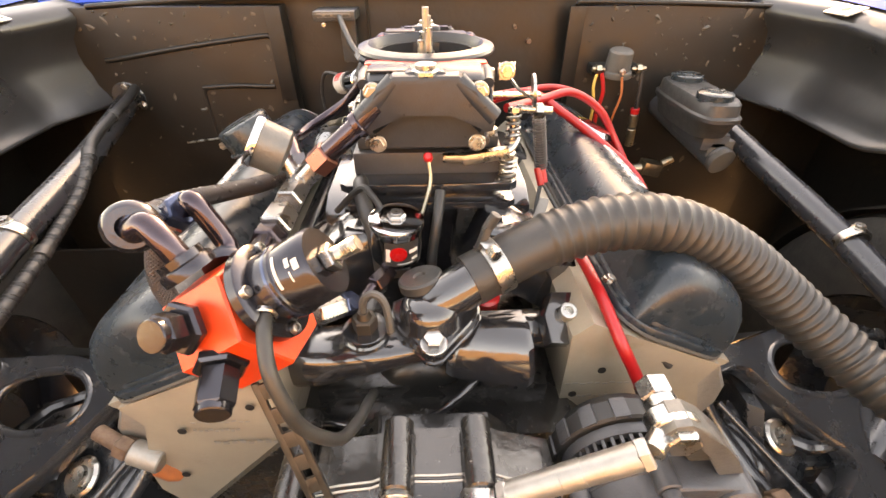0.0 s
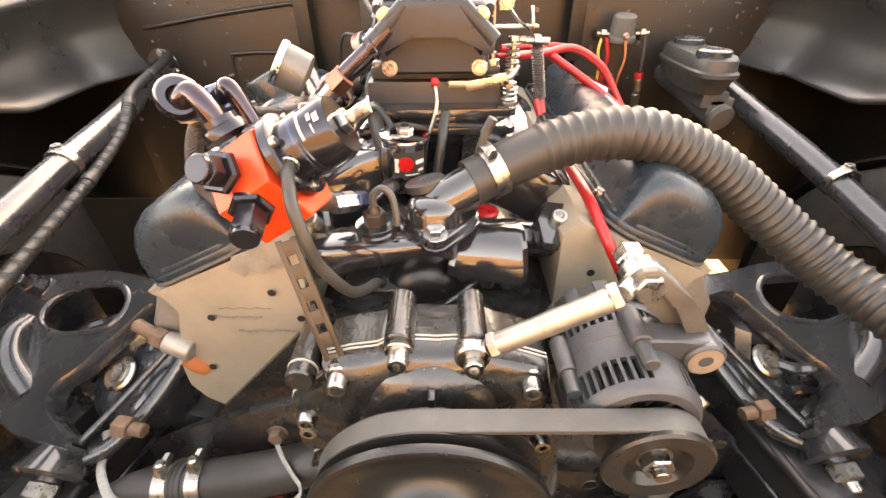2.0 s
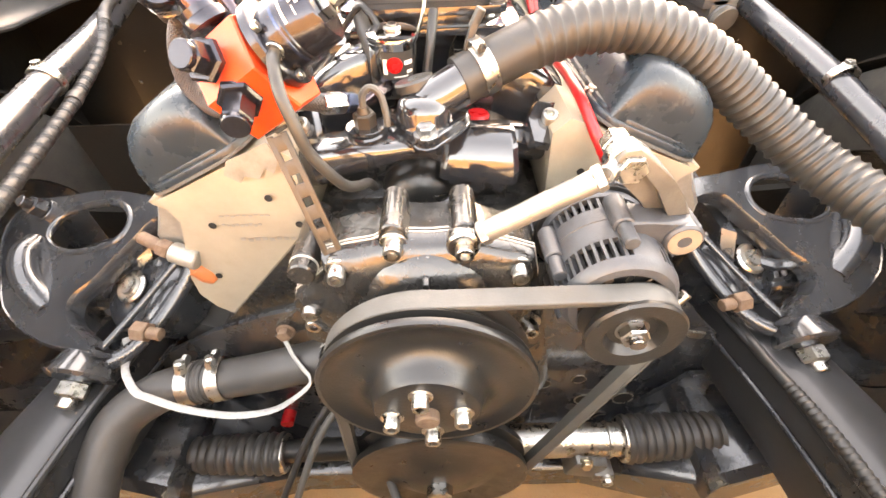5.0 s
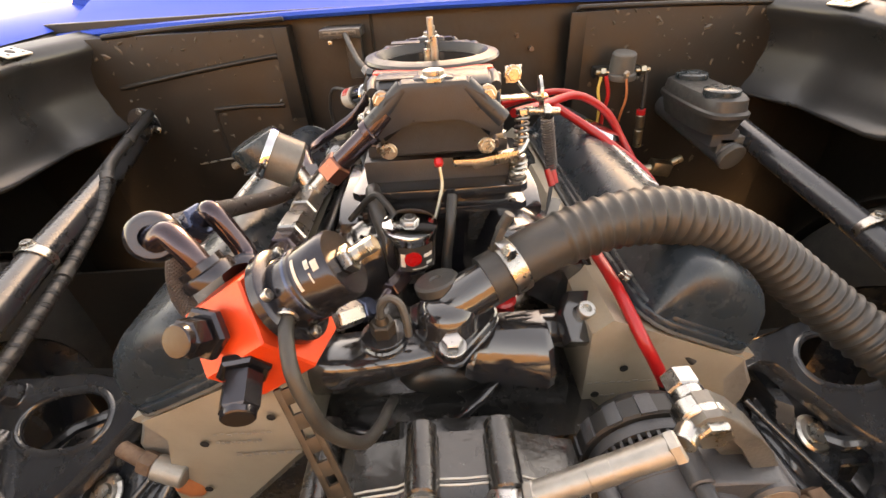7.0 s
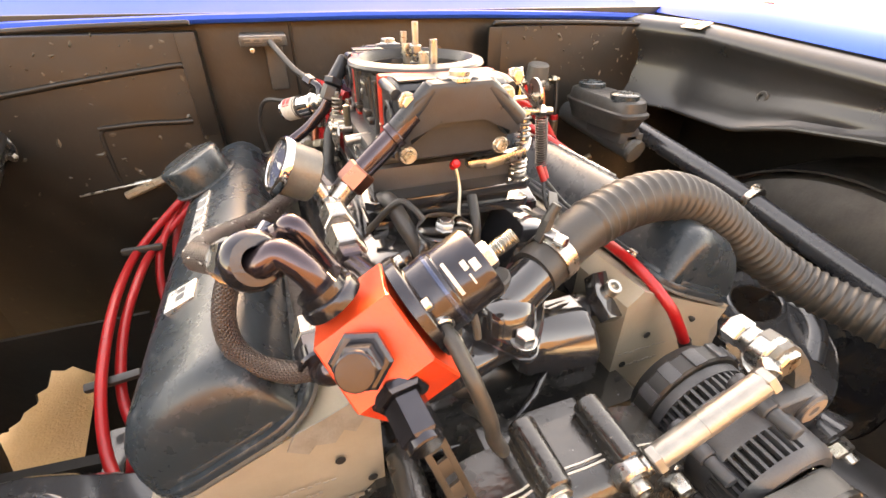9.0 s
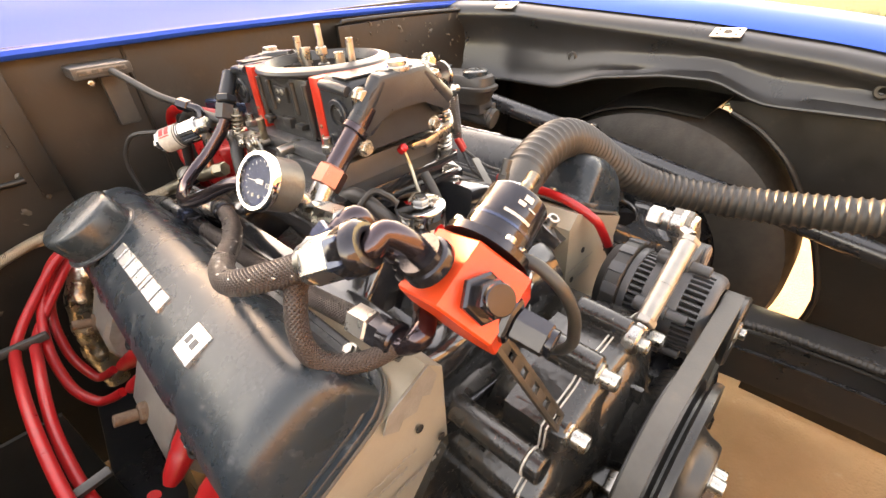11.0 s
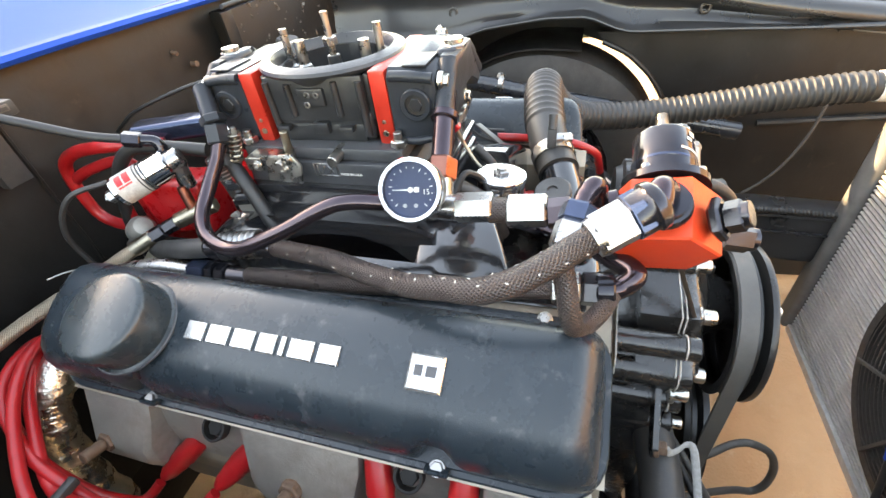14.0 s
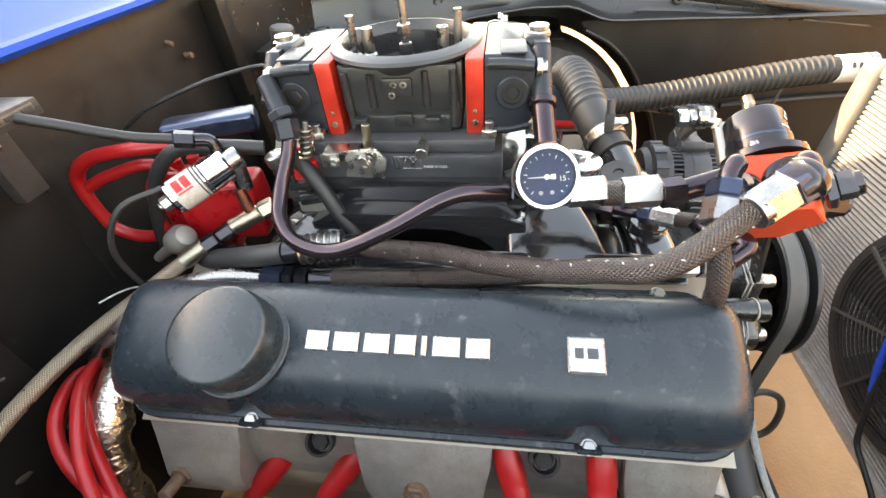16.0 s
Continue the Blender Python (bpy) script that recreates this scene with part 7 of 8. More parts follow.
tube(bm, [(-0.0980, 0.193, 0.8665), (-0.0955, 0.178, 0.864), (-0.091, 0.162, 0.850), (-0.0845, 0.155, 0.828), (-0.0800, 0.155, 0.808), (-0.071, 0.160, 0.787), (-0.063, 0.172, 0.766), (-0.057, 0.195, 0.750), (-0.054, 0.220, 0.736), (-0.054, 0.248, 0.712)], 0.0046, 14)
part("hose", bm, "hosedust", bh)
bm = B()
rod(bm, (-0.0990, 0.204, 0.869), (-0.0980, 0.190, 0.8665), 0.0075)
part("nipple", bm, "nickel", bh)
bm = B()
tube(bm, [(0.150, 0.40, 0.785), (0.158, 0.35, 0.780), (0.162, 0.30, 0.774), (0.170, 0.262, 0.755), (0.183, 0.253, 0.731), (0.196, 0.248, 0.706)], 0.0058, 12)
single("charge_wire", bm, "wirered", "thick red charge wire to the alternator", "wire")
bm = B()
tube(bm, [(0.195, 0.249, 0.709), (0.203, 0.244, 0.690), (0.210, 0.236, 0.672)], 0.0068, 12)
single("wire_boot", bm, "wireblk", "black boot on the charge wire", "boot")
bm = B()
tube(bm, [(0.165, 0.40, 0.775), (0.175, 0.36, 0.768), (0.182, 0.32, 0.757), (0.20, 0.285, 0.735), (0.235, 0.275, 0.705)], 0.0042, 10)
single("wire", bm, "wireblk", "black wire beside the red charge wire", "wire")
# ---- rear of the bay: firewall fittings, solenoids, wires ----
bx = thing("vacuum_bracket", (-0.16, 0.87, 0.94), "black bracket on the firewall with pale printed strip", "bracket")
bm = B()
box(bm, (-0.165, 0.905, 0.942), (0.075, 0.07, 0.016), bev=0.003)
box(bm, (-0.150, 0.925, 0.900), (0.03, 0.015, 0.09), bev=0.003)
part("body", bm, "plastic", bx)
bm = B()
box(bm, (-0.165, 0.871, 0.9435), (0.060, 0.004, 0.007), bev=0.001)
part("label_strip", bm, "bracket", bx)
for k, wd in enumerate((0.012, 0.009, 0.014, 0.01)):
    bm = B()
    box(bm, (-0.191 + 0.016 * k, 0.8685, 0.9435), (wd, 0.0012, 0.0035))
    part("print_bar", bm, "plastic", bx)
bolt(bx, (-0.185, 0.873, 0.928), (0, -1, 0), 0.004, 0.003, washer=False)
vh = thing("control_hose", (-0.13, 0.8, 0.92), "thin black hose from firewall bracket to the solenoid", "hose")
bm = B()
tube(bm, [(-0.158, 0.880, 0.945), (-0.146, 0.845, 0.930), (-0.128, 0.80, 0.909), (-0.112, 0.768, 0.898)], 0.0050, 12)
part("hose", bm, "wireblk", vh)
bm = B()
hexbar(bm, (-0.112, 0.768, 0.898), (-0.104, 0.752, 0.893), 0.0088)
tube(bm, [(-0.104, 0.752, 0.893), (-0.098, 0.742, 0.889), (-0.098, 0.738, 0.880), (-0.102, 0.738, 0.870)], 0.0065, 12)
part("elbow_fitting", bm, "ano", vh)

s2 = thing("solenoid", (-0.13, 0.75, 0.85), "chrome nitrous solenoid with white and red label", "solenoid", "solenoids")
S0, S1 = V(-0.150, 0.770, 0.8515), V(-0.108, 0.724, 0.869)
sd_ = (S1 - S0).normalized()
bm = B()
rod(bm, S0, S1, 0.0165, seg=32)
part("can", bm, "chrome", s2)
bm = B()
hexbar(bm, S0 - sd_ * 0.010, S0, 0.0075)
rod(bm, S0 - sd_ * 0.013, S0 - sd_ * 0.009, 0.004)
part("nut", bm, "nickel", s2)
bm = B()
lathe(bm, S0 + sd_ * 0.006, sd_, [(0, 0.0162), (0, 0.0169), (0.030, 0.0169), (0.030, 0.0162)], 32)
lab = part("label", bm, "gasket", s2, "white printed label")
for o, wd, m in ((0.031, 0.0016, "plastic"), (0.0345, 0.0016, "plastic"), (0.038, 0.0016, "plastic")):
    bm = B()
    lathe(bm, S0 + sd_ * o, sd_, [(0, 0.0164), (0, 0.0171), (wd, 0.0171), (wd, 0.0164)], 32)
    part("stripe", bm, m, s2)
for a0, a1, h0_, h1_ in ((-30, 12, 0.010, 0.017), (-30, 12, 0.019, 0.026), (16, 22, 0.010, 0.026)):
    part("print_bar", wrap(S0, sd_, 0.0173, a0, a1, h0_, h1_, (-0.6, -0.3, 0.6)), "redplastic", lab)
bm = B()
rod(bm, S1 - sd_ * 0.004, S1 + sd_ * 0.014, 0.0115)
rod(bm, S1 + sd_ * 0.006, S1 + sd_ * 0.006 + V(0.0, 0.0, -0.035), 0.009)
part("valve_body", bm, "nickel", s2)
bm = B()
tube(bm, [S0 + V(0.0, 0.004, 0.014), S0 + V(-0.03, 0.03, 0.01), S0 + V(-0.045, 0.05, -0.03), S0 + V(-0.04, 0.05, -0.09)], 0.003, 8)
part("lead", bm, "wireblk", s2)

s4 = thing("solenoid", (-0.08, 0.68, 0.83), "small black solenoid with silver ends behind the linkage", "solenoid", "solenoids")
Q0, Q1 = V(-0.080, 0.688, 0.864), V(-0.079, 0.677, 0.812)
qd_ = (Q1 - Q0).normalized()
bm = B()
rod(bm, Q0 + qd_ * 0.012, Q1, 0.0112, seg=24)
part("can", bm, "plastic", s4)
bm = B()
rod(bm, Q0, Q0 + qd_ * 0.013, 0.0122, seg=24, ch=0.0015)
part("end_cap", bm, "nickel", s4)
for o in (0.018, 0.0225, 0.027):
    bm = B()
    lathe(bm, Q0 + qd_ * o, qd_, [(0, 0.0108), (0, 0.0115), (0.0016, 0.0115), (0.0016, 0.0108)], 24)
    part("stripe", bm, "nickel", s4)
bm = B()
box(bm, Q1 + V(-0.004, -0.016, 0.004), (0.003, 0.030, 0.016), Matrix.Rotation(0.35, 3, "X"), 0.001)
rod(bm, Q1 + V(-0.0055, -0.022, 0.002), Q1 + V(-0.008, -0.022, 0.002), 0.0045, seg=14)
part("mounting_tab", bm, "zinc", s4)
bm = B()
box(bm, (-0.078, 0.655, 0.846), (0.022, 0.026, 0.030), Matrix.Rotation(0.2, 3, "X"), 0.004)
box(bm, (-0.078, 0.6535, 0.865), (0.014, 0.016, 0.012), Matrix.Rotation(0.2, 3, "X"), 0.003)
single("connector", bm, "redplastic", "red plastic connector beside the idle linkage", "connector")

s3 = thing("nitrous_valve", (-0.124, 0.726, 0.80), "brass and black nitrous valve fitting", "valve")
bm = B()
rod(bm, (-0.128, 0.738, 0.800), (-0.112, 0.708, 0.810), 0.0095)
hexbar(bm, (-0.112, 0.708, 0.810), (-0.104, 0.694, 0.814), 0.0105)
part("body", bm, "brass", s3)
bm = B()
rod(bm, (-0.117, 0.716, 0.808), (-0.112, 0.722, 0.840), 0.006)
part("riser", bm, "copper", s3)
bm = B()
hexbar(bm, (-0.128, 0.738, 0.800), (-0.137, 0.752, 0.794), 0.0085)
hexbar(bm, (-0.138, 0.753, 0.793), (-0.147, 0.767, 0.787), 0.0095)
part("hose_nut", bm, "ano", s3)
st = thing("steel_braided_hose", (-0.25, 0.82, 0.78), "stainless braided nitrous hose with gold end", "hose")
bm = B()
rod(bm, (-0.146, 0.766, 0.788), (-0.163, 0.787, 0.778), 0.0092)
part("hose_end", bm, "brass", st, "gold plated hose end")
bm = B()
tube(bm, [(-0.161, 0.785, 0.779), (-0.20, 0.822, 0.762), (-0.25, 0.852, 0.752), (-0.30, 0.872, 0.742), (-0.36, 0.89, 0.725), (-0.45, 0.905, 0.69)], 0.0078, 14)
part("hose", bm, "steelbraid", st)
bm = B()
tube(bm, [(-0.20, 0.815, 0.768), (-0.205, 0.81, 0.782), (-0.222, 0.812, 0.792), (-0.238, 0.82, 0.794)], 0.0009, 6)
single("zip_tie", bm, "strap", "loose pale zip tie tail round the hose", "zip tie")

cv = thing("check_valve", (-0.158, 0.625, 0.80), "finned nickel check valve with black end", "valve")
bm = B()
tube(bm, [(-0.152, 0.603, 0.800), (-0.159, 0.648, 0.797)], 0.0155, 24, step=0.001, rf=lambda s: 0.0145 + 0.0016 * math.sin(s * 900))
part("body", bm, "nickel", cv)
bm = B()
rod(bm, (-0.160, 0.647, 0.797), (-0.162, 0.664, 0.796), 0.0125)
part("end", bm, "ano", cv)
bm = B()
tube(bm, [(-0.162, 0.664, 0.796), (-0.163, 0.70, 0.79), (-0.155, 0.74, 0.778), (-0.14, 0.78, 0.762), (-0.11, 0.82, 0.74), (-0.07, 0.86, 0.70)], 0.0115, 16)
single("fuel_hose", bm, "rubber", "thick black rubber hose behind the check valve", "hose")

ds = thing("distributor", (-0.05, 0.80, 0.70), "red-capped distributor behind the carburettor", "distributor")
bm = B()
lathe(bm, (-0.045, 0.84, 0.70), (0, 0, 1), [(0, 0), (0, 0.034), (0.03, 0.036), (0.035, 0.04), (0.09, 0.039), (0.10, 0.034), (0.115, 0.03), (0.115, 0)], 32)
part("cap", bm, "redplastic", ds)
for k in range(8):
    a = 2 * math.pi * k / 8
    bm = B()
    p = V(-0.045 + 0.028 * math.cos(a), 0.84 + 0.028 * math.sin(a), 0.805)
    rod(bm, p, p + V(0, 0, 0.022), 0.0075)
    part("tower", bm, "redplastic", ds)
bm = B()
rod(bm, (-0.045, 0.84, 0.60), (-0.045, 0.84, 0.70), 0.03)
part("base", bm, "alu", ds)
bm = B()
box(bm, (-0.072, 0.775, 0.792), (0.05, 0.095, 0.075), Matrix.Rotation(0.1, 3, "Z"), 0.009, 3)
single("ignition_module", bm, "redplastic", "red plastic ignition module behind the solenoid", "ignition module")
bm = B()
lathe(bm, (-0.124, 0.822, 0.772), (-0.1, -0.5, 0.35), [(-0.06, 0), (-0.06, 0.006), (0.0, 0.007), (0.0, 0.014), (0.003, 0.016), (0.020, 0.016), (0.028, 0.011), (0.031, 0)], 28)
single("vacuum_canister", bm, "alu", "small dull aluminium canister on the distributor", "canister")
for pts_, r in (([(-0.050, 0.79, 0.862), (-0.083, 0.846, 0.872), (-0.088, 0.905, 0.863), (-0.090, 0.936, 0.840), (-0.092, 0.938, 0.80), (-0.092, 0.928, 0.765), (-0.088, 0.895, 0.750), (-0.078, 0.85, 0.758), (-0.075, 0.80, 0.765)], 0.0078),
                ([(-0.088, 0.938, 0.822), (-0.084, 0.90, 0.838), (-0.072, 0.85, 0.846), (-0.060, 0.83, 0.815)], 0.007),
                ([(-0.055, 0.825, 0.818), (-0.092, 0.836, 0.838), (-0.106, 0.842, 0.80), (-0.10, 0.845, 0.75), (-0.06, 0.85, 0.70)], 0.006)):
    bm = B()
    tube(bm, pts_, r, 14)
    single("ignition_wire", bm, "wirered", "thick red silicone ignition wire looping by the firewall", "wire", "ignition wires")
for pts_, r in (([(-0.075, 0.70, 0.868), (-0.090, 0.745, 0.878), (-0.098, 0.785, 0.878), (-0.105, 0.816, 0.852), (-0.108, 0.842, 0.80), (-0.11, 0.855, 0.75), (-0.11, 0.855, 0.70)], 0.0078), ([(0.0, 0.69, 0.91), (0.089, 0.76, 0.901), (0.058, 0.8, 0.902), (0.039, 0.84, 0.894), (0.015, 0.9, 0.875), (0.008, 0.945, 0.848)], 0.0026), ([(-0.085, 0.665, 0.865), (-0.10, 0.64, 0.845), (-0.11, 0.62, 0.81), (-0.12, 0.60, 0.78)], 0.0085)):
    bm = B()
    tube(bm, pts_, r, 10)
    single("cable", bm, "wireblk", "black cable by the firewall", "cable", "black cables")
wpn = thing("wiper_motor", (0.0, 0.86, 0.88), "long black and blue finned module behind the carburettor", "module")
bm = B()
box(bm, (-0.025, 0.788, 0.872), (0.106, 0.034, 0.024), Matrix.Rotation(-1.2, 3, "Z"), 0.006, 3)
part("body", bm, "anoblue", wpn)
tl = thing("throttle_cable", (-0.1, 0.86, 0.72), "thin steel cable with crimp along the firewall", "cable")
bm = B()
tube(bm, [(-0.52, 0.905, 0.700), (-0.40, 0.90, 0.715), (-0.30, 0.885, 0.725)], 0.0022, 8)
part("cable", bm, "zinc", tl)
bm = B()
rod(bm, (-0.43, 0.902, 0.711), (-0.40, 0.90, 0.715), 0.005)
part("crimp", bm, "zinc", tl)

# spark plug wires in two looms on the near side
loom = [
    ([(-0.10, 0.868, 0.690), (-0.21, 0.870, 0.705), (-0.274, 0.852, 0.724), (-0.318, 0.825, 0.724), (-0.358, 0.800, 0.699), (-0.404, 0.74, 0.668), (-0.408, 0.65, 0.672), (-0.408, 0.56, 0.664), (-0.405, 0.47, 0.640), (-0.398, 0.41, 0.610), (-0.382, 0.37, 0.598), (-0.362, 0.353, 0.612), (-0.348, 0.352, 0.645)], 0.0060),
    ([(-0.10, 0.878, 0.676), (-0.21, 0.878, 0.692), (-0.270, 0.860, 0.711), (-0.308, 0.834, 0.711), (-0.344, 0.803, 0.688), (-0.385, 0.745, 0.662), (-0.390, 0.67, 0.668), (-0.398, 0.57, 0.650), (-0.396, 0.49, 0.622), (-0.385, 0.445, 0.600), (-0.365, 0.420, 0.606), (-0.348, 0.418, 0.636)], 0.0060),
    ([(-0.12, 0.872, 0.664), (-0.22, 0.876, 0.682), (-0.274, 0.872, 0.716), (-0.330, 0.846, 0.712), (-0.366, 0.79, 0.680), (-0.380, 0.72, 0.655), (-0.380, 0.672, 0.618), (-0.366, 0.640, 0.602), (-0.352, 0.628, 0.602), (-0.337, 0.616, 0.611)], 0.0060),
    ([(-0.12, 0.866, 0.650), (-0.22, 0.870, 0.668), (-0.270, 0.880, 0.702), (-0.328, 0.858, 0.696), (-0.362, 0.805, 0.662), (-0.370, 0.750, 0.618), (-0.360, 0.722, 0.582), (-0.350, 0.714, 0.578), (-0.337, 0.706, 0.586)], 0.0060),
]
for pts_, r in loom:
    bm = B()
    tube(bm, pts_, r, 12)
    single("spark_plug_wire", bm, "wirered", "red silicone spark plug wire in a side loom", "wire", "spark plug wires")
for c, dr in (((-0.400, 0.722, 0.6705), (0, -1, 0)), ((-0.398, 0.48, 0.632), (0.1, -0.8, -0.35))):
    bm = B()
    u, v, w = frame_of(dr)
    box(bm, c, (0.056, 0.010, 0.010) if abs(v.x) > abs(u.x) else (0.010, 0.056, 0.010), Matrix((v, u, w)).transposed(), 0.003)
    ws = single("wire_separator", bm, "plastic", "black plastic spark plug wire separator", "separator", "wire separators")
hs_ = thing("heat_sleeve", (-0.33, 0.82, 0.60), "crinkled silver heat sleeve round a pipe", "heat sleeve")
bm = B()
tube(bm, [(-0.16, 0.818, 0.672), (-0.215, 0.822, 0.700), (-0.262, 0.828, 0.708), (-0.303, 0.830, 0.686), (-0.330, 0.83, 0.64), (-0.345, 0.83, 0.56), (-0.345, 0.83, 0.48)], 0.020, 22, step=0.001, rf=lambda s: 0.0195 + 0.00022 * math.sin(s * 2300) + 0.0012 * math.sin(s * 130))
part("sleeve", bm, "foil", hs_)
bm = B()
ringbar(bm, (-0.300, 0.830, 0.689), (-0.6, 0, -0.8), 0.010, 0.0222, 0.019, 24)
part("tie_band", bm, "foil", hs_)

# ---- carburettor linkage, both sides ----
lk = thing("throttle_linkage", (0.1, 0.46, 0.9), "zinc plated throttle linkage with springs beside the carburettor", "linkage", "linkages")


def spring(parent, p0, p1, r, wire, turns, m="zinc"):
    p0, p1 = V(p0), V(p1)
    u, v, w = frame_of(p1 - p0)
    n_ = turns * 10
    bm = B()
    tube(bm, [p0.lerp(p1, k / n_) + (u * math.cos(2 * math.pi * k / 10) + v * math.sin(2 * math.pi * k / 10)) * r for k in range(n_ + 1)], wire, 5, 1)
    return part("spring", bm, m, parent)


spring(lk, (0.089, 0.436, 0.872), (0.090, 0.441, 0.903), 0.007, 0.0016, 5)
bm = B()
rod(bm, (0.089, 0.436, 0.866), (0.090, 0.442, 0.910), 0.0035)
hexbar(bm, (0.090, 0.441, 0.905), (0.090, 0.442, 0.911), 0.007)
part("spring_screw", bm, "zinc", lk)
spring(lk, (0.088, 0.440, 0.834), (0.088, 0.441, 0.855), 0.009, 0.0018, 4)
bm = B()
hexbar(bm, (0.088, 0.441, 0.855), (0.088, 0.441, 0.862), 0.0085)
rod(bm, (0.088, 0.44, 0.82), (0.088, 0.44, 0.856), 0.004)
part("spring_screw", bm, "zinc", lk)
bm = B()
box(bm, (0.092, 0.462, 0.918), (0.055, 0.014, 0.003), bev=0.001)
box(bm, (0.068, 0.462, 0.931), (0.003, 0.010, 0.026), bev=0.001)
part("bracket", bm, "zinc", lk)
bm = B()
prism(bm, [(-0.007, -0.009), (0.008, -0.006), (0.009, 0.008), (-0.008, 0.007)], (0.080, 0.452, 0.944), (1, 0, 0), (0, 0.25, 1), 0.0025, 0.0006)
part("plate", bm, "zinc", lk)
bolt(lk, (0.080, 0.449, 0.944), (0, -1, 0.1), 0.006, 0.006, kind="hex")
bm = B()
lathe(bm, (0.110, 0.458, 0.922), (1, -0.1, 0.1), [(0, 0), (0, 0.017), (0.003, 0.017), (0.003, 0)], 24)
part("lever_disc", bm, "zinc", lk)
bm = B()
rod(bm, (0.095, 0.455, 0.905), (0.132, 0.452, 0.903), 0.0042)
hexbar(bm, (0.114, 0.4535, 0.904), (0.122, 0.453, 0.9035), 0.0075)
part("cross_bolt", bm, "zinc", lk)
bm = B()
tube(bm, [(0.082, 0.449, 0.940), (0.095, 0.452, 0.925), (0.110, 0.456, 0.915)], 0.0018, 6)
part("wire_link", bm, "zinc", lk)
bm = B()
box(bm, (0.060, 0.424, 0.866), (0.05, 0.012, 0.012), Matrix.Rotation(-0.15, 3, "Y"), 0.003)
box(bm, (0.030, 0.424, 0.8645), (0.03, 0.010, 0.008), bev=0.002)
part("pump_arm", bm, "zinc", lk)
bm = B()
tube(bm, [(0.075, 0.424, 0.866), (0.088, 0.428, 0.872), (0.095, 0.436, 0.880)], 0.004, 8)
part("pump_lever", bm, "zinc", lk)
spring(lk, (0.118, 0.450, 0.898), (0.129, 0.455, 0.838), 0.0065, 0.0011, 20, "altgrey")
for p0, p1 in (((0.129, 0.455, 0.842), (0.133, 0.446, 0.822)), ((0.124, 0.452, 0.838), (0.129, 0.444, 0.820))):
    bm = B()
    rod(bm, p0, p1, 0.004)
    part("terminal", bm, "wirered", lk)
bm = B()
box(bm, (0.118, 0.40, 0.800), (0.011, 0.06, 0.003), Matrix.Rotation(0.5, 3, "X") @ Matrix.Rotation(-0.4, 3, "Z"), 0.0008)
part("spring_bracket", bm, "bracket", lk)
for pts_ in ([(0.131, 0.446, 0.822), (0.145, 0.42, 0.80), (0.15, 0.39, 0.795)], [(0.128, 0.444, 0.82), (0.12, 0.42, 0.80), (0.115, 0.38, 0.79)]):
    bm = B()
    tube(bm, pts_, 0.0022, 6)
    part("wire", bm, "wireblk", lk)
for x, y, z in ((0.068, 0.459, 0.885), (-0.068, 0.459, 0.885), (-0.07, 0.637, 0.885)):
    bm = B()
    rod(bm, (x, y, 0.876), (x, y, 0.892), 0.0045)
    hexbar(bm, (x, y, 0.8765), (x, y, 0.884), 0.0085)
    part("carb_stud_nut", bm, "zinc", cb, "zinc stud and nut")
l2 = thing("idle_linkage", (-0.09, 0.6, 0.87), "zinc plated idle linkage with spring screws", "linkage", "linkages")
bm = B()
prism(bm, [(-0.022, -0.018), (0.018, -0.020), (0.022, 0.0), (0.012, 0.012), (-0.02, 0.010)], (-0.096, 0.582, 0.866), (0, -1, 0), (0.15, 0, 1), 0.003, 0.0008)
part("lever", bm, "zinc", l2)
bm = B()
box(bm, (-0.088, 0.607, 0.873), (0.02, 0.035, 0.004), bev=0.001)
box(bm, (-0.098, 0.618, 0.866), (0.003, 0.02, 0.014), bev=0.001)
part("bracket", bm, "zinc", l2)
for y, z in ((0.582, 0.862), (0.575, 0.873), (0.614, 0.865)):
    bolt(l2, (-0.099, y, z), (-1, 0, 0.1), 0.0042, 0.004, washer=True)
spring(l2, (-0.088, 0.650, 0.862), (-0.084, 0.642, 0.895), 0.006, 0.0016, 6, "brass")
bm = B()
rod(bm, (-0.088, 0.650, 0.855), (-0.083, 0.641, 0.901), 0.003)
part("spring_screw", bm, "zinc", l2)
bm = B()
rod(bm, (-0.082, 0.582, 0.872), (-0.082, 0.580, 0.897), 0.0045)
part("idle_screw", bm, "brass", l2)
bm = B()
rod(bm, (-0.065, 0.583, 0.868), (-0.105, 0.583, 0.868), 0.0048)
part("shaft", bm, "zinc", l2)
bm = B()
rod(bm, (-0.065, 0.525, 0.872), (-0.095, 0.525, 0.870), 0.006)
part("shaft", bm, "zinc", l2)
# nitrous plate details
for y, z, wy, wz, tilt in ((0.542, 0.8610, 0.029, 0.0012, 0), (0.542, 0.8475, 0.029, 0.0012, 0), (0.5565, 0.8543, 0.0012, 0.0147, 0), (0.5285, 0.8543, 0.0012, 0.0147, 0), (0.552, 0.8543, 0.0014, 0.010, 0), (0.546, 0.8543, 0.0014, 0.011, 0.5), (0.536, 0.8543, 0.0014, 0.012, 0.6), (0.536, 0.8543, 0.0014, 0.012, -0.6)):
    bm = B()
    box(bm, (-0.0828, y, z), (0.0016, wy, wz), Matrix.Rotation(tilt, 3, "X"), 0.0003, 1)
    part("logo_bar", bm, "nickel", sp)
tx = bpy.data.curves.new("caption", "FONT")
tx.body = "MADE IN U.S.A."
tx.size = 0.0038
tx.extrude = 0.0002
tmp = new("caption_source", tx)
dg = bpy.context.evaluated_depsgraph_get()
me = bpy.data.meshes.new_from_object(tmp.evaluated_get(dg))
bpy.data.objects.remove(tmp)
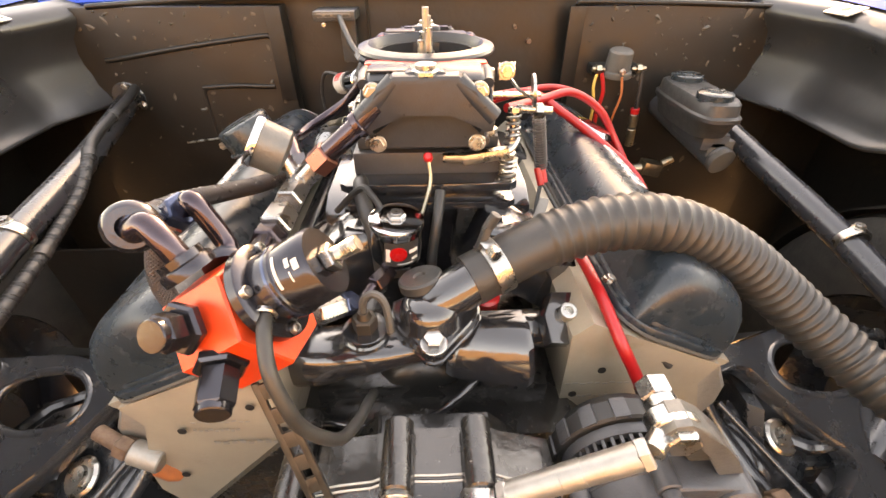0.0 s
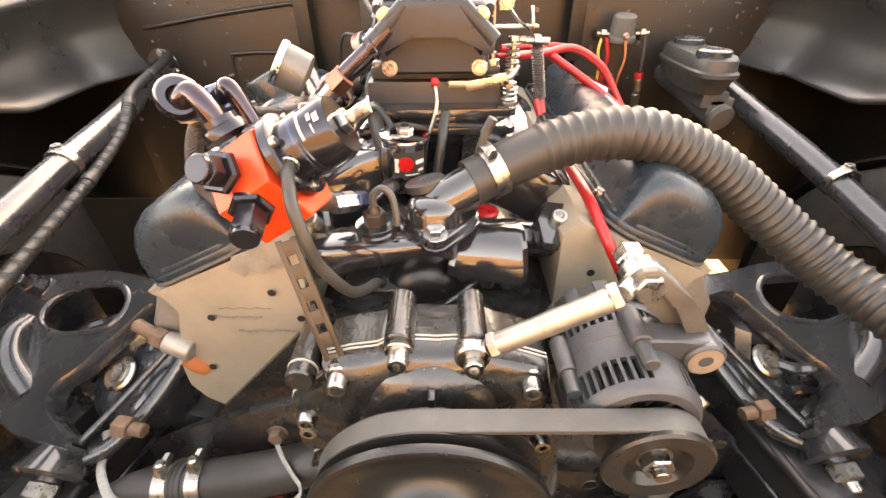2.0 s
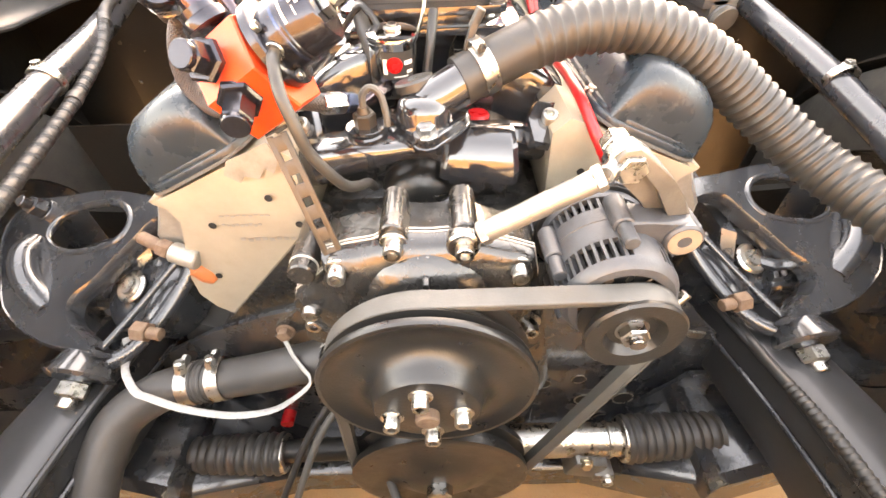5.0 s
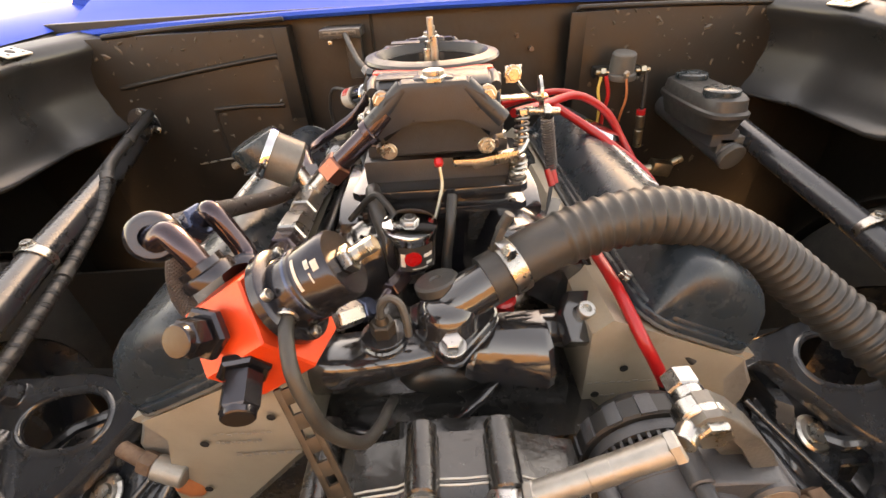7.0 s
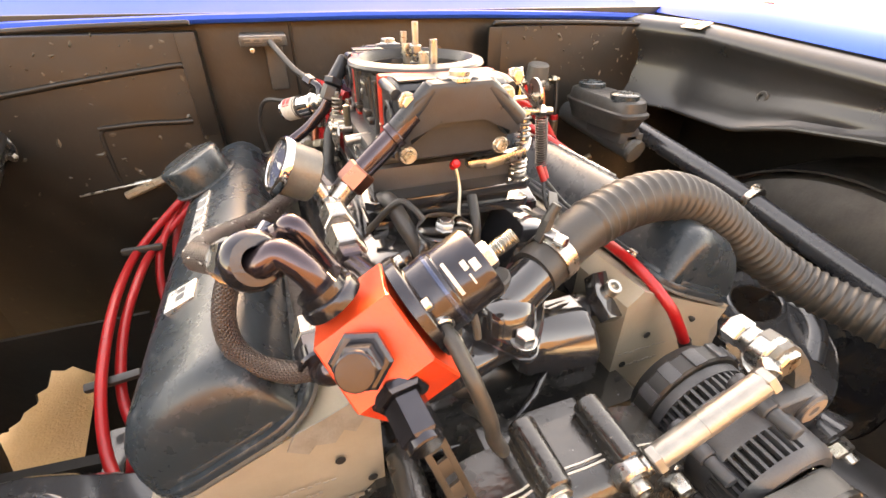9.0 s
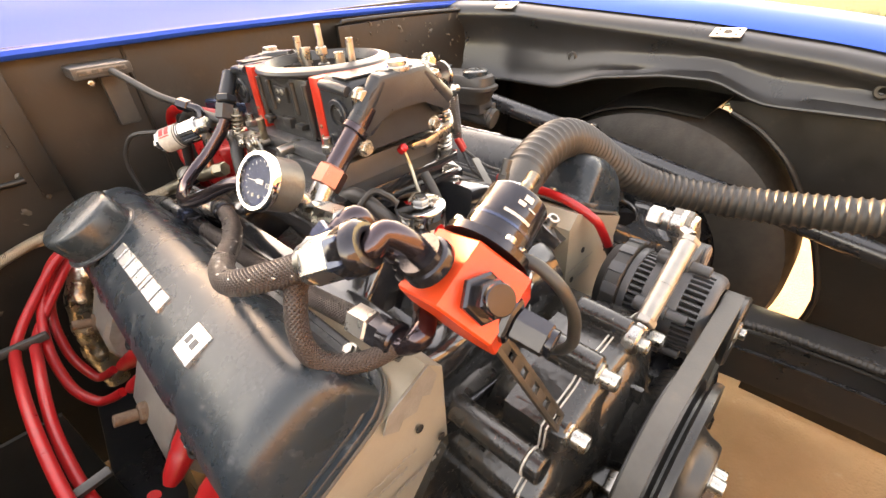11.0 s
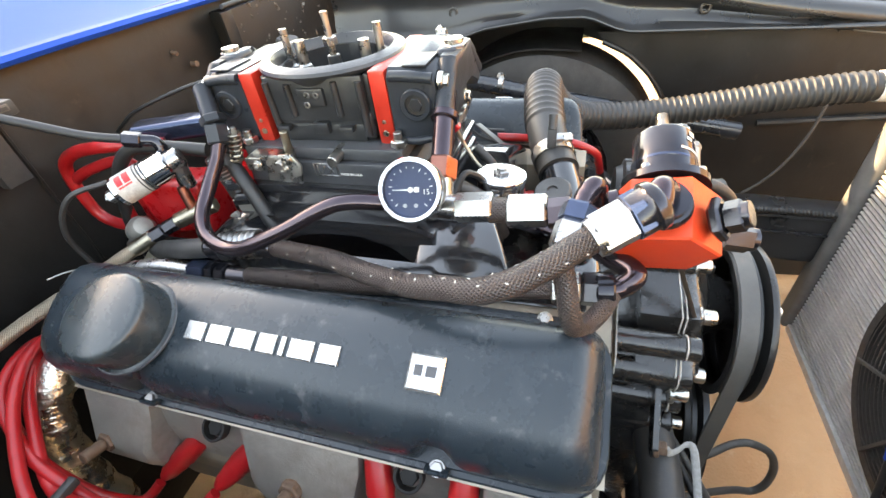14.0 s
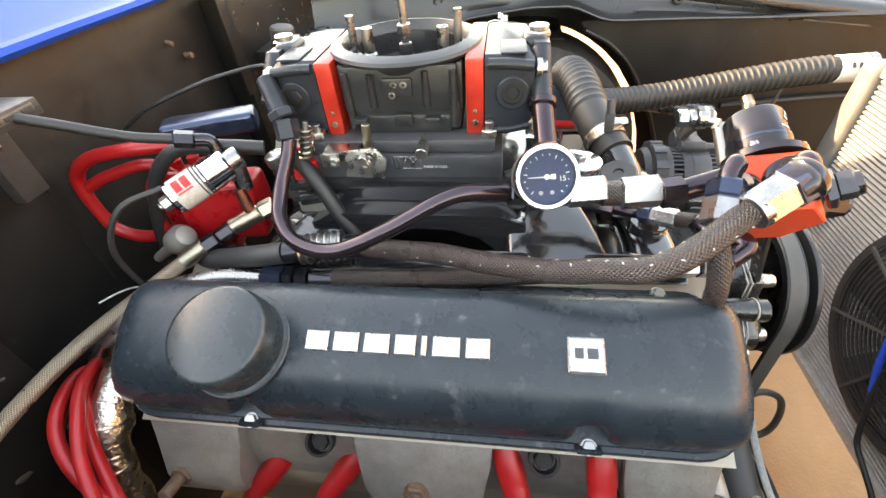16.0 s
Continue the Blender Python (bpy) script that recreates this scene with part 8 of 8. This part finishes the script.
me.transform(Matrix.Translation((-0.0832, 0.526, 0.8485)) @ Matrix(((0, 0, -1, 0), (-1, 0, 0, 0), (0, 1, 0, 0), (0, 0, 0, 1))))
me.materials.clear()
me.materials.append(M["white"])
ob = new("caption", me)
ob.parent = sp
ob.matrix_parent_inverse = PLACE[sp.name].inverted()
# main body details
for c_, s_ in (((-0.061, 0.548, 0.925), (0.008, 0.03, 0.018)), ((-0.061, 0.545, 0.893), (0.012, 0.018, 0.012)), ((-0.064, 0.515, 0.893), (0.010, 0.016, 0.006)), ((-0.064, 0.590, 0.893), (0.010, 0.016, 0.006))):
    bm = B()
    box(bm, c_, s_, bev=0.002)
    part("casting_boss", bm, "carb", cb)
for y, z in ((0.551, 0.928), (0.5535, 0.918), (0.541, 0.928)):
    bm = B()
    ringbar(bm, (-0.065, y, z), (-1, 0, 0), 0.0015, 0.0035, 0.0018, 14)
    part("screw", bm, "zinc", cb)
for y0 in (0.473, 0.619):
    for z in (0.888, 0.90):
        bm = B()
        rod(bm, (-0.0625, y0, z), (-0.0645, y0, z), 0.0032 if z < 0.89 else 0.002, seg=12)
        part("needle_screw", bm, "brass", cb)
for y in (0.437, 0.655):
    bm = B()
    box(bm, (-0.035, y, 0.9505), (0.04, 0.024, 0.002), bev=0.0008)
    part("cast_emblem", bm, "carbhi", cb)
for y, z0, z1 in ((0.4935, 0.884, 0.940), (0.5985, 0.884, 0.940), (0.520, 0.905, 0.940), (0.574, 0.905, 0.938)):
    bm = B()
    rod(bm, (-0.0610, y, z0), (-0.0622, y, z1), 0.0042, 0.0034, 10)
    part("casting_rib", bm, "carb", cb)

# chrome twist cap on the far cover
oc = thing("oil_filler_cap", fr(-0.02, 0.65, 0.07), "chrome twist-in oil cap on the far valve cover", "cap")
bm = B()
lathe(bm, fr(-0.018, 0.652, 0.064), (SA, 0, CA), [(0, 0), (0, 0.034), (0.006, 0.036), (0.012, 0.030), (0.014, 0)], 32)
part("lid", bm, "chrome", oc)

# ---- starter relay, fuse leads, master cylinder ----
rl = thing("starter_relay", (0.36, 0.86, 0.85), "grey starter relay with brass posts and leads", "relay")
bm = B()
lathe(bm, (0.362, 0.862, 0.838), (0, -0.12, 1), [(0, 0), (0, 0.029), (0.003, 0.030), (0.010, 0.028), (0.012, 0.024), (0.044, 0.022), (0.047, 0.019), (0.047, 0)], 28)
part("body", bm, "rubgrey", rl)
bm = B()
box(bm, (0.362, 0.885, 0.845), (0.09, 0.03, 0.02), bev=0.004)
part("mount", bm, "bay", rl)
for s in (-1, 1):
    bm = B()
    rod(bm, (0.362 + s * 0.026, 0.855, 0.85), (0.362 + s * 0.052, 0.852, 0.852), 0.004)
    hexbar(bm, (0.362 + s * 0.034, 0.854, 0.851), (0.362 + s * 0.044, 0.853, 0.8515), 0.009)
    part("terminal_post", bm, "brass", rl)
bolt(rl, (0.362, 0.832, 0.85), (0, -1, 0), 0.004, 0.006)
for m, pts_, r in (("yellow", [(0.322, 0.852, 0.845), (0.318, 0.848, 0.82), (0.325, 0.85, 0.79), (0.33, 0.86, 0.75)], 0.003), ("wirered", [(0.330, 0.85, 0.845), (0.338, 0.846, 0.81), (0.335, 0.85, 0.77), (0.34, 0.86, 0.73)], 0.004), ("orange", [(0.362, 0.83, 0.842), (0.366, 0.826, 0.81), (0.362, 0.83, 0.775), (0.367, 0.85, 0.74)], 0.0024), ("wireblk", [(0.406, 0.85, 0.85), (0.41, 0.845, 0.80), (0.41, 0.845, 0.77)], 0.004)):
    bm = B()
    tube(bm, pts_, r, 8)
    single("relay_lead", bm, m, "thin coloured lead hanging from the starter relay", "wire", "relay leads")
fu = thing("fuse_link", (0.41, 0.85, 0.74), "brass coloured inline fuse with red collar", "fuse")
bm = B()
rod(bm, (0.410, 0.845, 0.768), (0.413, 0.847, 0.742), 0.0085)
rod(bm, (0.413, 0.847, 0.738), (0.418, 0.852, 0.700), 0.0085)
part("holder", bm, "brass", fu)
bm = B()
rod(bm, (0.409, 0.845, 0.779), (0.410, 0.845, 0.768), 0.0088)
part("collar", bm, "wirered", fu)
for pts_, r in (([(0.11, 0.60, 0.86), (0.17, 0.66, 0.853), (0.23, 0.70, 0.852), (0.285, 0.71, 0.82), (0.315, 0.70, 0.775), (0.335, 0.67, 0.735), (0.35, 0.62, 0.69)], 0.0065), ([(0.10, 0.66, 0.86), (0.16, 0.68, 0.858), (0.205, 0.66, 0.835), (0.26, 0.62, 0.80), (0.31, 0.58, 0.76), (0.34, 0.54, 0.70)], 0.0065), ([(0.10, 0.70, 0.84), (0.20, 0.74, 0.85), (0.27, 0.745, 0.83), (0.31, 0.73, 0.79), (0.33, 0.70, 0.74)], 0.0055)):
    bm = B()
    tube(bm, pts_, r, 12)
    single("battery_cable", bm, "wirered", "red battery cable arching over the far valve cover", "cable", "battery cables")
ft = thing("brake_fitting", (0.45, 0.80, 0.67), "weathered brass brake line block", "fitting")
bm = B()
box(bm, (0.448, 0.80, 0.672), (0.04, 0.03, 0.028), Matrix.Rotation(0.2, 3, "Y"), 0.005)
rod(bm, (0.43, 0.80, 0.672), (0.405, 0.80, 0.668), 0.010)
rod(bm, (0.47, 0.80, 0.68), (0.49, 0.80, 0.69), 0.007)
part("block", bm, "brass", ft)

mc = thing("master_cylinder", (0.49, 0.78, 0.75), "black brake master cylinder with two-cap reservoir", "master cylinder")
bm = B()
sec = []
for z, g in ((0.775, 0.80), (0.80, 0.92), (0.806, 1.0), (0.812, 1.0), (0.815, 0.93), (0.832, 0.90), (0.836, 0.84)):
    sec.append([(0.481 + 0.040 * g * math.copysign(abs(math.cos(a)) ** 0.55, math.cos(a)) + 0.0, 0.773 + 0.105 * g * math.copysign(abs(math.sin(a)) ** 0.55, math.sin(a)), z) for a in [2 * math.pi * k / 28 for k in range(28)]])
loft(bm, sec)
part("reservoir", bm, "plastic", mc)
for x, y in ((0.475, 0.714), (0.487, 0.833)):
    bm = B()
    lathe(bm, (x, y, 0.832), (0, 0, 1), [(0, 0), (0, 0.028), (0.012, 0.028), (0.014, 0.025), (0.0145, 0.012), (0.0165, 0.011), (0.0165, 0)], 32)
    part("cap", bm, "capblk", mc)
bm = B()
rod(bm, (0.512, 0.698, 0.733), (0.492, 0.93, 0.765), 0.023)
box(bm, (0.497, 0.755, 0.762), (0.05, 0.11, 0.03), bev=0.008)
part("cylinder", bm, "altgrey", mc)
bm = B()
rod(bm, (0.514, 0.690, 0.730), (0.512, 0.700, 0.733), 0.024)
box(bm, (0.512, 0.715, 0.750), (0.05, 0.03, 0.03), bev=0.004)
rod(bm, (0.53, 0.71, 0.745), (0.556, 0.70, 0.748), 0.008)
part("end_plug", bm, "rubgrey", mc)
bm = B()
tube(bm, [(0.556, 0.70, 0.748), (0.566, 0.70, 0.752), (0.566, 0.715, 0.762), (0.55, 0.75, 0.775), (0.53, 0.80, 0.775)], 0.003, 8)
part("brake_line", bm, "zinc", mc)
bm = B()
rod(bm, (0.175, 0.957, 0.913), (0.175, 0.945, 0.910), 0.0035)
single("firewall_stud", bm, "rust", "bent bare rusty stud standing out of the firewall", "stud")
bm = B()
rod(bm, (0.205, 0.957, 0.885), (0.205, 0.943, 0.885), 0.0048)
single("firewall_stud", bm, "rust", "short bare rusty stud standing out of the firewall", "stud")

# ---- low front: lower hose, strap, plates, cables ----
lh = thing("radiator_hose", (-0.3, 0.15, 0.5), "black moulded lower radiator hose with two clamps", "radiator hose", "radiator hoses")
bm = B()
tube(bm, [(-0.105, 0.168, 0.534), (-0.178, 0.158, 0.519), (-0.238, 0.158, 0.502), (-0.298, 0.157, 0.492)], 0.0238, 22)
part("engine_hose", bm, "rubber", lh)
bm = B()
tube(bm, [(-0.282, 0.1575, 0.4945), (-0.316, 0.155, 0.4905), (-0.350, 0.143, 0.486), (-0.382, 0.118, 0.475), (-0.398, 0.078, 0.449), (-0.402, 0.02, 0.415), (-0.40, -0.08, 0.38), (-0.40, -0.22, 0.36)], 0.0252, 22)
part("moulded_bend", bm, "rubber", lh)
bm = B()
for o in (-0.2785, -0.2845, -0.2905):
    ringbar(bm, (o, 0.1575, 0.4945), (-1, -0.03, -0.14), 0.0035, 0.0264, 0.022, 32)
part("joint_sleeve", bm, "rubber", lh)
for c in ((-0.264, 0.158, 0.4975), (-0.302, 0.156, 0.492)):
    k = clamp(lh, c, (-1, -0.06, -0.14), 0.0256, 0.016, (0, 0.15, 1))
    bm = B()
    hexbar(bm, V(c) + V(0, -0.004, 0.030), V(c) + V(0, 0.002, 0.042), 0.0068)
    lathe(bm, V(c) + V(0, 0.002, 0.042), (0, 0.4, 1), [(0, 0), (0, 0.0062), (0.0025, 0.0048), (0.0025, 0)], 16)
    part("worm_screw", bm, "zinc", k)
bm = B()
tube(bm, [(-0.397, 0.205, 0.522), (-0.389, 0.190, 0.516), (-0.383, 0.165, 0.510), (-0.352, 0.134, 0.515), (-0.326, 0.122, 0.520), (-0.290, 0.115, 0.506), (-0.242, 0.115, 0.4875), (-0.1875, 0.115, 0.4985), (-0.1435, 0.121, 0.532), (-0.139, 0.130, 0.540), (-0.148, 0.140, 0.541), (-0.160, 0.152, 0.552), (-0.166, 0.160, 0.568)], 0.0045, 10, flat=0.35)
single("ground_strap", bm, "strap", "grubby white woven ground strap drooping over the hose", "strap")
pl_ = thing("front_plate", (0.2, 0.2, 0.45), "dark drilled steel motor plate beside the block", "plate")
bm = B()
prism(bm, [(0.10, 0.30), (0.16, 0.15), (0.48, 0.17), (0.48, 0.40), (0.38, 0.47), (0.30, 0.56), (0.24, 0.60), (0.10, 0.62)], (0, 0.232, 0), (1, 0, 0), (0, 0, 1), 0.008, 0.001)
part("plate", bm, "arm", pl_)
for x, z, r in ((0.298, 0.297, 0.018), (0.234, 0.296, 0.016), (0.277, 0.227, 0.016), (0.268, 0.345, 0.017), (0.215, 0.36, 0.012), (0.162, 0.348, 0.012), (0.36, 0.30, 0.008), (0.22, 0.51, 0.014)):
    bm = B()
    ringbar(bm, (x, 0.2235, z), (0, -1, 0), 0.0015, r, r * 0.86, 20)
    part("hole_rim", bm, "zinc", pl_)
    # flat black disc, the drilled hole's shade is only its colour
    bm = B()
    rod(bm, (x, 0.2245, z), (x, 0.2232, z), r * 0.88, seg=20)
    part("hole", bm, "dark", pl_)
for x, z in ((0.40, 0.268), (-0.26, 0.27)):
    bm = B()
    rod(bm, (x, 0.232, z), (x, 0.205, z), 0.011)
    single("plug_button", bm, "redplastic", "red plastic plug on the motor plate", "plug", "red plugs")
bm = B()
prism(bm, [(-0.48, 0.17), (-0.16, 0.15), (-0.10, 0.30), (-0.10, 0.56), (-0.22, 0.53), (-0.30, 0.5), (-0.48, 0.40)], (0, 0.236, 0), (1, 0, 0), (0, 0, 1), 0.008, 0.001)
single("motor_plate", bm, "arm", "dark steel motor plate beside the block", "plate")
bm = B()
box(bm, (-0.33, 0.30, 0.45), (0.075, 0.09, 0.05), Matrix.Rotation(0.5, 3, "Y"), 0.006)
single("motor_mount", bm, "plastic", "black rubber motor mount block", "mount")
bm = B()
box(bm, (0.33, 0.32, 0.45), (0.075, 0.09, 0.05), Matrix.Rotation(-0.5, 3, "Y"), 0.006)
single("motor_mount", bm, "plastic", "black rubber motor mount block", "mount")
bm = B()
box(bm, (0.30, 0.20, 0.51), (0.09, 0.004, 0.012), Matrix.Rotation(0.25, 3, "Y"), 0.001)
rod(bm, (0.275, 0.205, 0.512), (0.31, 0.22, 0.56), 0.007)
single("slotted_bar", bm, "zinc", "loose bright slotted bar by the motor plate", "bar")
for sgn in (-1, 1):
    la = thing("lower_arm", (sgn * 0.45, 0.2, 0.27), "black stamped lower control arm", "control arm", "lower control arms")
    bm = B()
    loft(bm, [[(sgn * x, y + a * w, z + b * 0.022) for a, b in ((-1, -0.7), (-0.8, -1), (0.8, -1), (1, -0.7), (1, 0.7), (0.8, 1), (-0.8, 1), (-1, 0.7))] for x, y, z, w in ((0.36, 0.16, 0.31, 0.09), (0.45, 0.18, 0.29, 0.07), (0.56, 0.24, 0.27, 0.05), (0.66, 0.36, 0.26, 0.035))])
    part("arm", bm, "arm", la)
    cs = thing("coil_spring", (sgn * 0.47, 0.30, 0.4), "black coil spring in the suspension tower", "spring", "coil springs")
    n_ = 70
    bm = B()
    tube(bm, [(sgn * 0.47 + 0.06 * math.cos(k * 0.628), 0.33 + 0.06 * math.sin(k * 0.628), 0.29 + 0.27 * k / n_) for k in range(n_ + 1)], 0.0085, 8, 1)
    part("coil", bm, "arm", cs)
    tw = thing("spring_tower", (sgn * 0.47, 0.36, 0.5), "black welded spring tower on the frame", "spring tower", "spring towers")
    bm = B()
    loft(bm, [[(sgn * x, y, z) for x, y in ((0.385, 0.25 + o), (0.40, 0.24 + o), (0.41, 0.45), (0.385, 0.45))] for z, o in ((0.32, 0.0), (0.52, 0.02), (0.585, 0.06))])
    part("inner_wall", bm, "arm", tw)
    bm = B()
    loft(bm, [[(sgn * x, y, z) for x, y in ((0.385, 0.45), (0.60, 0.47), (0.60, 0.485), (0.385, 0.465))] for z in (0.30, 0.53)])
    part("rear_wall", bm, "bay", tw)
for pts_, r, m, lb in (([(-0.10, 0.14, 0.50), (-0.14, 0.10, 0.46), (-0.17, 0.06, 0.40), (-0.20, 0.02, 0.33)], 0.0045, "rubgrey", "grey cable running down past the crank pulley"), ([(-0.11, 0.14, 0.50), (-0.15, 0.11, 0.46), (-0.185, 0.07, 0.40), (-0.22, 0.03, 0.33)], 0.0045, "wireblk", "black cable running down past the crank pulley"), ([(-0.075, 0.10, 0.355), (-0.05, 0.05, 0.368), (-0.032, 0.020, 0.375), (-0.026, -0.006, 0.380), (-0.022, -0.040, 0.357), (-0.020, -0.061, 0.311), (-0.026, -0.062, 0.267), (-0.031, -0.048, 0.244), (-0.040, -0.017, 0.252), (-0.06, 0.03, 0.262), (-0.09, 0.10, 0.262)], 0.0058, "rubgrey", "black cable loop below the pulleys"), ([(0.028, -0.198, 0.40), (0.002, -0.20, 0.347), (-0.030, -0.20, 0.275), (-0.046, -0.20, 0.253), (-0.082, -0.20, 0.237), (-0.125, -0.20, 0.215), (-0.16, -0.20, 0.17), (-0.17, -0.19, 0.10)], 0.0048, "wireblk", "black fan lead hanging below the fan")):
    bm = B()
    tube(bm, pts_, r, 10)
    single("cable", bm, m, lb, "cable")
bm = B()
tube(bm, [(0.08, -0.208, 0.51), (0.050, -0.200, 0.456), (0.028, -0.198, 0.40), (0.006, -0.20, 0.352)], 0.0056, 10)
single("fan_lead", bm, "blue", "blue sleeved fan lead", "wire")
bm = B()
tube(bm, [(0.56, 0.12, 0.30), (0.62, 0.0, 0.345), (0.64, -0.12, 0.412), (0.64, -0.175, 0.48), (0.64, -0.205, 0.56), (0.64, -0.215, 0.64)], 0.0032, 8)
single("wire", bm, "rubgrey", "thin grey wire sagging along the frame", "wire")
for sgn in (-1, 1):
    pcl = thing("line_clamp", (sgn * 0.5, 0.46, 0.75), "small zinc clamp on the brace tube", "clamp", "line clamps")
    bm = B()
    c = V(-0.508, 0.454, 0.757) if sgn < 0 else V(0.574, 0.47, 0.712)
    ringbar(bm, c - V(0, 0.006, -0.001), (0, 1, 0.2), 0.012, 0.0215, 0.019, 24)
    part("band", bm, "zinc", pcl)
    bolt(pcl, c + V(0, 0, 0.022), (0, 0, 1), 0.006, 0.006, kind="hex")
    for y in ((0.293, 0.80) if sgn > 0 else (0.80,)):
        zc = ramp_at(CREST, y) + 0.0265
        np_ = thing("nut_plate", (sgn * 0.71, y, zc), "square silver nut plate on the fender flange", "plate", "nut plates")
        turn = Matrix.Rotation(sgn * -0.33, 3, "Y")
        bm = B()
        box(bm, (sgn * 0.703, y, zc + 0.002), (0.034, 0.052, 0.003), turn, 0.001)
        part("plate", bm, "radi", np_)
        for a, o in ((-0.009, -0.016), (-0.009, 0.016), (0.0, 0.0), (0.009, -0.016), (0.009, 0.016)):
            # each hole is a black disc with the shade in its colour
            bm = B()
            up = turn @ V(0, 0, 1)
            c = V(sgn * 0.703, y + o, zc + 0.002) + turn @ V(a, 0, 0)
            rod(bm, c, c + up * 0.0022, 0.0030 if o else 0.0075, seg=12)
            part("hole", bm, "dark", np_)

sbk = thing("support_bracket", (0.715, -0.29, 0.75), "scuffed dark steel support bracket below the fender flange", "bracket")
bm = B()
loft(bm, [[(x, y, z + o) for x, z in ((0.700, 0.012), (0.722, 0.012), (0.722, -0.011), (0.716, -0.011), (0.716, 0.008), (0.700, 0.008))] for y, o in ((-0.205, 0.760), (-0.225, 0.758), (-0.30, 0.748), (-0.40, 0.735))])
part("channel", bm, "bay", sbk)
bm = B()
box(bm, (0.711, -0.305, 0.7605), (0.020, 0.15, 0.002), Matrix.Rotation(0.13, 3, "X"), 0.0008)
part("worn_edge", bm, "bracket", sbk, "bare worn steel edge")

# ---- distance: lawn and a pale parked vehicle ----
lw = B()
rnd = random.Random(5)
for k in range(9000):
    x, y = 3.3 + rnd.random() * 6, -2.5 + rnd.random() * 7
    h = 0.05 + rnd.random() * 0.12
    a = rnd.random() * 6.28
    c = V(x, y, 0.08)
    s = V(math.cos(a), math.sin(a), 0) * 0.008
    tip = c + V(rnd.uniform(-0.04, 0.04), rnd.uniform(-0.04, 0.04), h)
    lw.faces.new((lw.verts.new(c - s), lw.verts.new(c + s), lw.verts.new(tip)))
gv_ = {}
for i in range(49):
    for j in range(49):
        x, y = 3.4 + 0.10 * i + 0.019 * i * i, -20.0 + 1.05 * j
        gv_[i, j] = lw.verts.new((x + 0.05 * noise.noise(V(x * 3, y * 3, 1)), y, 0.100 + 0.02 * noise.noise(V(x, y, 3))))
for i in range(48):
    for j in range(48):
        lw.faces.new((gv_[i, j], gv_[i + 1, j], gv_[i + 1, j + 1], gv_[i, j + 1]))
single("lawn", lw, "grass", "sunlit green lawn beyond the fender", "grass", kind="stuff")
pk = thing("parked_car", (4.0, 4.5, 0.1), "white parked car beyond the fender", "car")
bm = B()
sec = []
for y, z0, z1, w in ((2.6, 0.35, 0.75, 0.75), (2.8, 0.3, 0.95, 0.85), (3.8, 0.3, 1.05, 0.88), (4.3, 0.3, 1.45, 0.8), (5.6, 0.3, 1.5, 0.8), (6.4, 0.3, 1.1, 0.86), (6.9, 0.35, 0.95, 0.8)):
    sec.append([(4.6 + a * w, y, z0 + (z1 - z0) * b) for a, b in ((-1, 0), (1, 0), (1, 0.6), (0.8, 1), (-0.8, 1), (-1, 0.6))])
loft(bm, sec)
part("body", bm, "white", pk)
for y in (3.2, 6.0):
    bm = B()
    rod(bm, (3.70, y, 0.40), (3.9, y, 0.40), 0.32, seg=32)
    part("wheel", bm, "tyre", pk)
bm = B()
box(bm, (3.72, 3.0, 0.85), (0.02, 0.35, 0.1), bev=0.01)
part("tail_lamp", bm, "redplastic", pk)
